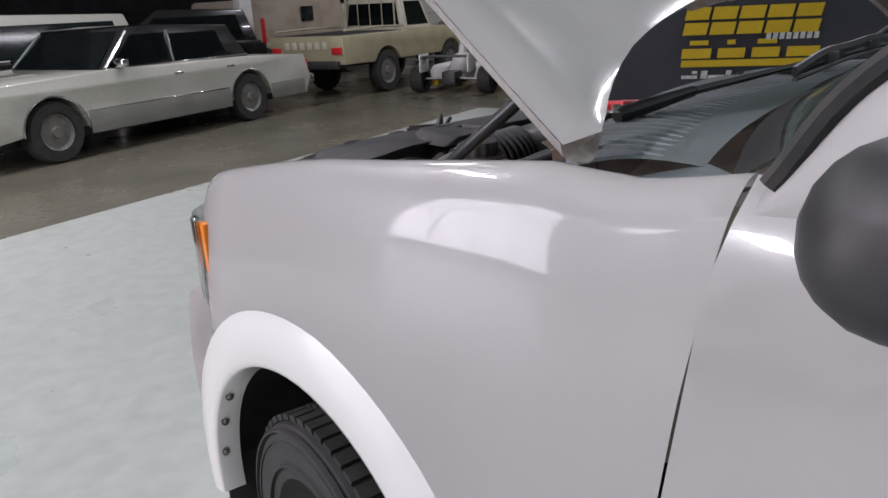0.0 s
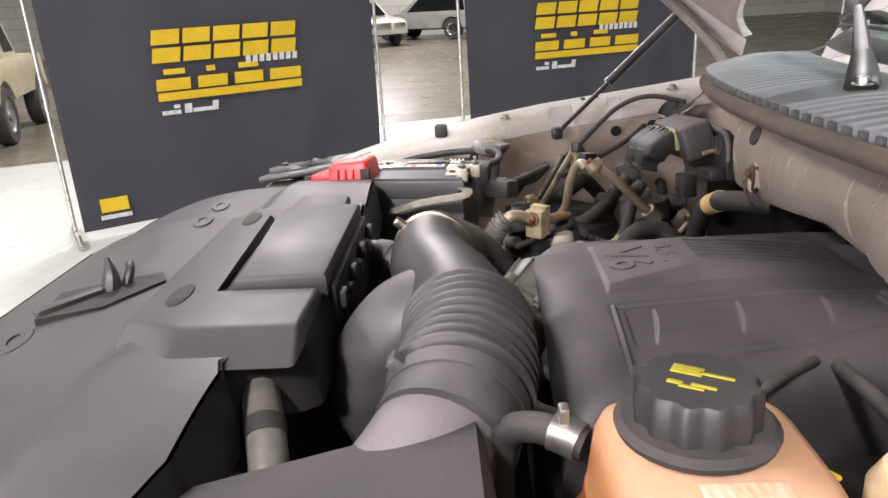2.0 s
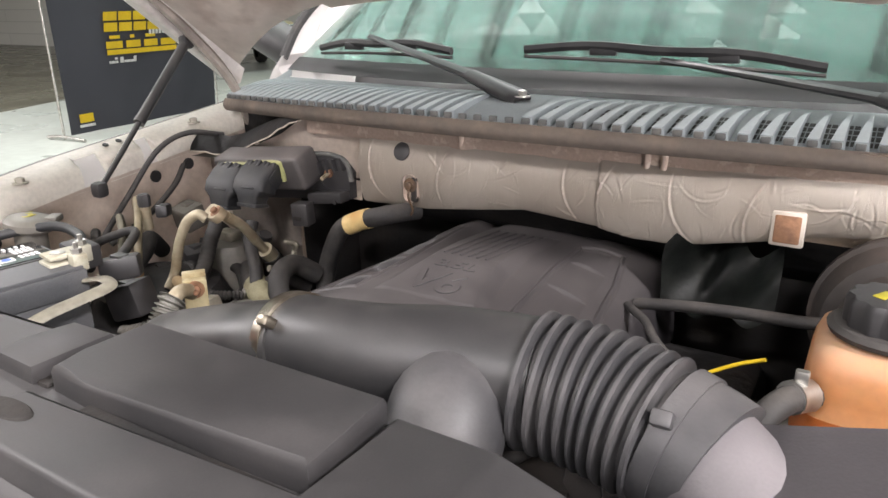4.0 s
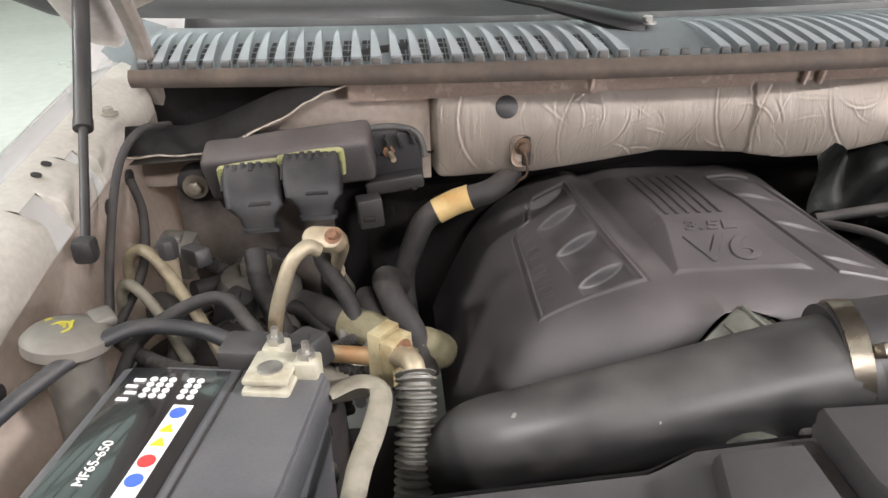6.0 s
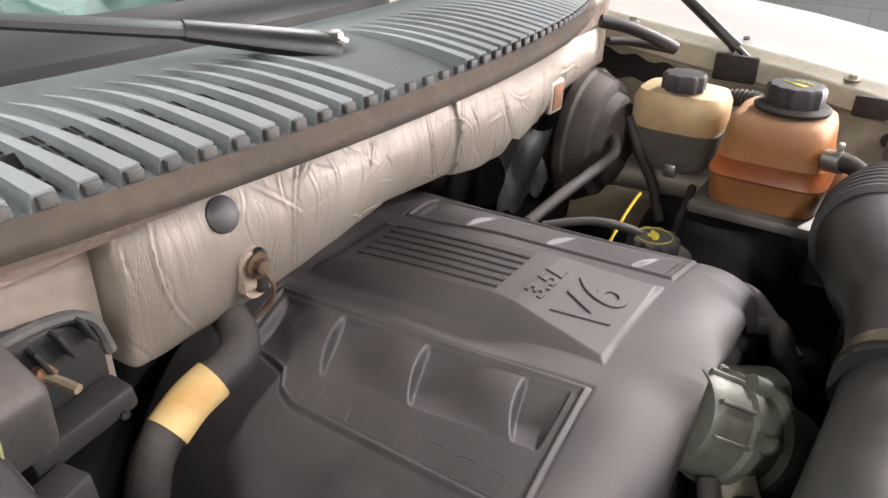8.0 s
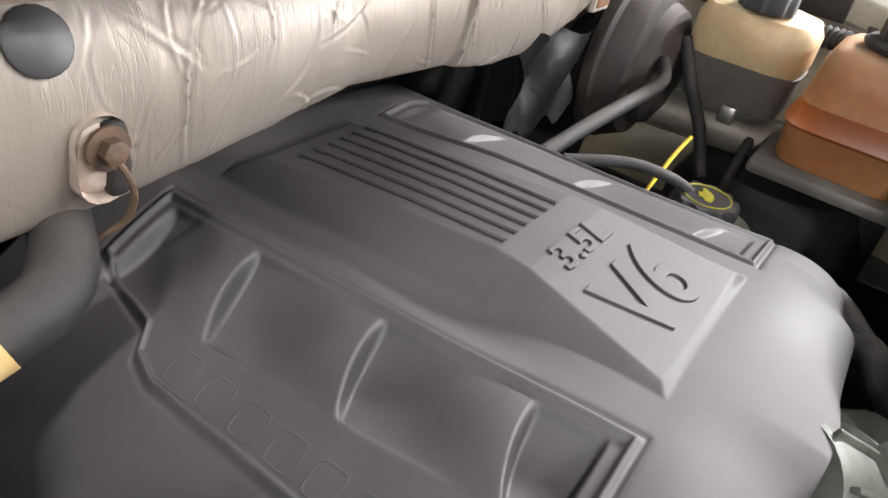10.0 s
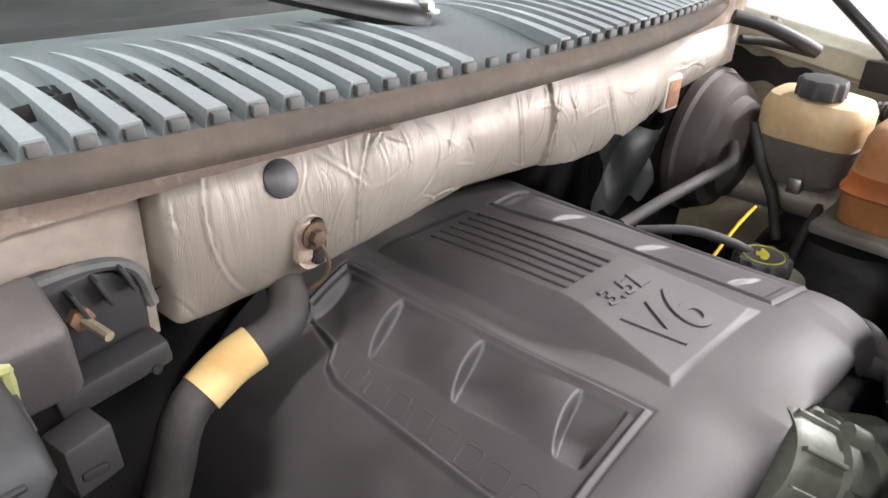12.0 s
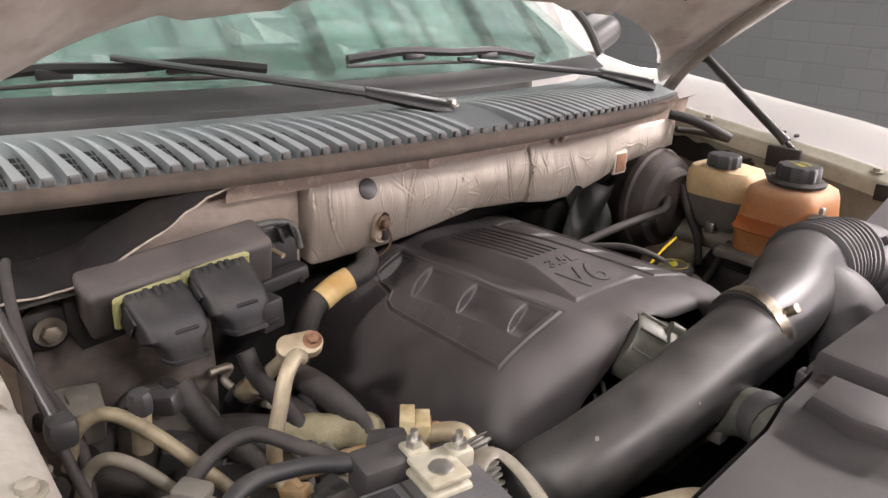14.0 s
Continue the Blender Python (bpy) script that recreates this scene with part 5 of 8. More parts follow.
def wrinkle(x, z):
    """Short creases pressed into the foil: each a bent ridge with a valley beside it."""
    h = 0.0
    for wx, wz, c, s, half, amp, wid, bend in WRINKLES.get(int(x * 20 + 100), ()):
        dx, dz = x - wx, z - wz
        along, off = dx * c + dz * s, dz * c - dx * s
        off -= bend * along * along
        if abs(along) < half * 1.4 and abs(off) < 0.009:
            fade = max(0.0, 1 - (along / (half * 1.4)) ** 2)
            h += amp * fade * (math.exp(-(off / wid) ** 2) - 0.7 * math.exp(-((off - 1.7 * wid) / wid) ** 2))
    return h


INSUL = surf("black_firewall_mat", (0.018, 0.017, 0.017), (0.035, 0.03, 0.027), rough=0.85, scale=12, fine=90, bump=0.5)
part("insulation_mat", sheet(B(), lambda u, v: Vector((0.50 - 1.10 * u, -0.014 - 0.118 * min(1, v / 0.2) * min(1, max(0, 0.5 - abs(0.5 - 1.1 * u)) / 0.05) - 0.02 * v + 0.012 * math.sin(u * 23) * v, 1.135 - 0.05 * min(1, v / 0.1) - 0.42 * max(0, v - 0.08))), 44, 30, 0.006), INSUL, firewall, "black insulation mat on the lower firewall")
part("lower_panel", sheet(B(), lambda u, v: Vector((0.495 + 0.235 * u, -0.015 - 0.03 * u + 0.01 * math.sin(u * 8 + v * 5), 1.085 - 0.42 * v)), 14, 8, 0.006), GRIME, firewall, "grimy beige lower firewall panel")
HOOKM = surf("dark_rusty_steel", (0.15, 0.095, 0.06), (0.09, 0.065, 0.05), rough=0.7, metal=0.3, scale=40, fine=200, bump=0.5)
BOOSTM = surf("grimy_brown_steel", (0.028, 0.024, 0.022), (0.058, 0.045, 0.038), rough=0.6, scale=14, fine=120, bump=0.3, dust=0.3, dust_col=(0.2, 0.15, 0.12))
shield = part("heat_shield", sheet(B(), shield_pt, 620, 64, 0.003), FOIL, firewall, "crinkled silver foil heat shield", sharp=70)
bm = lathe(B(), [(0.0165, -0.006), (0.0165, 0.0002), (0.015, 0.0010), (0.002, 0.0012)], Matrix.Translation((0.235, shield_pt((0.347 - 0.235) / 0.97, 0.82).y + 0.001, 1.2)) @ pose(0, 0, 0, 22, 0, 0) @ pose(0, 0, 0, -90, 0, 0), 20)
part("shield_clip", bm, BLACK, shield, "round black plastic clip")
bm = lathe(B(), [(0.014, 0), (0.014, 0.004), (0.01, 0.006), (0.002, 0.007)], Matrix.Translation((-0.545, -0.012, 1.178)) @ pose(0, 0, 0, -90, 0, 0), 16)
part("shield_clip", bm, BLACK, shield, "round black plastic clip")
window_y = shield_pt((0.347 + 0.401) / 0.97, 0.5).y
bm = rbox(B(), (-0.401, window_y + 0.002, 1.156), (0.034, 0.008, 0.040), 0.003)
part("shield_window", bm, RUST, shield, "rusty square opening")
part("window_rim", rbox(B(), (-0.401, window_y - 0.001, 1.156), (0.044, 0.010, 0.050), 0.004), FOIL, shield)
part("hook_plate", rbox(B(), (0.214, 0.000, 1.136), (0.030, 0.012, 0.050), 0.014, seg=4), FLAKY, shield)
part("hook_slot", rbox(B(), (0.206, 0.0045, 1.134), (0.013, 0.010, 0.044), 0.004, seg=3), VOID, shield, "dark slot behind the hook")
bolt("hook_bolt", (0.212, 0.008, 1.143), 0.0075, shield, HOOKM, (0, 1, 0))
part("hook_wire", tube(B(), [(0.213, 0.012, 1.143), (0.208, 0.022, 1.125), (0.206, 0.012, 1.1), (0.218, 0.0, 1.085)], 0.002, 8), HOOKM, shield)

# panel slanting up beside the firewall, over the control unit
bm = sheet(B(), lambda u, v: Vector((0.345 + 0.44 * u, -0.022 - 0.012 * u, 1.09 + (blend(SEAL_LINE, 0.345 + 0.44 * u) - 0.026 - 1.09) * v)), 24, 6, 0.004)
part("side_panel", bm, BEIGE, firewall, "beige panel beside the firewall")


def seal_pt(u, v):
    x = 0.36 + 0.44 * u
    return Vector((x, -0.034 + 0.034 * v + 0.006 * math.sin(math.pi * v) + 0.02 * u, blend(SEAL_LINE, x) + 0.008 - 0.034 * v))


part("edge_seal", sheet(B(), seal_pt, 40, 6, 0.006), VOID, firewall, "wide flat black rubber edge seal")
LIPM = surf("chipped_pale_sealer", (0.40, 0.35, 0.29), (0.24, 0.2, 0.16), rough=0.6, scale=60, bump=0.5)
random.seed(8)
lip = [(0.36 + 0.44 * k / 30, 0.0 + 0.02 * k / 30 + random.uniform(-0.001, 0.001), blend(SEAL_LINE, 0.36 + 0.44 * k / 30) - 0.0275 + random.uniform(-0.002, 0.002)) for k in range(31)]
part("sealer_bead", tube(B(), lip, 0.0016, 6, 2), LIPM, firewall, "chipped pale sealer bead along the seal")
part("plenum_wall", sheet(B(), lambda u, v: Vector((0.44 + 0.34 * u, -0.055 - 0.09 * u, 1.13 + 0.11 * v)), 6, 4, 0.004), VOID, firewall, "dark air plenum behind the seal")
part("plenum_tray", sheet(B(), lambda u, v: Vector((0.50 + 0.27 * u, 0.02 - 0.14 * v, 1.155 - 0.012 * u)), 6, 4, 0.004), GREYP, firewall, "grey plenum tray")


def apron(side):
    def f(u, v):
        y = -0.16 + 1.05 * u
        top = blend(CREST, y) - 0.108
        z = 0.66 + (top - 0.66) * v
        x = 0.70 + 0.072 * min(1, max(0, (v - 0.35) / 0.5)) + 0.012 * math.sin(y * 11) * (1 - v)
        return Vector((side * x, y, z))
    # left apron takes the darker paint, with that side's shade in it
    ap = part("inner_apron", sheet(B(), f, 30, 16, 0.005), BEIGE if side > 0 else DIMPAINT, suv, "dusty beige inner fender apron")
    for y, z in ((0.03, 0), (0.115, 0), (0.45, 0), (0.6, 0)):
        m = Matrix.Translation((side * 0.768, y, blend(CREST, y) - 0.135)) @ pose(0, 0, 0, 0, 90, 0)
        part("drain_hole", lathe(B(), [(0.012, -0.002), (0.012, 0.003)], m, 14), VOID, ap)
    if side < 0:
        # near-black sheet puts the shade below the flange into colour
        part("shadow_gap", sheet(B(), lambda u, v: Vector((-0.752 - 0.01 * v, -0.10 + 0.22 * u, blend(CREST, -0.10 + 0.22 * u) - 0.118 - (0.055 - 0.03 * u) * (1 - v) - 0.004 * math.sin(u * 23))), 30, 4, 0.004), VOID, ap, "near-black sheet standing in for shade under the flange")
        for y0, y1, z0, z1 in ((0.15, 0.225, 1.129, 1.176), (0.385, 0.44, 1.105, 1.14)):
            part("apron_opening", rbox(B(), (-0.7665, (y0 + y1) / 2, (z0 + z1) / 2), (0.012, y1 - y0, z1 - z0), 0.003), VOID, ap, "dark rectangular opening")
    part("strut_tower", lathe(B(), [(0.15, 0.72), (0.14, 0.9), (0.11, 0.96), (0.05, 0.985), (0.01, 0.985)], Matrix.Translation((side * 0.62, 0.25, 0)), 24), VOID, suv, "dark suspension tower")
    return ap


for s in (-1, 1):
    apron(s)
bm = plate(B(), [(-0.72, -0.12), (0.72, -0.12), (0.72, 0.95), (-0.72, 0.95)], 0.52, 0.54)
part("engine_undertray", bm, VOID, suv, "black undertray below the engine")
part("radiator", rbox(B(), (0, 0.86, 0.82), (1.3, 0.1, 0.5), 0.01), VOID, suv, "dark radiator core")
part("fan_shroud", rbox(B(), (0.0, 0.72, 0.85), (1.0, 0.1, 0.36), 0.03), BLACK, suv, "black fan shroud")
part("engine_block", rbox(B(), (0.0, 0.13, 0.75), (0.52, 0.5, 0.34), 0.05), VOID, suv, "oily engine block")

# ---- plastic cover over the radiator ----
def cover_h(x, y):
    """Height of the radiator cover."""
    step = 0.012 * min(1, max(0, (0.836 - y) / 0.02)) * min(1, max(0, (0.60 - abs(x)) / 0.02))
    low = 0.016 * min(1, max(0, (x - 0.20) / 0.03))
    return 1.128 + step - low - 0.05 * max(0, (y - 0.90) / 0.2) ** 2 - 0.05 * max(0, (abs(x) - 0.36) / 0.28) ** 2


def cover_back(x):
    return blend([(-0.64, 0.86), (-0.615, 0.78), (-0.575, 0.738), (-0.48, 0.703), (-0.36, 0.700), (-0.335, 0.708), (-0.318, 0.69), (-0.306, 0.645), (-0.29, 0.638), (-0.15, 0.634), (0.12, 0.634), (0.2, 0.640), (0.45, 0.655), (0.55, 0.74), (0.64, 0.86)], x)


def rad_pt(u, v):
    x = -0.64 + 1.28 * u
    y0, y1 = cover_back(x), 1.10 - 0.11 * abs(x / 0.64) ** 4
    y = y0 + (y1 - y0) * v
    return Vector((x, y, cover_h(x, y)))


rad = thing("radiator_cover", (0, 0.9, 1.1), "large black plastic cover over the radiator with steps and slots", "cover")
part("top_panel", sheet(B(), rad_pt, 160, 60), BLACK, rad, sharp=40)
part("raised_panel", plate(B(), [(-0.183, 0.630), (0.112, 0.630), (0.116, 0.70), (0.108, 0.738), (0.05, 0.742), (-0.19, 0.734)], 1.120, 1.166, bev=0.007), BLACK, rad, "raised rectangular step")
part("raised_panel", plate(B(), [(0.134, 0.655), (0.196, 0.658), (0.206, 0.70), (0.20, 0.74), (0.136, 0.742)], 1.115, 1.159, bev=0.009), BLACK, rad, "small raised step")
bm = B()
lo = [bm.verts.new((x, y, 1.134)) for x, y in ((-0.345, 0.634), (-0.192, 0.632), (-0.198, 0.752), (0.11, 0.757), (0.125, 0.80), (0.105, 0.828), (-0.285, 0.832), (-0.345, 0.76))]
hi = [bm.verts.new((x, y, 1.155)) for x, y in ((-0.29, 0.638), (-0.196, 0.636), (-0.202, 0.756), (0.105, 0.761), (0.118, 0.80), (0.10, 0.822), (-0.265, 0.826), (-0.29, 0.76))]
bm.faces.new(hi)
for i in range(8):
    bm.faces.new((lo[i], lo[(i + 1) % 8], hi[(i + 1) % 8], hi[i]))
bmesh.ops.bevel(bm, geom=[e for e in bm.edges if not e.is_boundary], offset=0.005, segments=3, affect="EDGES", profile=0.5)
part("raised_panel", bm, BLACK, rad, "raised step with sloped end and oval holes")
part("slot_gap", rbox(B(), (-0.07, 0.748, 1.142), (0.24, 0.014, 0.008), 0.002), VOID, rad, "dark slot beside the raised step")
part("slot_gap", rbox(B(), (0.125, 0.69, 1.140), (0.016, 0.10, 0.008), 0.002), VOID, rad, "dark slot beside the raised step")
part("side_ribs", rbox(B(), (-0.03, 0.628, 1.115), (0.28, 0.01, 0.06), 0.003), BLACK, rad)
for k in range(7):
    part("clip_tab", rbox(B(), (-0.15 + 0.042 * k, 0.620, 1.122 - 0.01 * (k % 2)), (0.02, 0.014, 0.022), 0.004), BLACK, rad, "moulded clip tab")
bm = sheet(B(), lambda u, v: (lambda p: Vector((p.x, p.y - 0.004 - 0.012 * v, p.z - 0.075 * v)))(rad_pt(u, 0)), 120, 3, 0.004)
part("rear_skirt", bm, BLACK, rad)
bm = sheet(B(), lambda u, v: (lambda p: Vector((p.x, p.y + 0.003 + 0.01 * v, p.z - 0.07 * v)))(rad_pt(u, 1)), 60, 3, 0.004)
part("front_skirt", bm, BLACK, rad)
for x, y in ((-0.411, 0.95), (-0.539, 0.958), (-0.239, 0.965), (0.179, 0.899), (0.33, 0.92)):
    m = Matrix.Translation((x, y, cover_h(x, y) + 0.002)) @ pose(0, 0, 0, 0, 0, 10)
    part("slot_boss", lathe(B(), [(0.026, -0.001), (0.024, 0.001), (0.013, 0.0012), (0.011, -0.0015), (0.002, -0.0015)], m @ Matrix.Diagonal((1.3, 0.6, 1, 1)), 20), BLACK, rad, "oval moulded boss")
for x in (-0.205, 0.088):
    m = Matrix.Translation((x, 0.789, 1.1552)) @ Matrix.Diagonal((1.5, 0.55, 1, 1))
    part("oval_hole", lathe(B(), [(0.022, 0), (0.020, 0.0012)], m, 20), VOID, rad, "dark oval hole")
part("latch_well", plate(B(), [(-0.20, 0.965), (-0.17, 0.90), (-0.09, 0.855), (-0.06, 0.87), (-0.09, 0.93), (-0.12, 0.975)], 1.120, 1.1315), VOID, rad, "dark latch well")
latch = part("hood_latch", tube(B(), [(-0.115, 0.918, 1.12), (-0.108, 0.915, 1.146), (-0.096, 0.922, 1.166)], [0.014, 0.010, 0.003], 8), BLACK, rad, "dark steel hood latch")
part("latch_lever", tube(B(), [(-0.10, 0.905, 1.125), (-0.088, 0.90, 1.145), (-0.075, 0.905, 1.15)], 0.006, 8), BLACK, latch)
part("latch_bar", rbox(B(), (-0.15, 0.945, 1.132), (0.09, 0.016, 0.01), 0.003, (0, 0, -35)), BLACK, latch)

rad.matrix_basis = pose(0, 0.9, 1.088)

# ---- engine with its cover ----
engine = thing("engine", (0.02, 0.14, 0.9), "petrol engine under a dusty black plastic cover", "engine")


COVER_RING = [(-0.238, 0.90), (-0.236, 0.96), (-0.231, 1.0), (-0.221, 1.027), (-0.205, 1.042), (-0.18, 1.053), (-0.12, 1.0675), (-0.05, 1.076), (0.05, 1.078), (0.12, 1.071), (0.18, 1.051), (0.232, 1.026), (0.258, 1.002), (0.283, 0.965), (0.31, 0.91), (0.345, 0.83)]
ARCH = [(-0.24, 0.93), (-0.2, 0.98), (-0.165, 1.0), (-0.14, 1.018), (-0.115, 1.041), (-0.08, 1.044), (-0.05, 1.046), (-0.02, 1.052), (0.0, 1.062), (0.03, 1.0735), (0.055, 1.075), (0.068, 1.063), (0.078, 1.045), (0.09, 1.027), (0.11, 1.012), (0.13, 0.998), (0.157, 0.981), (0.2, 0.93), (0.25, 0.88), (0.35, 0.83)]



ARCH_X = np.linspace(-0.26, 0.37, 630)
ARCH_Z = np.convolve(np.pad(np.interp(ARCH_X, [a for a, _ in ARCH], [b for _, b in ARCH]), 10, mode="edge"), np.hanning(23)[1:-1] / np.hanning(23).sum(), "valid")


def table(rows, x):
    return np.interp(x, [a for a, _ in rows], [b for _, b in rows])


def soft(t):
    t = np.clip(t, 0, 1)
    return t * t * (3 - 2 * t)


def ring_samples():
    """The cover's cross-section: fine steps over the top, coarse ones down the skirts, corners rounded off."""
    xs, zs = np.array(COVER_RING).T
    run = np.concatenate([[0], np.cumsum(np.hypot(np.diff(xs), np.diff(zs)))])
    fine = np.linspace(0, run[-1], 3000)
    kernel = np.hanning(241)
    kernel /= kernel.sum()
    smooth = [np.convolve(np.pad(np.interp(fine, run, a), 120, mode="reflect", reflect_type="odd"), kernel, "valid") for a in (xs, zs)]
    weight = np.where((smooth[0] > -0.205) & (smooth[0] < 0.24), 1.0, 0.3)
    load = np.cumsum(weight)
    pick = np.interp(np.linspace(load[0], load[-1], 430), load, fine)
    return np.interp(pick, fine, smooth[0]), np.interp(pick, fine, smooth[1])


def pad_top(y):
    return table([(-0.13, 1.058), (-0.06, 1.066), (-0.03, 1.0735), (0.0, 1.0785), (0.09, 1.088), (0.165, 1.0935), (0.19, 1.0922), (0.292, 1.0785), (0.31, 1.077)], y)


def ramps(x, y, x_in, x_out, tips, deep, rise, bend):
    """A row of shallow domes, each running up from a scoop and stopping in a curved lip."""
    across = np.clip((x - x_in) / (x_out - x_in), 0, 1)
    inside = soft(across / 0.05) * soft((1 - across) / 0.08) * soft((y + 0.036) / 0.008) * soft((0.283 - y) / 0.004)
    scoop = deep * np.sin(math.pi * across ** 0.85) ** 0.8
    wave = np.zeros_like(y)
    start = np.full_like(y, -0.045)
    for tip in tips:
        lip = tip + bend * across ** 2
        t = (y - start) / (lip - start)
        wave = np.where((t > 0) & (t <= 1), np.maximum(np.sin(np.clip(t, 0, 1) * math.pi / 2) ** 2.4, 1 - soft((y - start) / 0.006) if tip > tips[0] else 0), wave)
        start = lip
    t = (y - start) / 0.1
    wave = np.where(t > 0, np.maximum(0.35 * np.clip(t, 0, 1), 1 - soft(t / 0.06)), wave)
    return inside * (rise * np.sin(math.pi * across) * wave - scoop * (1 - wave))


def cover_relief(x, y, base):
    """Raised centre pad, two sunk trim fields and their rims, as one moulding."""
    left = table([(-0.05, 0.066), (0.08, 0.0615), (0.175, 0.0575), (0.19, 0.0585), (0.289, 0.076), (0.4, 0.09)], y)
    right = table([(-0.05, -0.038), (0.06, -0.037), (0.17, -0.047), (0.285, -0.0705), (0.4, -0.08)], y)
    w_left = table([(-0.05, 0.021), (0.13, 0.027), (0.18, 0.026), (0.289, 0.007)], y)
    s1 = (left + w_left - x) / w_left
    s2 = (x - right + 0.016) / 0.016
    s3 = (y + 0.052) / 0.02
    s4 = (0.2945 - y) / 0.006
    up = np.minimum(np.minimum(s1, s2), np.minimum(s3, s4))
    h = np.clip(up, 0, 1) * np.maximum(pad_top(y) - base, 0.0008)
    # trim field towards the battery: windows above, a plain strip below
    xi = table([(-0.04, 0.135), (0.295, 0.117)], y)
    xo = table([(-0.045, 0.186), (-0.02, 0.196), (0.02, 0.204), (0.03, 0.219), (0.05, 0.226), (0.295, 0.236)], y)
    field = np.minimum(np.minimum(x - xi, xo - x), np.minimum(y + 0.044, 0.293 - y))
    h += 0.0020 * np.exp(-((field - 0.0005) / 0.0017) ** 2) - 0.0016 * np.exp(-((field + 0.004) / 0.0016) ** 2) - 0.0022 * soft((field - 0.001) / 0.003)
    h += ramps(x, y, xi + 0.005, xi + 0.068, (0.039, 0.138, 0.238), 0.016, 0.003, 0.02)
    # trim field towards the driver
    xi = table([(-0.04, -0.091), (0.1, -0.1), (0.295, -0.117)], y)
    xo = table([(-0.045, -0.164), (0.07, -0.187), (0.295, -0.206)], y)
    field = np.minimum(np.minimum(xi - x, x - xo), np.minimum(y + 0.044, 0.293 - y))
    h += 0.0024 * np.exp(-((field - 0.0005) / 0.0017) ** 2) - 0.0014 * np.exp(-((field + 0.004) / 0.0016) ** 2) - 0.0018 * soft((field - 0.001) / 0.003)
    h += ramps(x, y, xi - 0.007, xo + 0.016, (0.034, 0.14, 0.243), 0.0038, 0.001, 0.012)
    return h


def cover_base(x, z, y):
    """Height of the plain cover: lower at the back and on the battery side of the back, rolled over at the front."""
    z = z - 0.02 * np.clip((-0.108 - y) / 0.012, 0, 1) ** 2
    z = z - 0.010 * soft((0.10 - y) / 0.13) * soft((0.14 - np.abs(x)) / 0.06)
    z = z - 0.013 * np.exp(-((x - 0.099) / 0.02) ** 2) * soft((0.28 - y) / 0.14)
    z = z - 0.016 * soft((x - 0.11) / 0.14) * soft((0.30 - y) / 0.34)
    return z + 0.003 * soft((x - 0.15) / 0.1) * soft((y - 0.2) / 0.1)


def engine_cover_mesh():
    ring_x, ring_z = ring_samples()
    ys = np.concatenate([np.linspace(-0.12, 0.300, 336), np.full(40, 0.300)])
    roll = np.concatenate([np.zeros(336), np.linspace(0, 1, 41)[1:]])
    X, Y = np.meshgrid(ring_x, ys, indexing="ij")
    Z0 = np.repeat(ring_z[:, None], len(ys), 1)
    R = np.repeat(roll[None, :], len(ring_x), 0)
    Z = cover_base(X, Z0, Y)
    top = soft((0.25 - X) / 0.01) * soft((X + 0.212) / 0.006)
    H = cover_relief(X, Y, Z) * top
    low = np.minimum(np.interp(X, ARCH_X, ARCH_Z), Z - 0.005)
    ang = R * math.pi / 2
    Z = np.where(R > 0, Z - (Z - low) * (1 - np.cos(ang)) ** 1.15, Z + H)
    Y = Y + 0.078 * np.sin(ang)
    X = X - 0.05 * np.clip((-0.17 - X) / 0.06, 0, 1) * np.clip(Y / 0.38, 0, 1) ** 2
    n, m = X.shape
    verts = np.stack([X, Y, Z], -1).reshape(-1, 3)
    i, j = np.meshgrid(np.arange(n - 1), np.arange(m - 1), indexing="ij")
    a = (i * m + j).ravel()
    faces = np.stack([a, a + m, a + m + 1, a + 1], 1)
    me = bpy.data.meshes.new("engine_cover")
    me.from_pydata(verts.tolist(), [], faces.tolist())
    me.materials.append(COVERM)
    me.polygons.foreach_set("use_smooth", [True] * len(me.polygons))
    me.transform(base_of(engine).inverted())
    return me, (X[:, :336], Y[0, :336], Z[:, :336])


cover_me, (CX, CY, CZ) = engine_cover_mesh()
cover = new("engine_cover", cover_me)
cover.parent = engine
tagged(cover, "moulded black plastic engine cover")


def cz(x, y):
    """Height of the cover's moulded top at a place."""
    j = int(np.clip(np.searchsorted(CY, y), 0, len(CY) - 1))
    return float(np.interp(x, CX[:, j], CZ[:, j]))


for k in range(6):
    f = k / 5
    x0, x1 = 0.045 - 0.078 * f, 0.047 - 0.071 * f
    y0, y1 = -0.012 - 0.004 * f, 0.165
    bm = tube(B(), [(x0 + (x1 - x0) * t, y0 + (y1 - y0) * t, cz(x0 + (x1 - x0) * t, y0 + (y1 - y0) * t) + 0.0002) for t in (0, 0.25, 0.5, 0.75, 1)], 0.0022, 8)
    part("rib", bm, COVERM, cover, "raised rib")


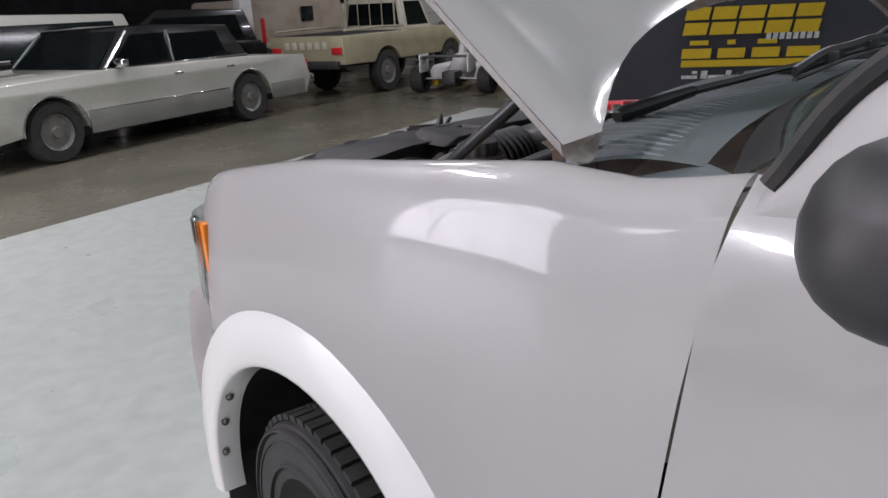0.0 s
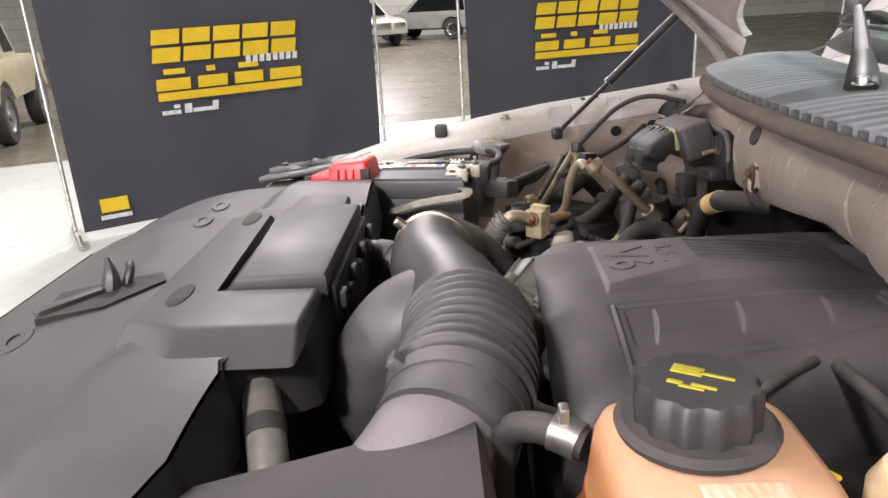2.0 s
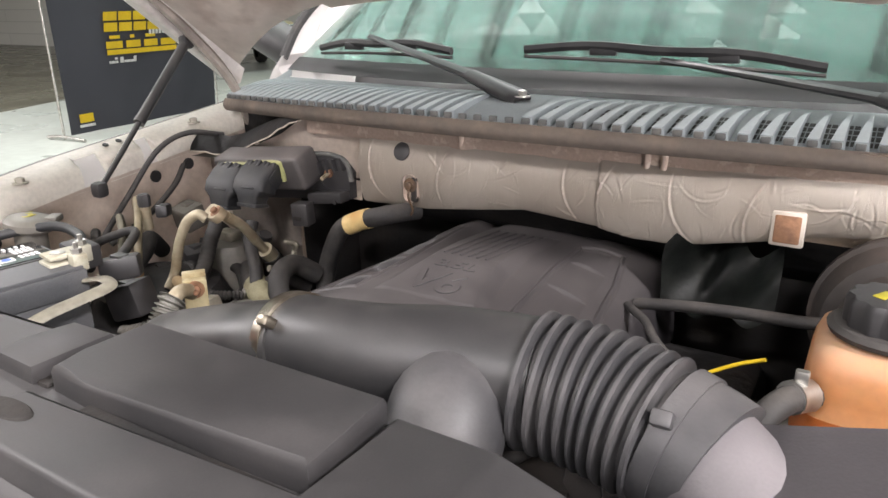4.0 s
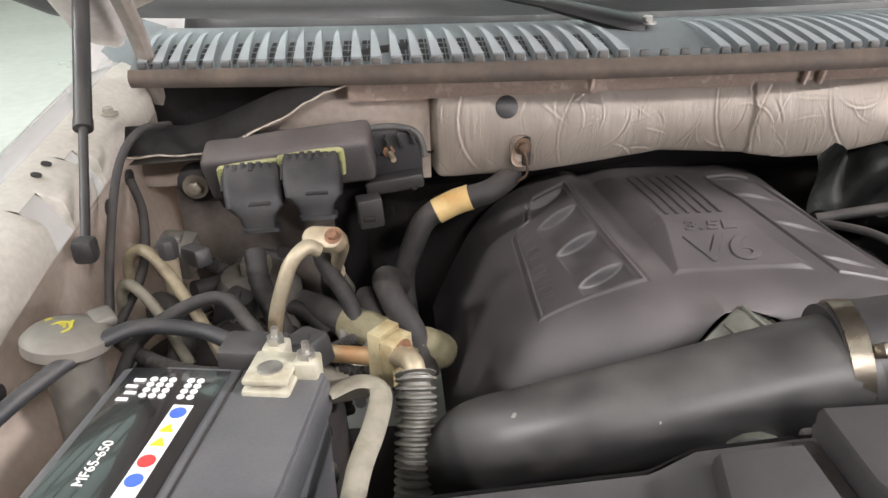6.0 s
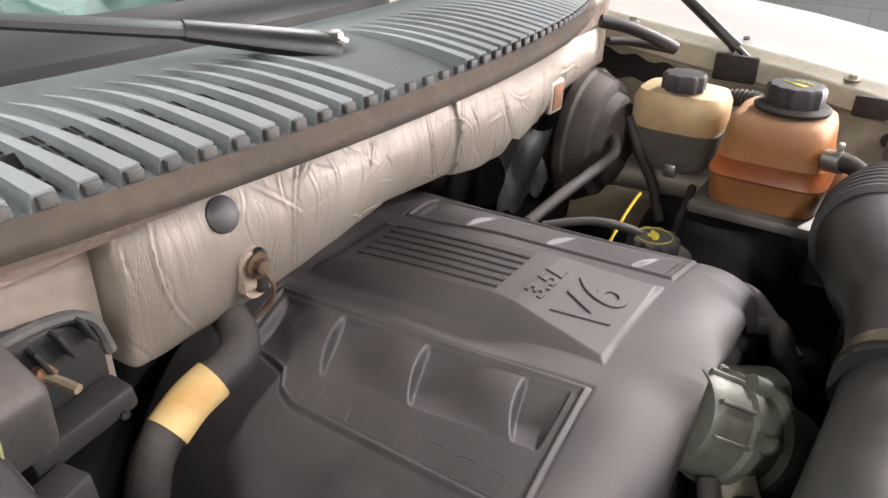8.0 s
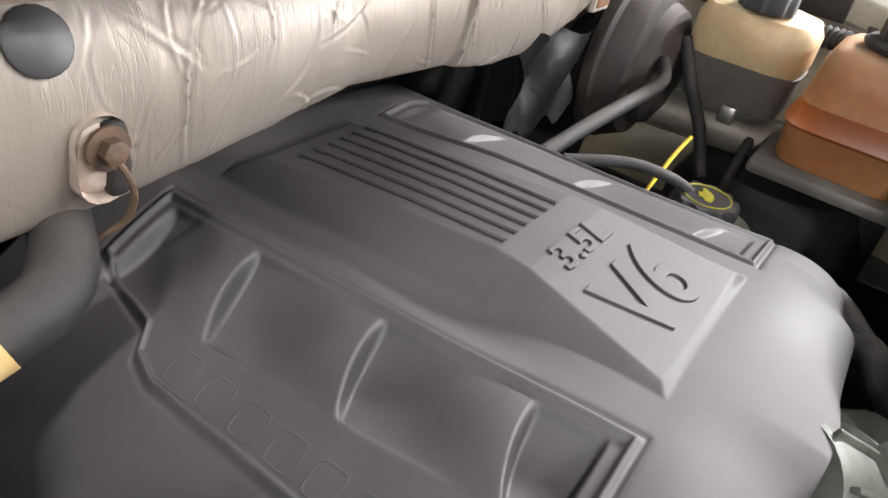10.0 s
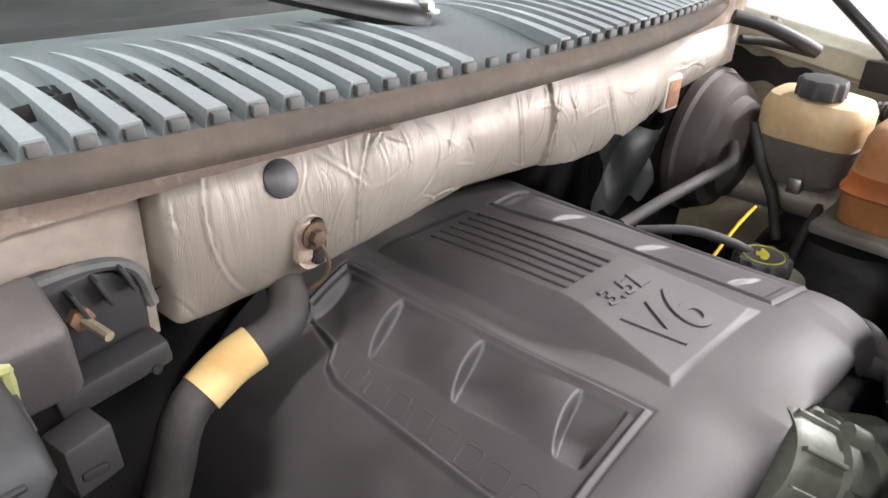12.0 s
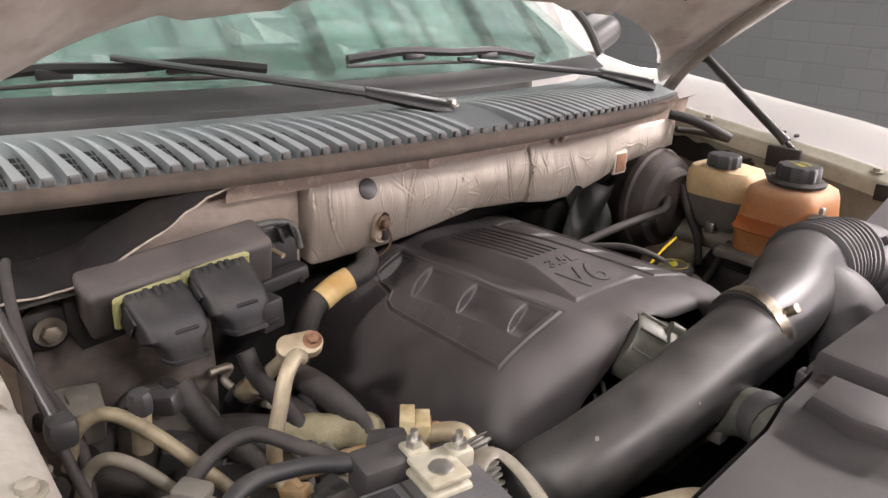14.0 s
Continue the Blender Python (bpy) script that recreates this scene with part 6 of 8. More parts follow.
def letters(body, at, size, turn, mat, parent, name, label, depth=0.002, lean=0.0, fit=None, bold=0.0):
    """Lettering lying at a place, or spread over a field (x0, x1, y0, y1) of the cover's pad and bent to it."""
    cu = bpy.data.curves.new(name, "FONT")
    cu.body, cu.size, cu.extrude, cu.align_x, cu.align_y, cu.shear = body, size, depth, "CENTER", "CENTER", lean
    cu.offset = bold
    if fit:
        cu.bevel_depth, cu.bevel_resolution = depth * 0.5, 1
    tmp = new("lettering_source", cu)
    me = bpy.data.meshes.new_from_object(tmp.evaluated_get(bpy.context.evaluated_depsgraph_get()))
    bpy.data.objects.remove(tmp)
    bm = B()
    bm.from_mesh(me)
    bpy.data.meshes.remove(me)
    if fit:
        lo = [min(v.co[i] for v in bm.verts) for i in (0, 1)]
        hi = [max(v.co[i] for v in bm.verts) for i in (0, 1)]
        for v in bm.verts:
            x = fit[0] + (fit[1] - fit[0]) * (v.co.x - lo[0]) / (hi[0] - lo[0])
            y = fit[2] + (fit[3] - fit[2]) * (hi[1] - v.co.y) / (hi[1] - lo[1])
            v.co = Vector((x, y, float(pad_top(y)) + v.co.z))
    else:
        bm.transform(pose(*at, *turn))
    return part(name, bm, mat, parent, label)


letters("3.5L", None, 0.036, None, COVERM, cover, "lettering", "raised moulded engine size lettering", 0.0012, 0.15, (0.038, -0.028, 0.188, 0.209), 0.0001)
letters("V6", None, 0.060, None, COVERM, cover, "lettering", "raised moulded engine type lettering", 0.0014, 0.1, (0.048, -0.034, 0.222, 0.278), 0.0002)

# plain moulded marks on the strip below the windows
for k in range(8):
    y = 0.062 + 0.0285 * k
    xm = 0.2115 + 0.0012 * k
    ring = [(xm + sx * 0.0085, y + sy * 0.0095) for sx, sy in ((-1, -0.6), (-0.7, -1), (0.7, -1), (1, -0.6), (1, 0.6), (0.7, 1), (-0.7, 1), (-1, 0.6), (-1, -0.6))]
    part("moulded_mark", tube(B(), [(x, yy, cz(x, yy) - 0.00062) for x, yy in ring], 0.0009, 6, 2), COVERM, cover, "plain raised moulded mark")


def screw_cap(parent, at, r, h, mat, name, label, n=40, lobes=10, depth=0.004):
    m = Matrix.Translation(at)
    return part(name, lathe(B(), [(r, 0), (r, h * 0.8), (r * 0.93, h * 0.97), (r * 0.80, h)], m, n, lobes, depth), mat, parent, label)


oil = screw_cap(engine, (-0.318, 0.214, 0.985), 0.036, 0.028, BLACK, "oil_filler_cap", "black oil filler cap with yellow print")
part("print_ring", tube(B(), [(-0.318 + 0.025 * math.cos(2 * math.pi * k / 24), 0.214 + 0.025 * math.sin(2 * math.pi * k / 24), 1.0132) for k in range(25)], 0.0009, 6, 1), INK, oil)
part("oil_can_mark", tube(B(), [(-0.305, 0.219, 1.0135), (-0.314, 0.216, 1.0135), (-0.322, 0.213, 1.0135), (-0.333, 0.206, 1.0135)], [0.003, 0.006, 0.006, 0.0015], 8, 3, flat=0.15), INK, oil)
part("oil_can_mark", rbox(B(), (-0.316, 0.209, 1.0136), (0.011, 0.008, 0.001), 0.0003, (0, 0, 25)), INK, oil)
part("filler_neck", lathe(B(), [(0.062, 0.88), (0.062, 0.952), (0.058, 0.962), (0.05, 0.968), (0.046, 0.978), (0.046, 0.987)], Matrix.Translation((-0.322, 0.222, 0)), 24), CASTM, engine, "grey filler neck")
part("dipstick", tube(B(), [(-0.325, 0.148, 0.975), (-0.35, 0.15, 0.993), (-0.378, 0.153, 1.012), (-0.40, 0.156, 1.024), (-0.412, 0.158, 1.03)], 0.0026, 8), YELLOW, engine, "yellow dipstick")
part("cam_cover", rbox(B(), (-0.31, 0.15, 0.87), (0.18, 0.42, 0.12), 0.03), VOID, engine, "oily rocker cover")

# ---- throttle body under the cover's front arch ----
thr = thing("throttle_body", (0.03, 0.42, 0.95), "grey cast throttle body with clamps under the intake", "throttle body")
THR = Matrix.Translation((0.012, 0.402, 1.0)) @ Vector((-0.62, 0.62, -0.48)).to_track_quat("Z", "Y").to_matrix().to_4x4()
part("housing", lathe(B(), [(0.02, -0.075), (0.046, -0.074), (0.049, -0.068), (0.049, -0.030), (0.054, -0.027), (0.054, -0.016), (0.048, -0.013), (0.047, 0.012), (0.055, 0.016), (0.055, 0.026), (0.045, 0.030), (0.042, 0.075)], THR, 36), CASTM, thr, "ribbed grey-green cast housing", sharp=30)
for k in range(5):
    a = radians(20 + 36 * k)
    part("housing_web", rbox(B(), (0.0495 * math.cos(a), 0.0495 * math.sin(a), -0.05), (0.007, 0.004, 0.042), 0.0012, (0, 0, math.degrees(a))), CASTM, thr, "cast web")
    thr.children[-1].data.transform(base_of(thr).inverted() @ THR @ base_of(thr))
for k in range(4):
    a = radians(-20 + 58 * k)
    part("flange_lug", lathe(B(), [(0.009, -0.028), (0.009, -0.008), (0.005, -0.006), (0.005, -0.002), (0.001, -0.002)], THR @ Matrix.Translation((0.055 * math.cos(a), 0.055 * math.sin(a), 0)), 12), CASTM, thr, "bolted flange lug")
part("motor", lathe(B(), [(0.012, -0.042), (0.026, -0.04), (0.028, -0.034), (0.028, 0.03), (0.022, 0.036)], pose(-0.062, 0.40, 0.995, 70, 0, 62), 20), CASTM, thr, "small round motor")
part("connector", rbox(B(), (0.062, 0.428, 0.968), (0.046, 0.034, 0.03), 0.005, (10, 25, 30)), LEADC, thr, "pale dusty connector")
part("connector_clip", rbox(B(), (0.078, 0.436, 0.972), (0.03, 0.02, 0.02), 0.004, (10, 25, 30)), BLACK, thr)
part("lever", rbox(B(), (0.098, 0.425, 0.965), (0.05, 0.010, 0.03), 0.003, (20, 0, 40)), STEEL, thr)
part("hose", tube(B(), [(0.075, 0.40, 0.99), (0.105, 0.41, 0.97), (0.125, 0.40, 0.93), (0.12, 0.37, 0.88)], 0.010), RUBBER, thr)
for k in range(3):
    part("cable", tube(B(), [(0.10 + 0.014 * k, 0.365, 0.985 - 0.015 * k), (0.118 + 0.014 * k, 0.39, 0.965 - 0.012 * k), (0.12 + 0.016 * k, 0.40, 0.90)], 0.0035, 8), RUBBER, thr, "thin throttle cable")

# ---- intake pipe ----
pipe = thing("air_intake_pipe", (0.0, 0.5, 1.05), "shiny black plastic air intake pipe with ribbed bellows", "intake pipe")
part("long_pipe", tube(B(), [(0.338, 0.40, 0.85), (0.342, 0.425, 0.92), (0.327, 0.456, 0.976), (0.285, 0.484, 1.011), (0.18, 0.508, 1.053), (0.08, 0.519, 1.085), (0.01, 0.524, 1.103)], [0.048, 0.049, 0.05, 0.05, 0.05, 0.051, 0.052], 28, 8), PIPEM, pipe)
cl = part("clamp_band", tube(B(), [(0.026, 0.517, 1.1025), (0.019, 0.5185, 1.104), (0.012, 0.520, 1.1052)], 0.0558, 30, 2), CLAMPM, pipe, "tan hose clamp band")
part("clamp_screw", rbox(B(), (0.018, 0.557, 1.142), (0.015, 0.03, 0.012), 0.003, (40, 0, 0)), CLAMPM, cl)
part("elbow", tube(B(), [(0.034, 0.5155, 1.101), (-0.02, 0.52, 1.108), (-0.09, 0.512, 1.112), (-0.16, 0.49, 1.112), (-0.22, 0.476, 1.11), (-0.25, 0.472, 1.109)], [0.0535, 0.0535, 0.054, 0.058, 0.060, 0.061], 28, 8), GLOSSP, pipe)
part("lower_branch", tube(B(), [(-0.17, 0.488, 1.10), (-0.185, 0.54, 1.085), (-0.19, 0.58, 1.03), (-0.19, 0.585, 0.96), (-0.17, 0.55, 0.88)], [0.055, 0.058, 0.058, 0.056, 0.05], 24, 8), ELBOWM, pipe)
part("bellows", tube(B(), [(-0.24, 0.473, 1.109), (-0.31, 0.472, 1.104), (-0.375, 0.482, 1.096)], 0.063, 32, 6, ribs=(0.012, 0.0145)), ELBOWM, pipe, "ribbed black bellows")
cl = part("clamp_band", tube(B(), [(-0.374, 0.482, 1.096), (-0.383, 0.484, 1.094), (-0.392, 0.486, 1.092)], 0.0655, 30, 2), ELBOWM, pipe, "dark hose clamp band")
part("clamp_screw", rbox(B(), (-0.380, 0.528, 1.137), (0.018, 0.03, 0.014), 0.003, (40, 0, 0)), ELBOWM, cl)
part("cuff", tube(B(), [(-0.39, 0.486, 1.092), (-0.405, 0.49, 1.089), (-0.42, 0.495, 1.085)], 0.0635, 30, 2), ELBOWM, pipe)
part("inlet_neck", tube(B(), [(-0.40, 0.49, 1.09), (-0.44, 0.515, 1.07), (-0.49, 0.56, 1.03)], [0.058, 0.058, 0.06], 28, 6), BOXM, pipe)
AXIS = [(0.327, 0.456, 0.976), (0.285, 0.484, 1.011), (0.18, 0.508, 1.053), (0.08, 0.519, 1.085)]
random.seed(4)
for x, turn, r in ((0.28, 24, 0.0042), (0.256, 12, 0.0036), (0.302, 30, 0.0016), (0.24, -16, 0.0014), (0.20, 38, 0.0018), (0.15, 26, 0.0014), (0.17, 62, 0.002), (0.115, 55, 0.0016), (0.25, 52, 0.002)):
    c = Vector((x, *(float(np.interp(-x, [-a[0] for a in AXIS], [a[i] for a in AXIS])) for i in (1, 2))))
    run = (Vector(AXIS[2]) - Vector(AXIS[1])).normalized()
    up = Vector((0, 0, 1)) - run * run.z
    out = Matrix.Rotation(radians(turn), 3, run) @ up.normalized()
    m = Matrix.Translation(c + out * 0.0498) @ out.to_track_quat("Z", "Y").to_matrix().to_4x4() @ Matrix.Diagonal((1, random.uniform(1.1, 1.6), 1, 1))
    part("paint_speck", lathe(B(), [(r, -0.001), (r * 0.9, 0.0003), (r * 0.5, 0.0007), (r * 0.1, 0.0008)], m, 12, 5, r * 0.12), SPECK, pipe)

# ---- air filter box ----
box = thing("air_filter_box", (-0.56, 0.6, 0.95), "black ribbed air filter box beside the fender", "air filter box")


def lid_pt(u, v):
    """u along from the intake side to the fender, v from the back to the front."""
    rows = [((-0.40, 0.455, 1.0), (-0.452, 0.70, 0.99)), ((-0.425, 0.455, 1.118), (-0.478, 0.708, 1.088)), ((-0.60, 0.448, 1.164), (-0.532, 0.728, 1.093)), ((-0.637, 0.448, 1.160), (-0.556, 0.739, 1.082)), ((-0.668, 0.45, 1.138), (-0.59, 0.746, 1.058)), ((-0.742, 0.455, 0.98), (-0.70, 0.755, 0.95))]
    stops = (0, 0.14, 0.48, 0.56, 0.66, 1)
    k = max(i for i in range(5) if stops[i] <= u)
    f = (u - stops[k]) / (stops[k + 1] - stops[k])
    p = Vector(rows[k][0]).lerp(Vector(rows[k][1]), v).lerp(Vector(rows[k + 1][0]).lerp(Vector(rows[k + 1][1]), v), f)
    p.z -= 0.05 * max(0, (v - 0.93) / 0.07) ** 2 + 0.06 * max(0, (0.05 - v) / 0.05) ** 2
    return p


lid = part("lid", sheet(B(), lid_pt, 50, 40, 0.004), BOXM, box, sharp=35)
for k in range(5):
    v = 0.16 + 0.165 * k
    bm = B()
    rings = []
    for u in (0.60, 0.64, 0.72, 0.86, 0.99):
        n = Vector((-0.75, 0, 0.55)) * (0.011 if u > 0.62 else 0.001)
        a, b = lid_pt(u, v - 0.036), lid_pt(u, v + 0.036)
        c, d = lid_pt(u, v - 0.026) + n, lid_pt(u, v + 0.026) + n
        rings.append([bm.verts.new(p) for p in (a, c, d, b)])
    rings_to_faces(bm, rings)
    bmesh.ops.bevel(bm, geom=list(bm.edges), offset=0.002, segments=2, affect="EDGES", profile=0.5)
    part("lid_rib", bm, BOXM, lid, "flat-topped stiffening rib")
part("lower_case", rbox(B(), (-0.585, 0.60, 0.92), (0.24, 0.27, 0.26), 0.02), BLACK, box)
part("catch", rbox(B(), (-0.43, 0.62, 1.04), (0.02, 0.03, 0.05), 0.004), STEEL, box)

# ---- coolant and brake fluid reservoirs ----
cool = thing("coolant_reservoir", (-0.54, 0.32, 0.95), "aged amber plastic coolant tank with black screw cap", "coolant tank")


def tank(levels, cx, cy, n=32, pw=4.0):
    """A moulded tank from (z, half width, half length) levels with squarish rounded rings."""
    bm = B()
    rings = []
    for z, a, b in levels:
        ring = []
        for j in range(n):
            t = 2 * math.pi * j / n
            c, s = math.cos(t), math.sin(t)
            ring.append(bm.verts.new((cx + a * math.copysign(abs(c) ** (2 / pw), c), cy + b * math.copysign(abs(s) ** (2 / pw), s), z)))
        rings.append(ring)
    rings_to_faces(bm, rings)
    return bm


ct = part("tank", tank([(1.02, 0.07068, 0.0744), (1.025, 0.0744, 0.07812), (1.06, 0.07812, 0.07998), (1.068, 0.08184, 0.0837), (1.076, 0.07905, 0.07812), (1.115, 0.07719, 0.07254), (1.138, 0.07533, 0.06975), (1.15, 0.07068, 0.0651), (1.157, 0.05952, 0.0558), (1.16, 0.0186, 0.0186)], -0.54, 0.314, 40, 5.0), ORANGE, cool)
part("coolant_level", tank([(1.062, 0.07868, 0.08054), (1.068, 0.0824, 0.08426), (1.076, 0.07961, 0.07868), (1.094, 0.07868, 0.07607), (1.0945, 0.0651, 0.0651)], -0.54, 0.314, 40, 5.0), FILLED, ct, "darker wall where coolant stands inside")
part("tank_shoulder", tank([(1.0, 0.045, 0.05), (1.045, 0.05, 0.056), (1.066, 0.046, 0.052), (1.078, 0.034, 0.04), (1.08, 0.012, 0.015)], -0.618, 0.358), ORANGE, ct, "lower shoulder of the tank")
part("neck_flange", lathe(B(), [(0.03, 1.155), (0.051, 1.162), (0.053, 1.167), (0.048, 1.171), (0.03, 1.171)], Matrix.Translation((-0.527, 0.322, 0)), 30), RUBBER, ct, "black neck seal")
cap = screw_cap(cool, (-0.527, 0.322, 1.169), 0.0405, 0.030, BLACK, "screw_cap", "ribbed black pressure cap with yellow print", 48, 12, 0.003)
for dx, dy, sx, sy in ((-0.012, 0.008, 0.016, 0.003), (-0.012, 0.0, 0.016, 0.003), (0.01, 0.004, 0.02, 0.011), (0.0, -0.012, 0.022, 0.003), (-0.004, 0.016, 0.01, 0.004)):
    part("cap_print", rbox(B(), (-0.527 + dx, 0.322 + dy, 1.1996), (sx, sy, 0.001), 0.0003, (0, 0, 60)), INK, cap)
part("tank_label", rbox(B(), (-0.592, 0.31, 1.1568), (0.024, 0.052, 0.002), 0.0006, (0, -5, 0)), LABELM, ct, "worn pale paper label")
for k in range(7):
    part("label_bar", rbox(B(), (-0.592, 0.289 + 0.007 * k, 1.158), (0.020, 0.0022, 0.0012), 0, (0, -5, 8)), CREAM, ct)
hb = part("overflow_hose", tube(B(), [(-0.475, 0.385, 1.115), (-0.455, 0.42, 1.12), (-0.44, 0.445, 1.10), (-0.44, 0.45, 1.03), (-0.44, 0.45, 0.94)], 0.0125, 12), RUBBER, cool, "black overflow hose")
part("hose_clamp", tube(B(), [(-0.472, 0.388, 1.116), (-0.466, 0.397, 1.118), (-0.46, 0.408, 1.12)], 0.0155, 14, 2), STEEL, hb, "spring hose clamp")
part("clamp_ear", rbox(B(), (-0.466, 0.4, 1.138), (0.012, 0.008, 0.014), 0.002), STEEL, hb)
part("mount_tray", rbox(B(), (-0.54, 0.315, 1.012), (0.19, 0.19, 0.018), 0.006), GREYP, cool)
part("tray_leg", rbox(B(), (-0.60, 0.33, 0.93), (0.04, 0.12, 0.16), 0.005), BLACK, cool)
part("side_hose", tube(B(), [(-0.66, 0.30, 1.10), (-0.70, 0.24, 1.12), (-0.71, 0.17, 1.10), (-0.69, 0.14, 1.03)], 0.014, 12, ribs=(0.003, 0.008)), RUBBER, cool, "ribbed cable sleeve")

brake = thing("brake_fluid_reservoir", (-0.585, 0.15, 1.0), "cream plastic brake fluid tank with black cap", "brake fluid tank")
bt = part("tank", tank([(1.085, 0.05278, 0.06825), (1.1, 0.05642, 0.0728), (1.135, 0.05642, 0.0728), (1.15, 0.05096, 0.06552), (1.157, 0.0273, 0.04095)], -0.588, 0.152), CREAM, brake)
part("lower_half", tank([(1.02, 0.0364, 0.05005), (1.035, 0.05005, 0.0637), (1.083, 0.0546, 0.07007), (1.09, 0.05642, 0.0728)], -0.588, 0.152), GREYP, brake, "grey lower half")
screw_cap(brake, (-0.562, 0.155, 1.156), 0.034, 0.026, BLACK, "screw_cap", "black fluid cap", 40, 10, 0.003)
part("level_clip", rbox(B(), (-0.53, 0.165, 1.03), (0.01, 0.02, 0.024), 0.003), STEEL, brake)
part("master_cylinder", tube(B(), [(-0.585, 0.04, 0.99), (-0.585, 0.14, 0.995), (-0.585, 0.24, 1.0)], 0.03, 16), ALU, brake, "dull cast master cylinder")
booster = thing("brake_booster", (-0.55, 0.0, 1.03), "dusty brown-black round brake booster on the firewall", "brake booster")
part("drum", lathe(B(), [(0.045, 0.10), (0.075, 0.085), (0.082, 0.07), (0.098, 0.064), (0.110, 0.04), (0.110, 0.0), (0.10, -0.03)], Matrix.Translation((-0.555, -0.02, 1.05)) @ pose(0, 0, 0, -90, 0, 0), 36), BOOSTM, booster)
part("rim_band", lathe(B(), [(0.110, 0.01), (0.116, 0.015), (0.116, 0.03), (0.110, 0.035)], Matrix.Translation((-0.555, -0.02, 1.05)) @ pose(0, 0, 0, -90, 0, 0), 36), BOOSTM, booster)
part("vacuum_hose", tube(B(), [(-0.50, 0.075, 1.075), (-0.46, 0.092, 1.063), (-0.38, 0.088, 1.056), (-0.30, 0.078, 1.046), (-0.22, 0.066, 1.03)], 0.0085), RUBBER, booster)

# ---- battery ----
bat = thing("car_battery", (0.583, 0.609, 0.887), "dark grey car battery with printed label and red terminal cover", "battery", turn=-9.5)
part("case", rbox(B(), (0, 0, 0.085), (0.185, 0.298, 0.17), 0.006), BATM, bat, local=True)
lidb = part("lid", rbox(B(), (0, 0, 0.187), (0.192, 0.304, 0.038), 0.005), BATM, bat, "dark grey battery lid", local=True)
part("lid_step", rbox(B(), (-0.02, 0, 0.2075), (0.145, 0.296, 0.007), 0.002), BATM, lidb, local=True)
part("lid_groove", rbox(B(), (-0.018, 0, 0.2115), (0.002, 0.29, 0.001), 0), VOID, lidb, local=True)
lab = part("label", rbox(B(), (0.036, 0.0, 0.2118), (0.09, 0.285, 0.0012), 0.0004), BLACKV, lidb, "black printed battery label", local=True)
for k in range(5):
    for j in range(4):
        part("label_dot", lathe(B(), [(0.0033, 0), (0.0033, 0.0006)], pose(0.054 - 0.0085 * k - (0.008 if k > 2 else 0), -0.126 + 0.0075 * j, 0.2124), 10), WHITEP, lab, local=True)
for k in range(4):
    part("label_bar", rbox(B(), (0.066 + 0.003 * (k % 2), -0.124 + 0.009 * k, 0.2126), (0.010, 0.004, 0.0008), 0), WHITEP, lab, "plain bar in place of small print", local=True)
part("warning_strip", rbox(B(), (0.013, -0.04, 0.2127), (0.017, 0.105, 0.0008), 0), WHITEP, lab, "white warning strip", local=True)
for k, (mat, dy) in enumerate(((BLUEP, -0.042), (YELLOW, -0.022), (YELLOW, -0.006), (RED, 0.014), (BLUEP, 0.034))):
    bm = lathe(B(), [(0.0068, 0), (0.0068, 0.0006)], pose(0.013, dy - 0.04, 0.2132, 0, 0, 30), 3 if mat is YELLOW else 14)
    part("warning_sign", bm, mat, lab, local=True)
lt = letters("MF65-650", (0, 0, 0), 0.012, (0, 0, -90), WHITEP, None, "model_lettering", "white printed model lettering", 0.0004)
lt.parent = lab
lt.matrix_basis = pose(0.052, -0.022, 0.2127)
for k in range(7):
    part("brand_bar", rbox(B(), (0.05, 0.052 + 0.0125 * k, 0.2127), (0.018, 0.009, 0.0008), 0, (0, 0, 12)), WHITEP, lab, "plain bar in place of a brand name", local=True)
for k in range(3):
    part("brand_bar", rbox(B(), (0.016, 0.07 + 0.02 * k, 0.2127), (0.007, 0.016, 0.0008), 0), RUST, lab, "plain bar in place of a brand name", local=True)
LEAD = surf("pale_lead_clamp", (0.47, 0.45, 0.36), (0.36, 0.33, 0.24), rough=0.5, metal=0.3, scale=60, bump=0.2)
tc = part("terminal_clamp", rbox(B(), (-0.05, -0.135, 0.2115), (0.042, 0.05, 0.008), 0.003), LEAD, bat, "pale lead terminal clamp", local=True)
part("clamp_top", rbox(B(), (-0.05, -0.135, 0.2225), (0.040, 0.046, 0.006), 0.0025), LEAD, tc, local=True)
part("post_disc", lathe(B(), [(0.011, 0.214), (0.011, 0.2265), (0.009, 0.2275)], pose(-0.05, -0.131, 0), 20), STEEL, tc, local=True)
for dx, dy in ((-0.078, -0.147), (-0.044, -0.168)):
    part("stud_block", rbox(B(), (dx, dy, 0.214), (0.022, 0.022, 0.026), 0.003), LEAD, tc, local=True)
    part("stud", tube(B(), [(dx, dy, 0.224), (dx, dy, 0.234), (dx, dy, 0.243)], 0.0035, 8), STEEL, tc, local=True)
    part("stud_nut", lathe(B(), [(0.008, 0.227), (0.008, 0.234)], pose(dx, dy, 0), 6), STEEL, tc, local=True)
part("battery_sensor", rbox(B(), (-0.02, -0.175, 0.205), (0.06, 0.04, 0.036), 0.005), BLACK, bat, "black sensor block on the terminal", local=True)
rc = part("terminal_cover", rbox(B(), (-0.066, 0.082, 0.218), (0.10, 0.095, 0.056), 0.008, (-6, 4, 0), seg=3, taper=0.16), RED, bat, "red plastic terminal cover", local=True)
part("cover_tongue", rbox(B(), (-0.045, 0.12, 0.212), (0.13, 0.09, 0.022), 0.007, (-8, 6, 0)), RED, rc, local=True)
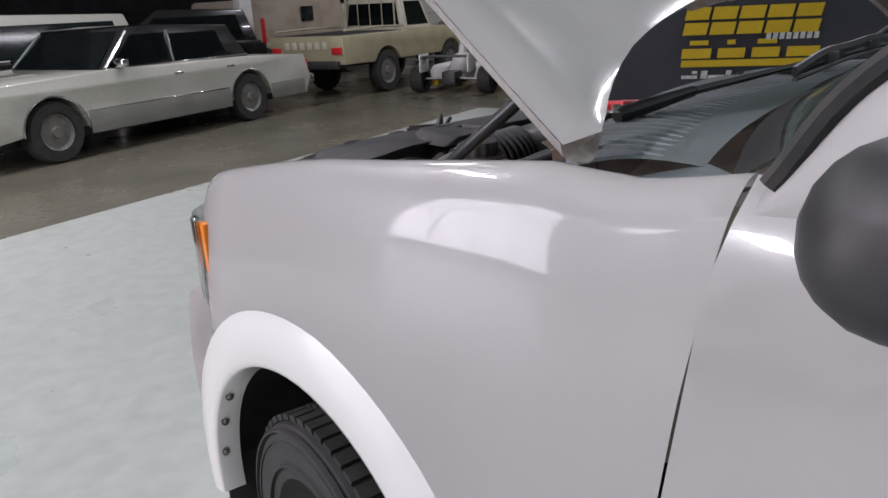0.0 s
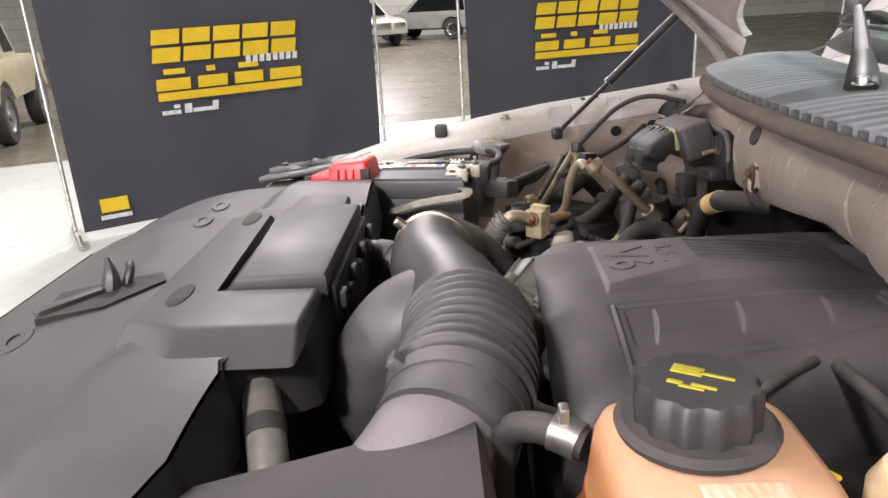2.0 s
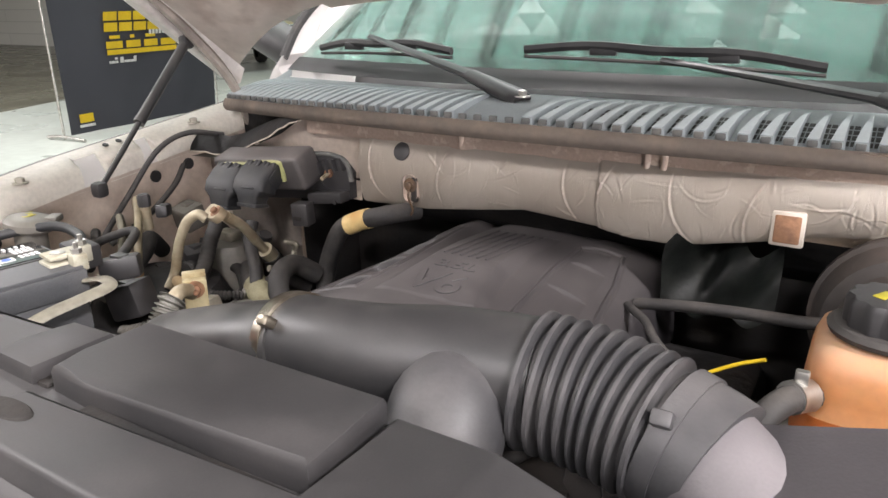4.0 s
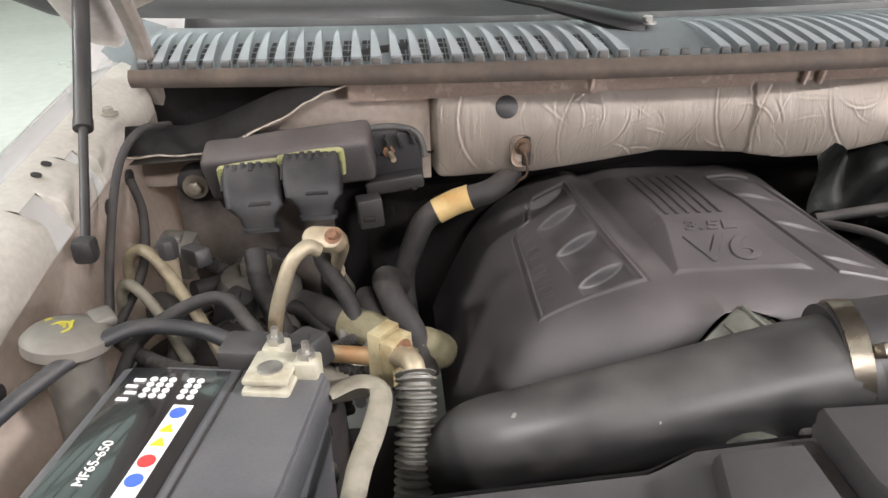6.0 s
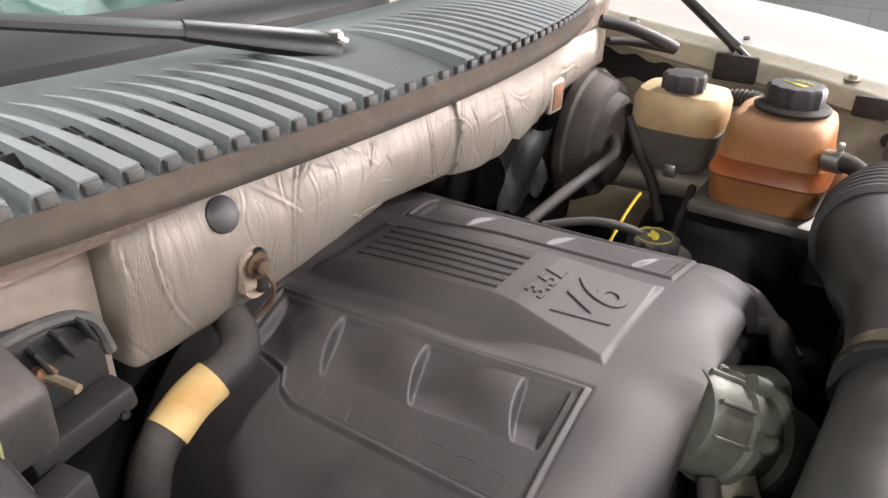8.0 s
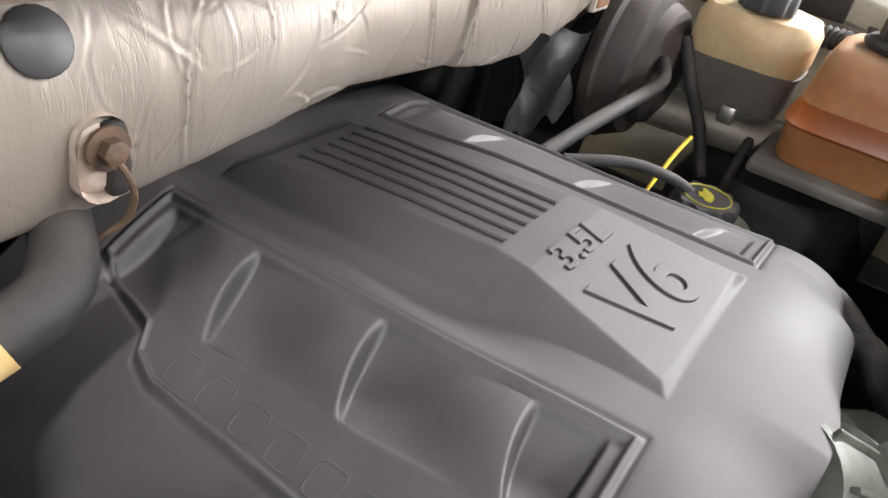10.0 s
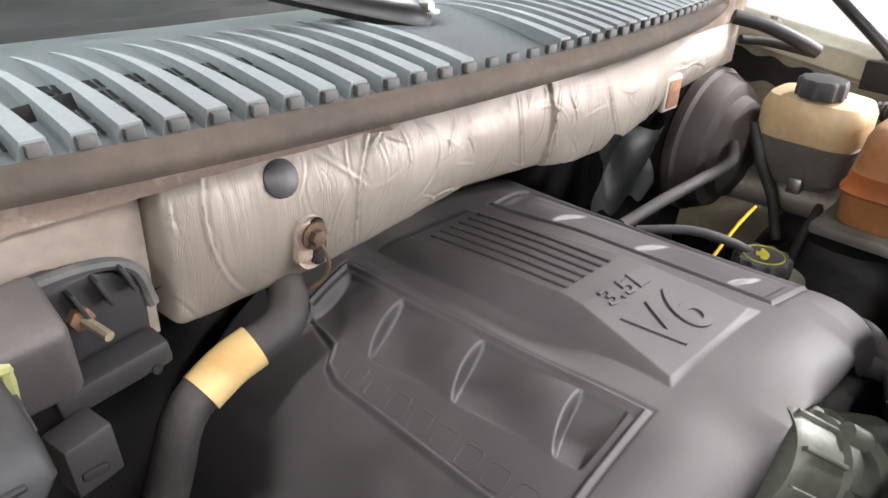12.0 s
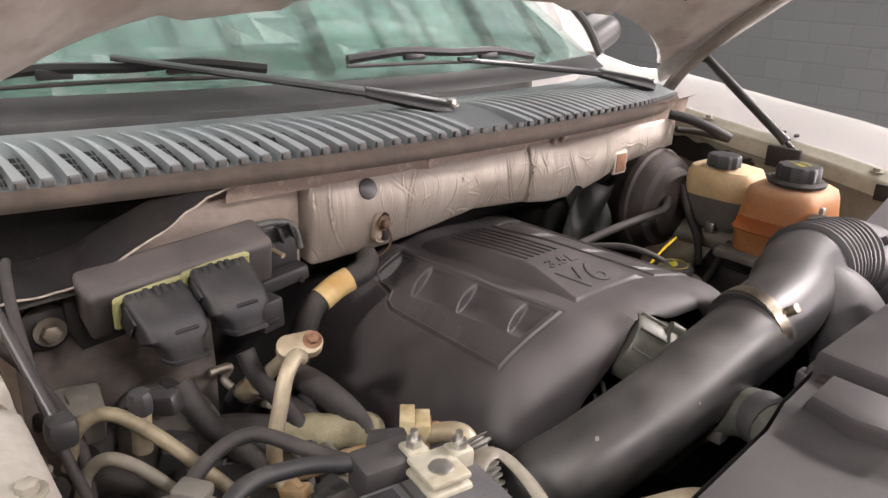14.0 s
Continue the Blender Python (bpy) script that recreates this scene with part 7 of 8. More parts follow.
part("cover_window", rbox(B(), (-0.108, 0.046, 0.224), (0.012, 0.02, 0.024), 0.002), VOID, rc, local=True)
for k in range(3):
    part("cover_rib", rbox(B(), (-0.1145, 0.072 + 0.016 * k, 0.215), (0.008, 0.006, 0.04), 0.002, (0, 8, 0)), RED, rc, local=True)
part("battery_tray", rbox(B(), (0, 0, 0.012), (0.23, 0.34, 0.03), 0.005), BLACK, bat, local=True)

hold = thing("battery_hold_down", (0.43, 0.5, 1.0), "dull bare metal bracket beside the battery", "bracket")
part("bar", tube(B(), [(0.466, 0.482, 1.076), (0.440, 0.469, 1.079), (0.420, 0.475, 1.074), (0.424, 0.515, 1.068), (0.438, 0.563, 1.058), (0.448, 0.625, 1.04)], [0.009, 0.0105, 0.0105, 0.0105, 0.0105, 0.010], 10, flat=0.36), LEADC, hold)
part("foot", rbox(B(), (0.46, 0.59, 0.96), (0.03, 0.04, 0.1), 0.004), ALU, hold)

# ---- control unit on the firewall ----
ecu = thing("engine_control_unit", (0.53, 0.0, 1.08), "dusty black engine control module with two big plugs", "control unit")
back = part("mount_plate", plate(B(), [(-0.15, -0.055), (0.152, -0.05), (0.158, 0.0), (0.14, 0.024), (0.10, 0.036), (-0.09, 0.042), (-0.14, 0.040), (-0.156, 0.02), (-0.16, -0.02)], -0.016, 0.004, pose(0.515, -0.012, 1.128, 90, -6, 178), 0.004), BLACK, ecu, "ribbed dark mounting plate")
for k in range(5):
    part("plate_rib", rbox(B(), (0.372 + 0.018 * k, -0.002, 1.162 - 0.004 * k), (0.003, 0.02, 0.024), 0.0006, (0, 20, 0)), BLACK, back)
part("plate_edge", tube(B(), [(0.66, -0.004, 1.146), (0.58, -0.004, 1.160), (0.47, -0.004, 1.172), (0.40, -0.004, 1.177), (0.365, -0.004, 1.165), (0.354, -0.004, 1.13)], 0.005, 8), COWLD, back, "raised dusty plate edge")
part("module", rbox(B(), (0.545, 0.022, 1.142), (0.235, 0.06, 0.07), 0.009, (-18, 6, -2), seg=3), MODULEM, ecu, "rounded dusty grey-brown module housing")
part("boss_ring", lathe(B(), [(0.036, 0), (0.036, 0.012), (0.030, 0.014), (0.028, 0.004), (0.016, 0.004), (0.014, 0.012), (0.006, 0.012)], Matrix.Translation((0.407, -0.018, 1.14)) @ pose(0, 0, 0, -90, 0, 0), 28), BLACK, ecu, "ribbed mounting ear")
for k in range(6):
    a = math.pi * k / 3 + 0.3
    part("ear_rib", rbox(B(), (0.407 + 0.022 * math.cos(a), -0.01, 1.14 + 0.022 * math.sin(a)), (0.016, 0.01, 0.0025), 0, (0, -math.degrees(a), 0)), BLACK, ecu)
bolt("brass_bolt", (0.407, -0.008, 1.141), 0.009, ecu, RUST, (0, 1, 0), "rusty mounting bolt")
part("bolt_stud", tube(B(), [(0.407, 0.0, 1.141), (0.403, 0.015, 1.139), (0.400, 0.028, 1.137)], 0.004, 8), BRASS, ecu)
part("ear", lathe(B(), [(0.03, 0), (0.03, 0.012), (0.014, 0.016), (0.012, 0.024), (0.005, 0.026)], Matrix.Translation((0.692, -0.035, 1.097)) @ pose(0, 0, 0, -90, 0, 0), 20), BLACK, ecu)
bolt("side_nut", (0.692, -0.01, 1.097), 0.011, ecu, ALU, (0, 1, 0))
part("lower_bracket", rbox(B(), (0.40, 0.012, 1.098), (0.085, 0.03, 0.022), 0.005, (0, 8, 0)), BLACK, ecu)
part("bracket_hole", lathe(B(), [(0.004, 0), (0.004, 0.002)], Matrix.Translation((0.372, 0.027, 1.094)) @ pose(0, 0, 0, -90, 0, 0), 10), VOID, ecu)
def plug(cx, zt, foot, turn):
    """A lever plug on the module: seal band, stepped body with tabs, hood narrowing to a neck."""
    m = Matrix.Translation((cx, 0, 0)) @ Matrix.Rotation(radians(turn), 4, "Z") @ Matrix.Translation((-cx, 0, 0))
    bm = tube(B(), [(cx + 0.041, 0.056, zt - 0.036), (cx + 0.042, 0.060, zt - 0.006), (cx + 0.034, 0.062, zt), (cx - 0.034, 0.062, zt + 0.006), (cx - 0.041, 0.060, zt), (cx - 0.041, 0.056, zt - 0.03)], 0.0048, 8, 5)
    bm.transform(m)
    part("gasket_frame", bm, OLIVE, ecu, "olive green plug seal")
    bm = B()
    path = [(0.040, zt - 0.008, 0.036, 0.014), (0.060, zt - 0.006, 0.0375, 0.015), (0.072, zt - 0.012, 0.0385, 0.018), (0.092, zt - 0.030, 0.0385, 0.023), (0.100, zt - 0.044, 0.0375, 0.024), (0.105, zt - 0.053, 0.0245, 0.021), (0.109, foot[2] + 0.006, 0.0215, 0.019), (0.110, foot[2] + 0.005, 0.0245, 0.022), (0.111, foot[2], 0.0245, 0.022)]
    rings = []
    for k, (y, z, a, b) in enumerate(path):
        f = max(0.0, (k - 2) / 6)
        x = cx + (foot[0] - cx) * f
        tilt = radians(62 - 50 * min(1, k / 5))
        ring = []
        for j in range(28):
            t = 2 * math.pi * j / 28
            c, q = math.cos(t), math.sin(t)
            u, w = a * math.copysign(abs(c) ** 0.35, c), b * math.copysign(abs(q) ** 0.35, q)
            ring.append(bm.verts.new(m @ Vector((x + u, y + w * math.cos(tilt), z + w * math.sin(tilt)))))
        rings.append(ring)
    rings_to_faces(bm, rings)
    pl = part("plug", bm, PLUGM, ecu, "black multi-pin plug", sharp=30)
    for k in range(7):
        bm = rbox(B(), (cx - 0.031 + 0.0105 * k, 0.072 + 0.003 * (k % 2), zt + 0.0035 - 0.001 * abs(k - 3)), (0.0065, 0.014, 0.007), 0.001, (-35, 0, 0))
        bm.transform(m)
        part("plug_tab", bm, PLUGM, pl)
    for q in (-1, 1):
        bm = rbox(B(), (cx + q * 0.0385, 0.078, zt - 0.024), (0.004, 0.026, 0.03), 0.001, (-35, 0, 0))
        bm.transform(m)
        part("lever_side", bm, PLUGM, pl)
    bm = rbox(B(), (foot[0], 0.118, zt - 0.036), (0.03, 0.006, 0.012), 0.002, (-20, 0, 0))
    bm.transform(m)
    part("latch_ridge", bm, PLUGM, pl)


plug(0.598, 1.148, (0.588, 0.11, 1.075), 5)
plug(0.515, 1.160, (0.508, 0.11, 1.090), 3)
part("socket_block", rbox(B(), (0.438, 0.045, 1.068), (0.036, 0.03, 0.045), 0.004, (0, 4, 10)), BLACK, ecu, "small black socket block")
part("socket_mark", rbox(B(), (0.438, 0.062, 1.062), (0.018, 0.004, 0.008), 0.002), VOID, ecu)

# ---- hoses, pipes and wiring on the battery side ----
def hose(name, pts, r, mat, label, category="hose", ribs=None, n=14, per=8):
    t = thing(name, pts[0], label, category, "engine bay hoses and wires")
    return t, part("run", tube(B(), pts, r, n, per, ribs), mat, t)


t, _ = hose("heater_hose", [(0.222, -0.03, 1.086), (0.245, 0.012, 1.087), (0.268, 0.03, 1.082), (0.318, 0.026, 1.066), (0.357, 0.03, 1.045), (0.378, 0.036, 1.005), (0.395, 0.04, 0.95), (0.39, 0.06, 0.88)], 0.0175, RUBBER, "black heater hose with a yellowed paper tag")
part("paper_tag", tube(B(), [(0.291, 0.0283, 1.0755), (0.315, 0.0262, 1.067), (0.342, 0.028, 1.0545)], 0.0192, 16, 6), TAPE, t, "yellowed paper tag wrapped on the hose")

ac = thing("air_conditioning_pipe", (0.5, 0.22, 1.0), "bare aluminium air conditioning pipes joined by a bolted flange", "pipe")
part("pipe", tube(B(), [(0.494, 0.228, 1.098), (0.506, 0.236, 1.106), (0.524, 0.246, 1.092), (0.537, 0.254, 1.062), (0.547, 0.258, 1.03), (0.551, 0.264, 1.0), (0.548, 0.285, 0.975)], 0.009, 14, 8), BRASS, ac, "yellow-stained aluminium pipe")
part("flange", plate(B(), [(0.0125 * (1 if math.cos(a) > 0 else -1) + 0.0145 * math.cos(a), 0.0145 * math.sin(a)) for a in (math.pi * (k + 0.5) / 12 for k in range(24))], -0.008, 0.008, pose(0.487, 0.214, 1.105, -42, 4, -20), 0.003), BRASS, ac, "cast flange block")
bolt("flange_bolt", (0.475, 0.222, 1.112), 0.0065, ac, RUST, (0.23, 0.63, 0.74))
part("return_pipe", tube(B(), [(0.47, 0.205, 1.10), (0.472, 0.165, 1.068), (0.486, 0.12, 1.02), (0.494, 0.088, 0.99)], 0.0095, 12), BRASS, ac)
part("collar", tube(B(), [(0.4905, 0.104, 1.005), (0.493, 0.094, 0.995), (0.495, 0.084, 0.985)], 0.0155, 14, 2), BRASS, ac, "brass collar")
part("hose_end", tube(B(), [(0.495, 0.084, 0.985), (0.499, 0.062, 0.955), (0.495, 0.045, 0.90), (0.49, 0.06, 0.84)], 0.018, 14), RUBBER, ac, "black hose end")
for k, zc in ((-1, 1.018), (1, 1.014)):
    part("front_bracket", rbox(B(), (0.413 - 0.0068 * k, 0.334 + 0.0054 * k, zc), (0.0172, 0.036, 0.058 - 0.004 * (k > 0)), 0.0014, (0, 0, 141)), LEADY, ac, "cream stained bracket block")
bolt("bracket_bolt", (0.400, 0.3445, 1.026), 0.0085, ac, RUST, (-0.78, 0.62, 0.05), "rusty bracket bolt")
part("bolt_stud", tube(B(), [(0.398, 0.346, 1.026), (0.392, 0.351, 1.0265), (0.385, 0.3565, 1.027)], 0.0038, 8), RUST, ac)
part("front_pipe", tube(B(), [(0.585, 0.25, 0.968), (0.556, 0.262, 0.982), (0.51, 0.286, 0.993), (0.46, 0.312, 1.003), (0.424, 0.33, 1.01)], 0.0105, 14), RUSTY, ac, "tan stained pipe to the bracket")
part("outlet_pipe", tube(B(), [(0.412, 0.338, 1.012), (0.402, 0.355, 1.026), (0.393, 0.374, 1.035), (0.388, 0.388, 1.036), (0.387, 0.398, 1.028)], 0.0115, 14), BRASS, ac)
part("spring_sleeve", tube(B(), [(0.387, 0.396, 1.034), (0.387, 0.406, 1.024), (0.389, 0.426, 0.994), (0.391, 0.446, 0.964), (0.394, 0.468, 0.92), (0.396, 0.48, 0.86)], 0.0185, 18, 8, ribs=(0.006, 0.0075)), SLEEVE, ac, "grey corrugated sleeve")

t, _ = hose("washer_filler", [(0.712, 0.415, 1.10), (0.71, 0.42, 1.04), (0.70, 0.44, 0.95)], 0.026, GREYP, "grey washer fluid filler with printed cap", "filler")
m = Matrix.Translation((0.712, 0.415, 1.098)) @ pose(0, 0, 0, 6, -6, 0)
wc = part("cap", lathe(B(), [(0.036, 0), (0.040, 0.004), (0.040, 0.014), (0.034, 0.020), (0.022, 0.023), (0.002, 0.024)], m, 30), GREYP, t, "grey snap cap with yellow print")
part("cap_tab", rbox(B(), (0.688, 0.385, 1.112), (0.022, 0.03, 0.012), 0.004, (0, 0, 35)), GREYP, wc)
for k in range(7):
    a = radians(-40 + 22 * k)
    part("cap_print", rbox(B(), (0.712 + 0.025 * math.cos(a), 0.415 + 0.025 * math.sin(a), 1.1207), (0.005, 0.006, 0.001), 0, (0, 0, math.degrees(a))), INK, wc)
for k in range(4):
    part("cap_print", rbox(B(), (0.706 + 0.005 * k, 0.409 + 0.004 * (k % 2), 1.1217), (0.003, 0.010, 0.001), 0, (0, 0, 20 * k)), INK, wc)
part("cap_symbol", lathe(B(), [(0.012, 0), (0.012, 0.001), (0.009, 0.001), (0.009, 0)], Matrix.Translation((0.714, 0.417, 1.1215)), 14), INK, wc)

hose("wiring_loom", [(0.715, 0.36, 0.99), (0.685, 0.325, 1.045), (0.635, 0.298, 1.07), (0.592, 0.302, 1.079), (0.558, 0.345, 1.07), (0.53, 0.382, 1.064), (0.50, 0.395, 1.062)], 0.0078, RUBBER, "smooth dusty grey wiring sleeve", "wiring")
hose("wiring_loom", [(0.592, 0.122, 1.05), (0.585, 0.15, 1.02), (0.565, 0.185, 0.99), (0.55, 0.22, 0.97), (0.56, 0.27, 0.95)], 0.0145, RUBBER, "thick taped wiring loom from the plug", "wiring", ribs=(0.0006, 0.014))
hose("wiring_loom", [(0.506, 0.112, 1.06), (0.50, 0.13, 1.03), (0.47, 0.15, 0.98), (0.45, 0.18, 0.92)], 0.012, RUBBER, "taped wiring loom from the plug", "wiring")
hose("wiring_loom", [(0.785, 0.66, 1.06), (0.755, 0.56, 1.085), (0.715, 0.47, 1.10), (0.66, 0.405, 1.108), (0.60, 0.40, 1.102), (0.555, 0.425, 1.10)], 0.008, PLUGM, "black taped battery cable loom", "wiring")
hose("wiring_loom", [(0.745, 0.28, 1.05), (0.70, 0.315, 1.03), (0.65, 0.36, 1.035), (0.60, 0.395, 1.045), (0.55, 0.42, 1.06)], 0.0085, RUBBER, "dusty wiring trunk behind the battery", "wiring", ribs=(0.0008, 0.01))
t, _ = hose("pressure_valve", [(0.672, 0.218, 1.05), (0.671, 0.22, 1.08), (0.67, 0.222, 1.10)], 0.010, BRASS, "service valve with grey cap on a pipe", "valve")
part("cap", lathe(B(), [(0.012, 0), (0.0125, 0.018), (0.010, 0.023), (0.004, 0.024)], Matrix.Translation((0.67, 0.221, 1.095)), 16, 8, 0.001), BLACK, t, "dark grey valve cap")
part("sensor", rbox(B(), (0.645, 0.20, 1.085), (0.022, 0.045, 0.024), 0.005, (10, 0, 40)), BLACK, t)
hose("tan_pipe", [(0.735, 0.19, 1.04), (0.725, 0.20, 1.085), (0.70, 0.215, 1.102), (0.668, 0.24, 1.08), (0.625, 0.28, 1.03), (0.59, 0.315, 0.985), (0.55, 0.325, 0.98)], 0.0072, TANP, "tan stained metal pipe", "pipe")
hose("tan_pipe", [(0.738, 0.225, 1.02), (0.728, 0.235, 1.06), (0.71, 0.25, 1.075), (0.68, 0.27, 1.052), (0.64, 0.31, 1.0)], 0.0066, LEADC, "thin bare metal pipe", "pipe")
hose("coolant_hose", [(0.72, 0.16, 0.98), (0.70, 0.20, 1.02), (0.67, 0.235, 1.01), (0.665, 0.29, 0.975), (0.70, 0.34, 0.95)], 0.016, RUBBER, "thick black rubber hose", "hose")
hose("coolant_hose", [(0.66, 0.02, 0.90), (0.60, 0.06, 0.935), (0.53, 0.11, 0.952), (0.478, 0.145, 0.946), (0.42, 0.175, 0.938)], 0.0225, RUBBER, "black coolant hose behind the engine", "hose")
hose("wrapped_hose", [(0.478, 0.145, 0.946), (0.43, 0.172, 0.94), (0.39, 0.178, 0.928), (0.362, 0.168, 0.912), (0.345, 0.15, 0.89)], 0.0255, WRAPM, "olive cloth-wrapped hose section", "hose", ribs=(0.0012, 0.022))
hose("coolant_hose", [(0.40, 0.06, 0.955), (0.42, 0.10, 0.985), (0.41, 0.15, 0.98), (0.385, 0.18, 0.94), (0.37, 0.19, 0.88)], 0.019, RUBBER, "curved black bypass hose", "hose")
hose("coolant_hose", [(0.44, 0.05, 0.92), (0.45, 0.10, 0.955), (0.435, 0.16, 0.945), (0.40, 0.2, 0.90)], 0.017, RUBBER, "curved black bypass hose", "hose")
hose("brake_line", [(0.76, 0.05, 1.13), (0.735, 0.1, 1.10), (0.72, 0.18, 1.06), (0.735, 0.26, 1.02)], 0.006, RUBBER, "thin black line on the apron", "hose")
hose("hood_cable", [(0.72, -0.03, 1.185), (0.735, 0.05, 1.20), (0.745, 0.12, 1.175), (0.745, 0.2, 1.10), (0.735, 0.27, 1.04)], 0.0055, RUBBER, "thin black cable by the hood strut", "wiring")
random.seed(11)
for k in range(22):
    x, y = random.uniform(0.42, 0.72), random.uniform(0.06, 0.40)
    z = random.uniform(0.86, 0.985) - 0.1 * max(0, 0.5 - x)
    pts = [(x, y, z)]
    a = random.uniform(0, 6.28)
    for j in range(4):
        a += random.uniform(-0.9, 0.9)
        x, y, z = x + 0.055 * math.cos(a), y + 0.055 * math.sin(a), z + random.uniform(-0.03, 0.022)
        pts.append((min(0.73, max(0.36, x)), min(0.44, max(0.02, y)), min(1.0, z)))
    mat = random.choice([RUBBER, RUBBER, RUBBER, SLEEVE, VOID, RUBBER, ALU, GREYP])
    hose("engine_bay_line", pts, random.choice([0.006, 0.008, 0.011, 0.014]), mat, "dusty line among the engine bay hoses", "hose", ribs=random.choice([None, None, (0.002, 0.007)]), n=10)
for x, y, z, s, mt in ((0.62, 0.16, 0.98, (0.05, 0.04, 0.05), BLACK), (0.47, 0.28, 0.95, (0.05, 0.06, 0.04), ALU), (0.545, 0.36, 0.985, (0.07, 0.05, 0.06), BLACK), (0.59, 0.21, 0.93, (0.08, 0.06, 0.06), GREYP),
                       (0.502, 0.398, 1.062, (0.06, 0.04, 0.036), BLACK), (0.565, 0.335, 1.01, (0.02, 0.034, 0.03), RUSTY), (0.70, 0.10, 1.04, (0.05, 0.05, 0.05), GREYP)):
    t = thing("wiring_connector", (x, y, z), "dusty moulded connector among the hoses", "connector", "engine bay connectors")
    part("body", rbox(B(), (x, y, z), s, 0.006, (random.uniform(-20, 20), random.uniform(-20, 20), random.uniform(0, 90))), mt, t)
    part("latch", rbox(B(), (x, y, z + s[2] * 0.5), (s[0] * 0.4, s[1] * 0.5, 0.008), 0.002), mt, t)
acc = thing("accumulator_can", (0.62, 0.13, 0.8), "dark grey round accumulator can low by the firewall", "canister")
part("can", lathe(B(), [(0.055, 0.75), (0.06, 0.78), (0.06, 0.98), (0.05, 1.0), (0.012, 1.005)], Matrix.Translation((0.60, 0.09, 0)), 24), GREYP, acc)
part("fitting", rbox(B(), (0.60, 0.09, 1.01), (0.04, 0.03, 0.025), 0.004), ALU, acc)

# ---- driver's side small things ----
hose("harness_arm", [(-0.60, -0.01, 1.235), (-0.63, 0.03, 1.225), (-0.66, 0.075, 1.205), (-0.68, 0.10, 1.19)], 0.011, BLACK, "black plastic harness arm from the cowl", "wiring")
hose("harness_arm", [(-0.62, 0.0, 1.20), (-0.66, 0.03, 1.195), (-0.69, 0.09, 1.185)], 0.007, RUBBER, "thin cable beside the cowl", "wiring")
hose("vacuum_line", [(-0.215, 0.09, 1.035), (-0.255, 0.14, 1.04), (-0.285, 0.18, 1.03), (-0.335, 0.20, 1.0)], 0.006, RUBBER, "black vacuum line by the booster", "hose")
hose("fluid_line", [(-0.56, 0.2, 1.0), (-0.50, 0.2, 0.95), (-0.45, 0.21, 0.93), (-0.40, 0.24, 0.9)], 0.007, RUBBER, "thin dark metal brake line", "hose")
hose("fluid_line", [(-0.545, 0.08, 1.10), (-0.53, 0.11, 1.05), (-0.53, 0.14, 1.0), (-0.5, 0.17, 0.95)], 0.008, RUBBER, "dark hose below the fluid tank", "hose")
hose("pcv_hose", [(-0.24, 0.36, 0.97), (-0.22, 0.40, 0.985), (-0.17, 0.42, 0.98), (-0.14, 0.44, 0.96)], 0.014, RUBBER, "black breather hose in front of the cover", "hose")
hose("pcv_hose", [(-0.33, 0.29, 0.95), (-0.28, 0.35, 0.99), (-0.23, 0.39, 0.99), (-0.19, 0.43, 0.97)], 0.010, RUBBER, "thin breather hose in front of the cover", "hose")
t = thing("foil_wrap", (-0.33, 0.0, 1.03), "dark crumpled wrap under the heat shield", "wrap")
part("wrap", sheet(B(), lambda u, v: Vector((-0.24 - 0.16 * u, -0.01 + 0.03 * math.sin(u * 9 + v * 4) * (1 - v) + 0.02 * v, 1.12 - 0.11 * v + 0.01 * math.sin(u * 14))), 24, 12, 0.003), WRAPD, t)
t, _ = hose("radiator_hose", [(0.15, 0.66, 1.05), (0.125, 0.60, 1.055), (0.105, 0.55, 1.035), (0.10, 0.50, 0.99), (0.10, 0.46, 0.92)], 0.03, CASTM, "dusty grey radiator hose with clamp", "hose")
part("clamp", tube(B(), [(0.13, 0.61, 1.055), (0.125, 0.60, 1.055), (0.12, 0.59, 1.053)], 0.032, 20, 2), ELBOWM, t)
part("clamp_bolt", rbox(B(), (0.117, 0.545, 1.008), (0.02, 0.02, 0.024), 0.004), STEEL, t)
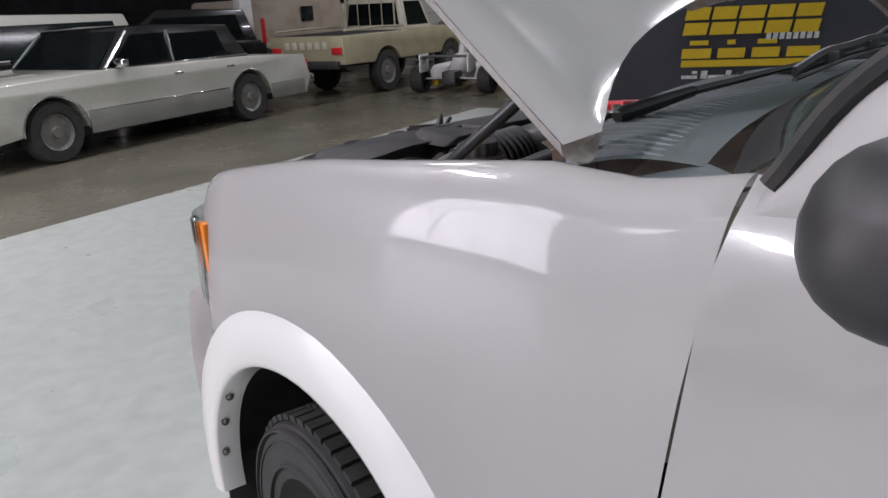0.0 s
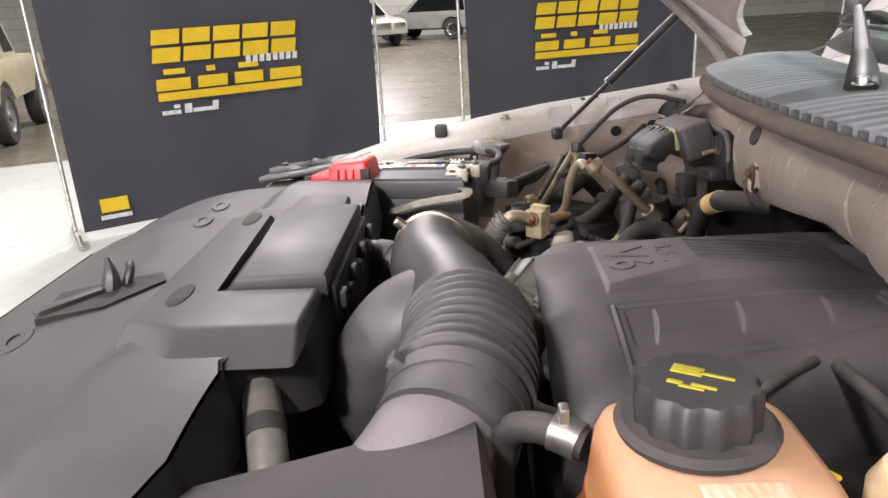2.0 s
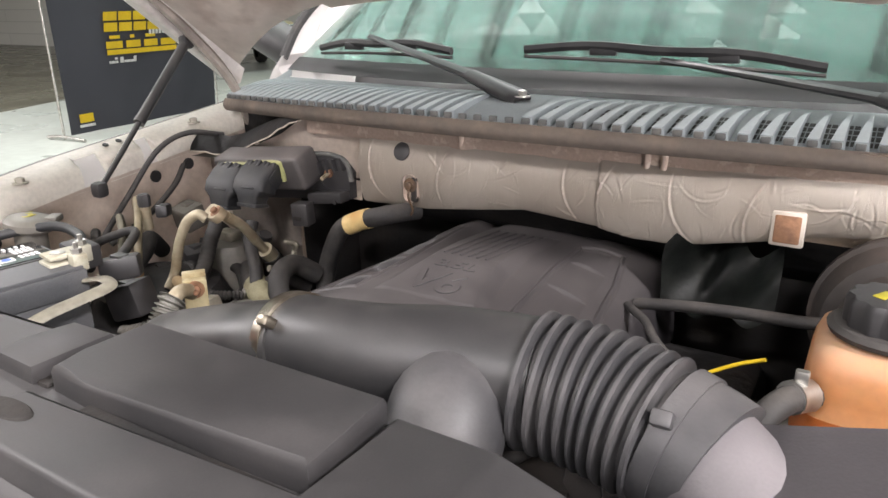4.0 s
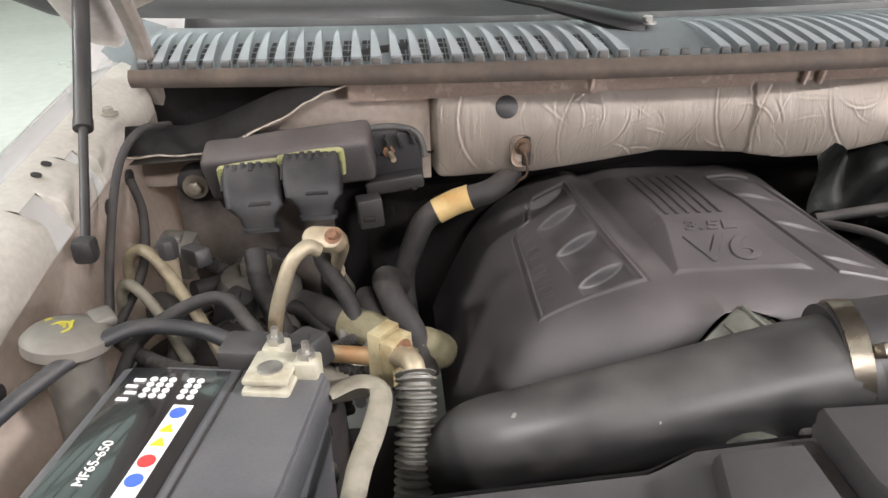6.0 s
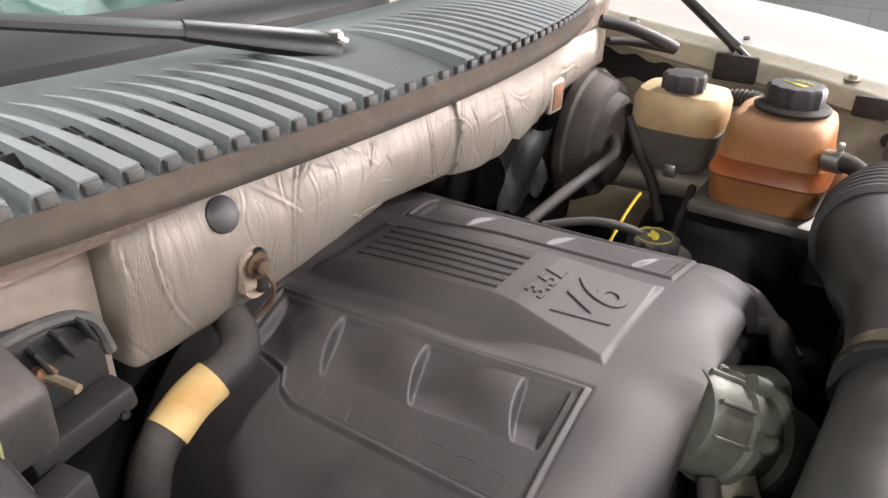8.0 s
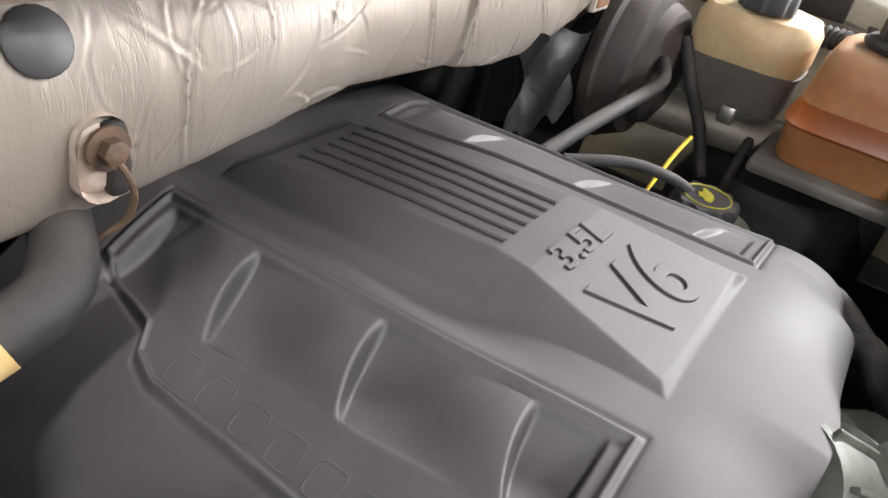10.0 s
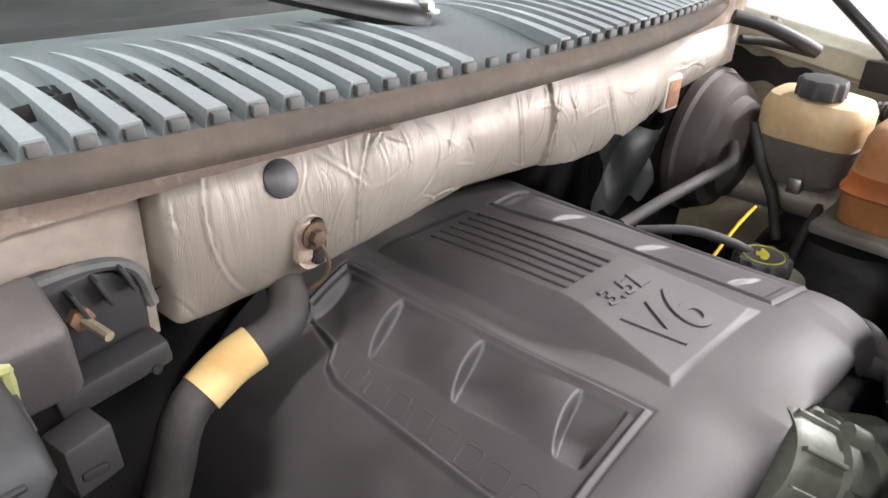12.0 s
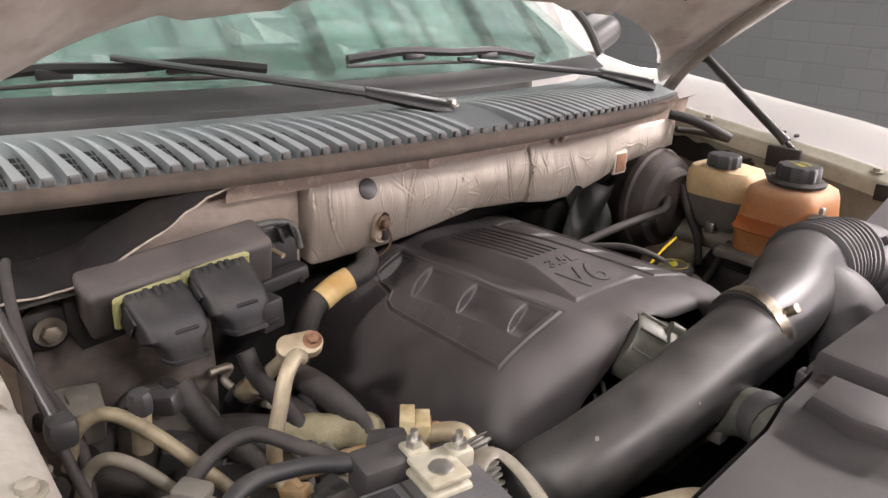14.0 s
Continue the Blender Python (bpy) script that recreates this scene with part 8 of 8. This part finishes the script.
t, _ = hose("radiator_pipe", [(-0.25, 0.70, 1.086), (-0.294, 0.686, 1.084), (-0.361, 0.665, 1.066), (-0.405, 0.652, 1.03), (-0.425, 0.645, 0.96), (-0.43, 0.64, 0.88)], 0.019, SLEEVE, "dusty grey-brown upper radiator pipe with a band", "pipe")
part("band", tube(B(), [(-0.354, 0.667, 1.069), (-0.361, 0.665, 1.066), (-0.368, 0.663, 1.062)], 0.0205, 18, 2), BLACK, t, "dark band on the pipe")
bolt("pipe_bolt", (-0.395, 0.69, 1.03), 0.008, t, STEEL, (-0.3, 0.4, 0.9))
part("pipe_bracket", rbox(B(), (-0.398, 0.685, 1.02), (0.05, 0.04, 0.008), 0.003, (10, 20, 0)), SLEEVE, t)
hose("alternator_cable", [(0.30, 0.56, 1.0), (0.26, 0.60, 1.02), (0.22, 0.62, 0.99), (0.2, 0.58, 0.93)], 0.011, BRASS, "tan cable loop below the intake pipe", "wiring")
hose("alternator_cable", [(0.34, 0.52, 0.96), (0.28, 0.57, 0.99), (0.20, 0.60, 0.98), (0.15, 0.58, 0.93)], 0.008, RUBBER, "black cable loop below the intake pipe", "wiring")
for side in (-1, 1):
    t = thing("headlamp_bracket", (side * 0.66, 0.82, 1.05), "dusty moulded bracket behind the headlight", "bracket", "headlamp brackets")
    part("plate", rbox(B(), (side * 0.71, 0.845, 1.075), (0.19, 0.17, 0.014), 0.005, (-6, side * 8, 0)), BLACK, t)
    for k in range(4):
        part("plate_hole", lathe(B(), [(0.011, 0), (0.011, 0.001)], pose(side * (0.655 + 0.034 * k), 0.80 + 0.02 * (k % 2), 1.0875 - 0.0045 * k, -6, side * 8, 0) @ Matrix.Diagonal((1.4, 0.7, 1, 1)), 14), VOID, t)
        part("plate_web", rbox(B(), (side * (0.66 + 0.036 * k), 0.87, 1.088 - 0.004 * k), (0.006, 0.09, 0.016), 0.002, (0, 0, side * 12 * k)), BLACK, t)
    part("lug", rbox(B(), (side * 0.67, 0.86, 1.08), (0.05, 0.03, 0.03), 0.006, (0, 0, 30)), BLACK, t)
    part("lug", rbox(B(), (side * 0.74, 0.81, 1.08), (0.04, 0.05, 0.02), 0.006, (20, 0, 10)), BLACK, t)
    bolt("adjuster", (side * 0.71, 0.89, 1.084), 0.009, t, BLACK)
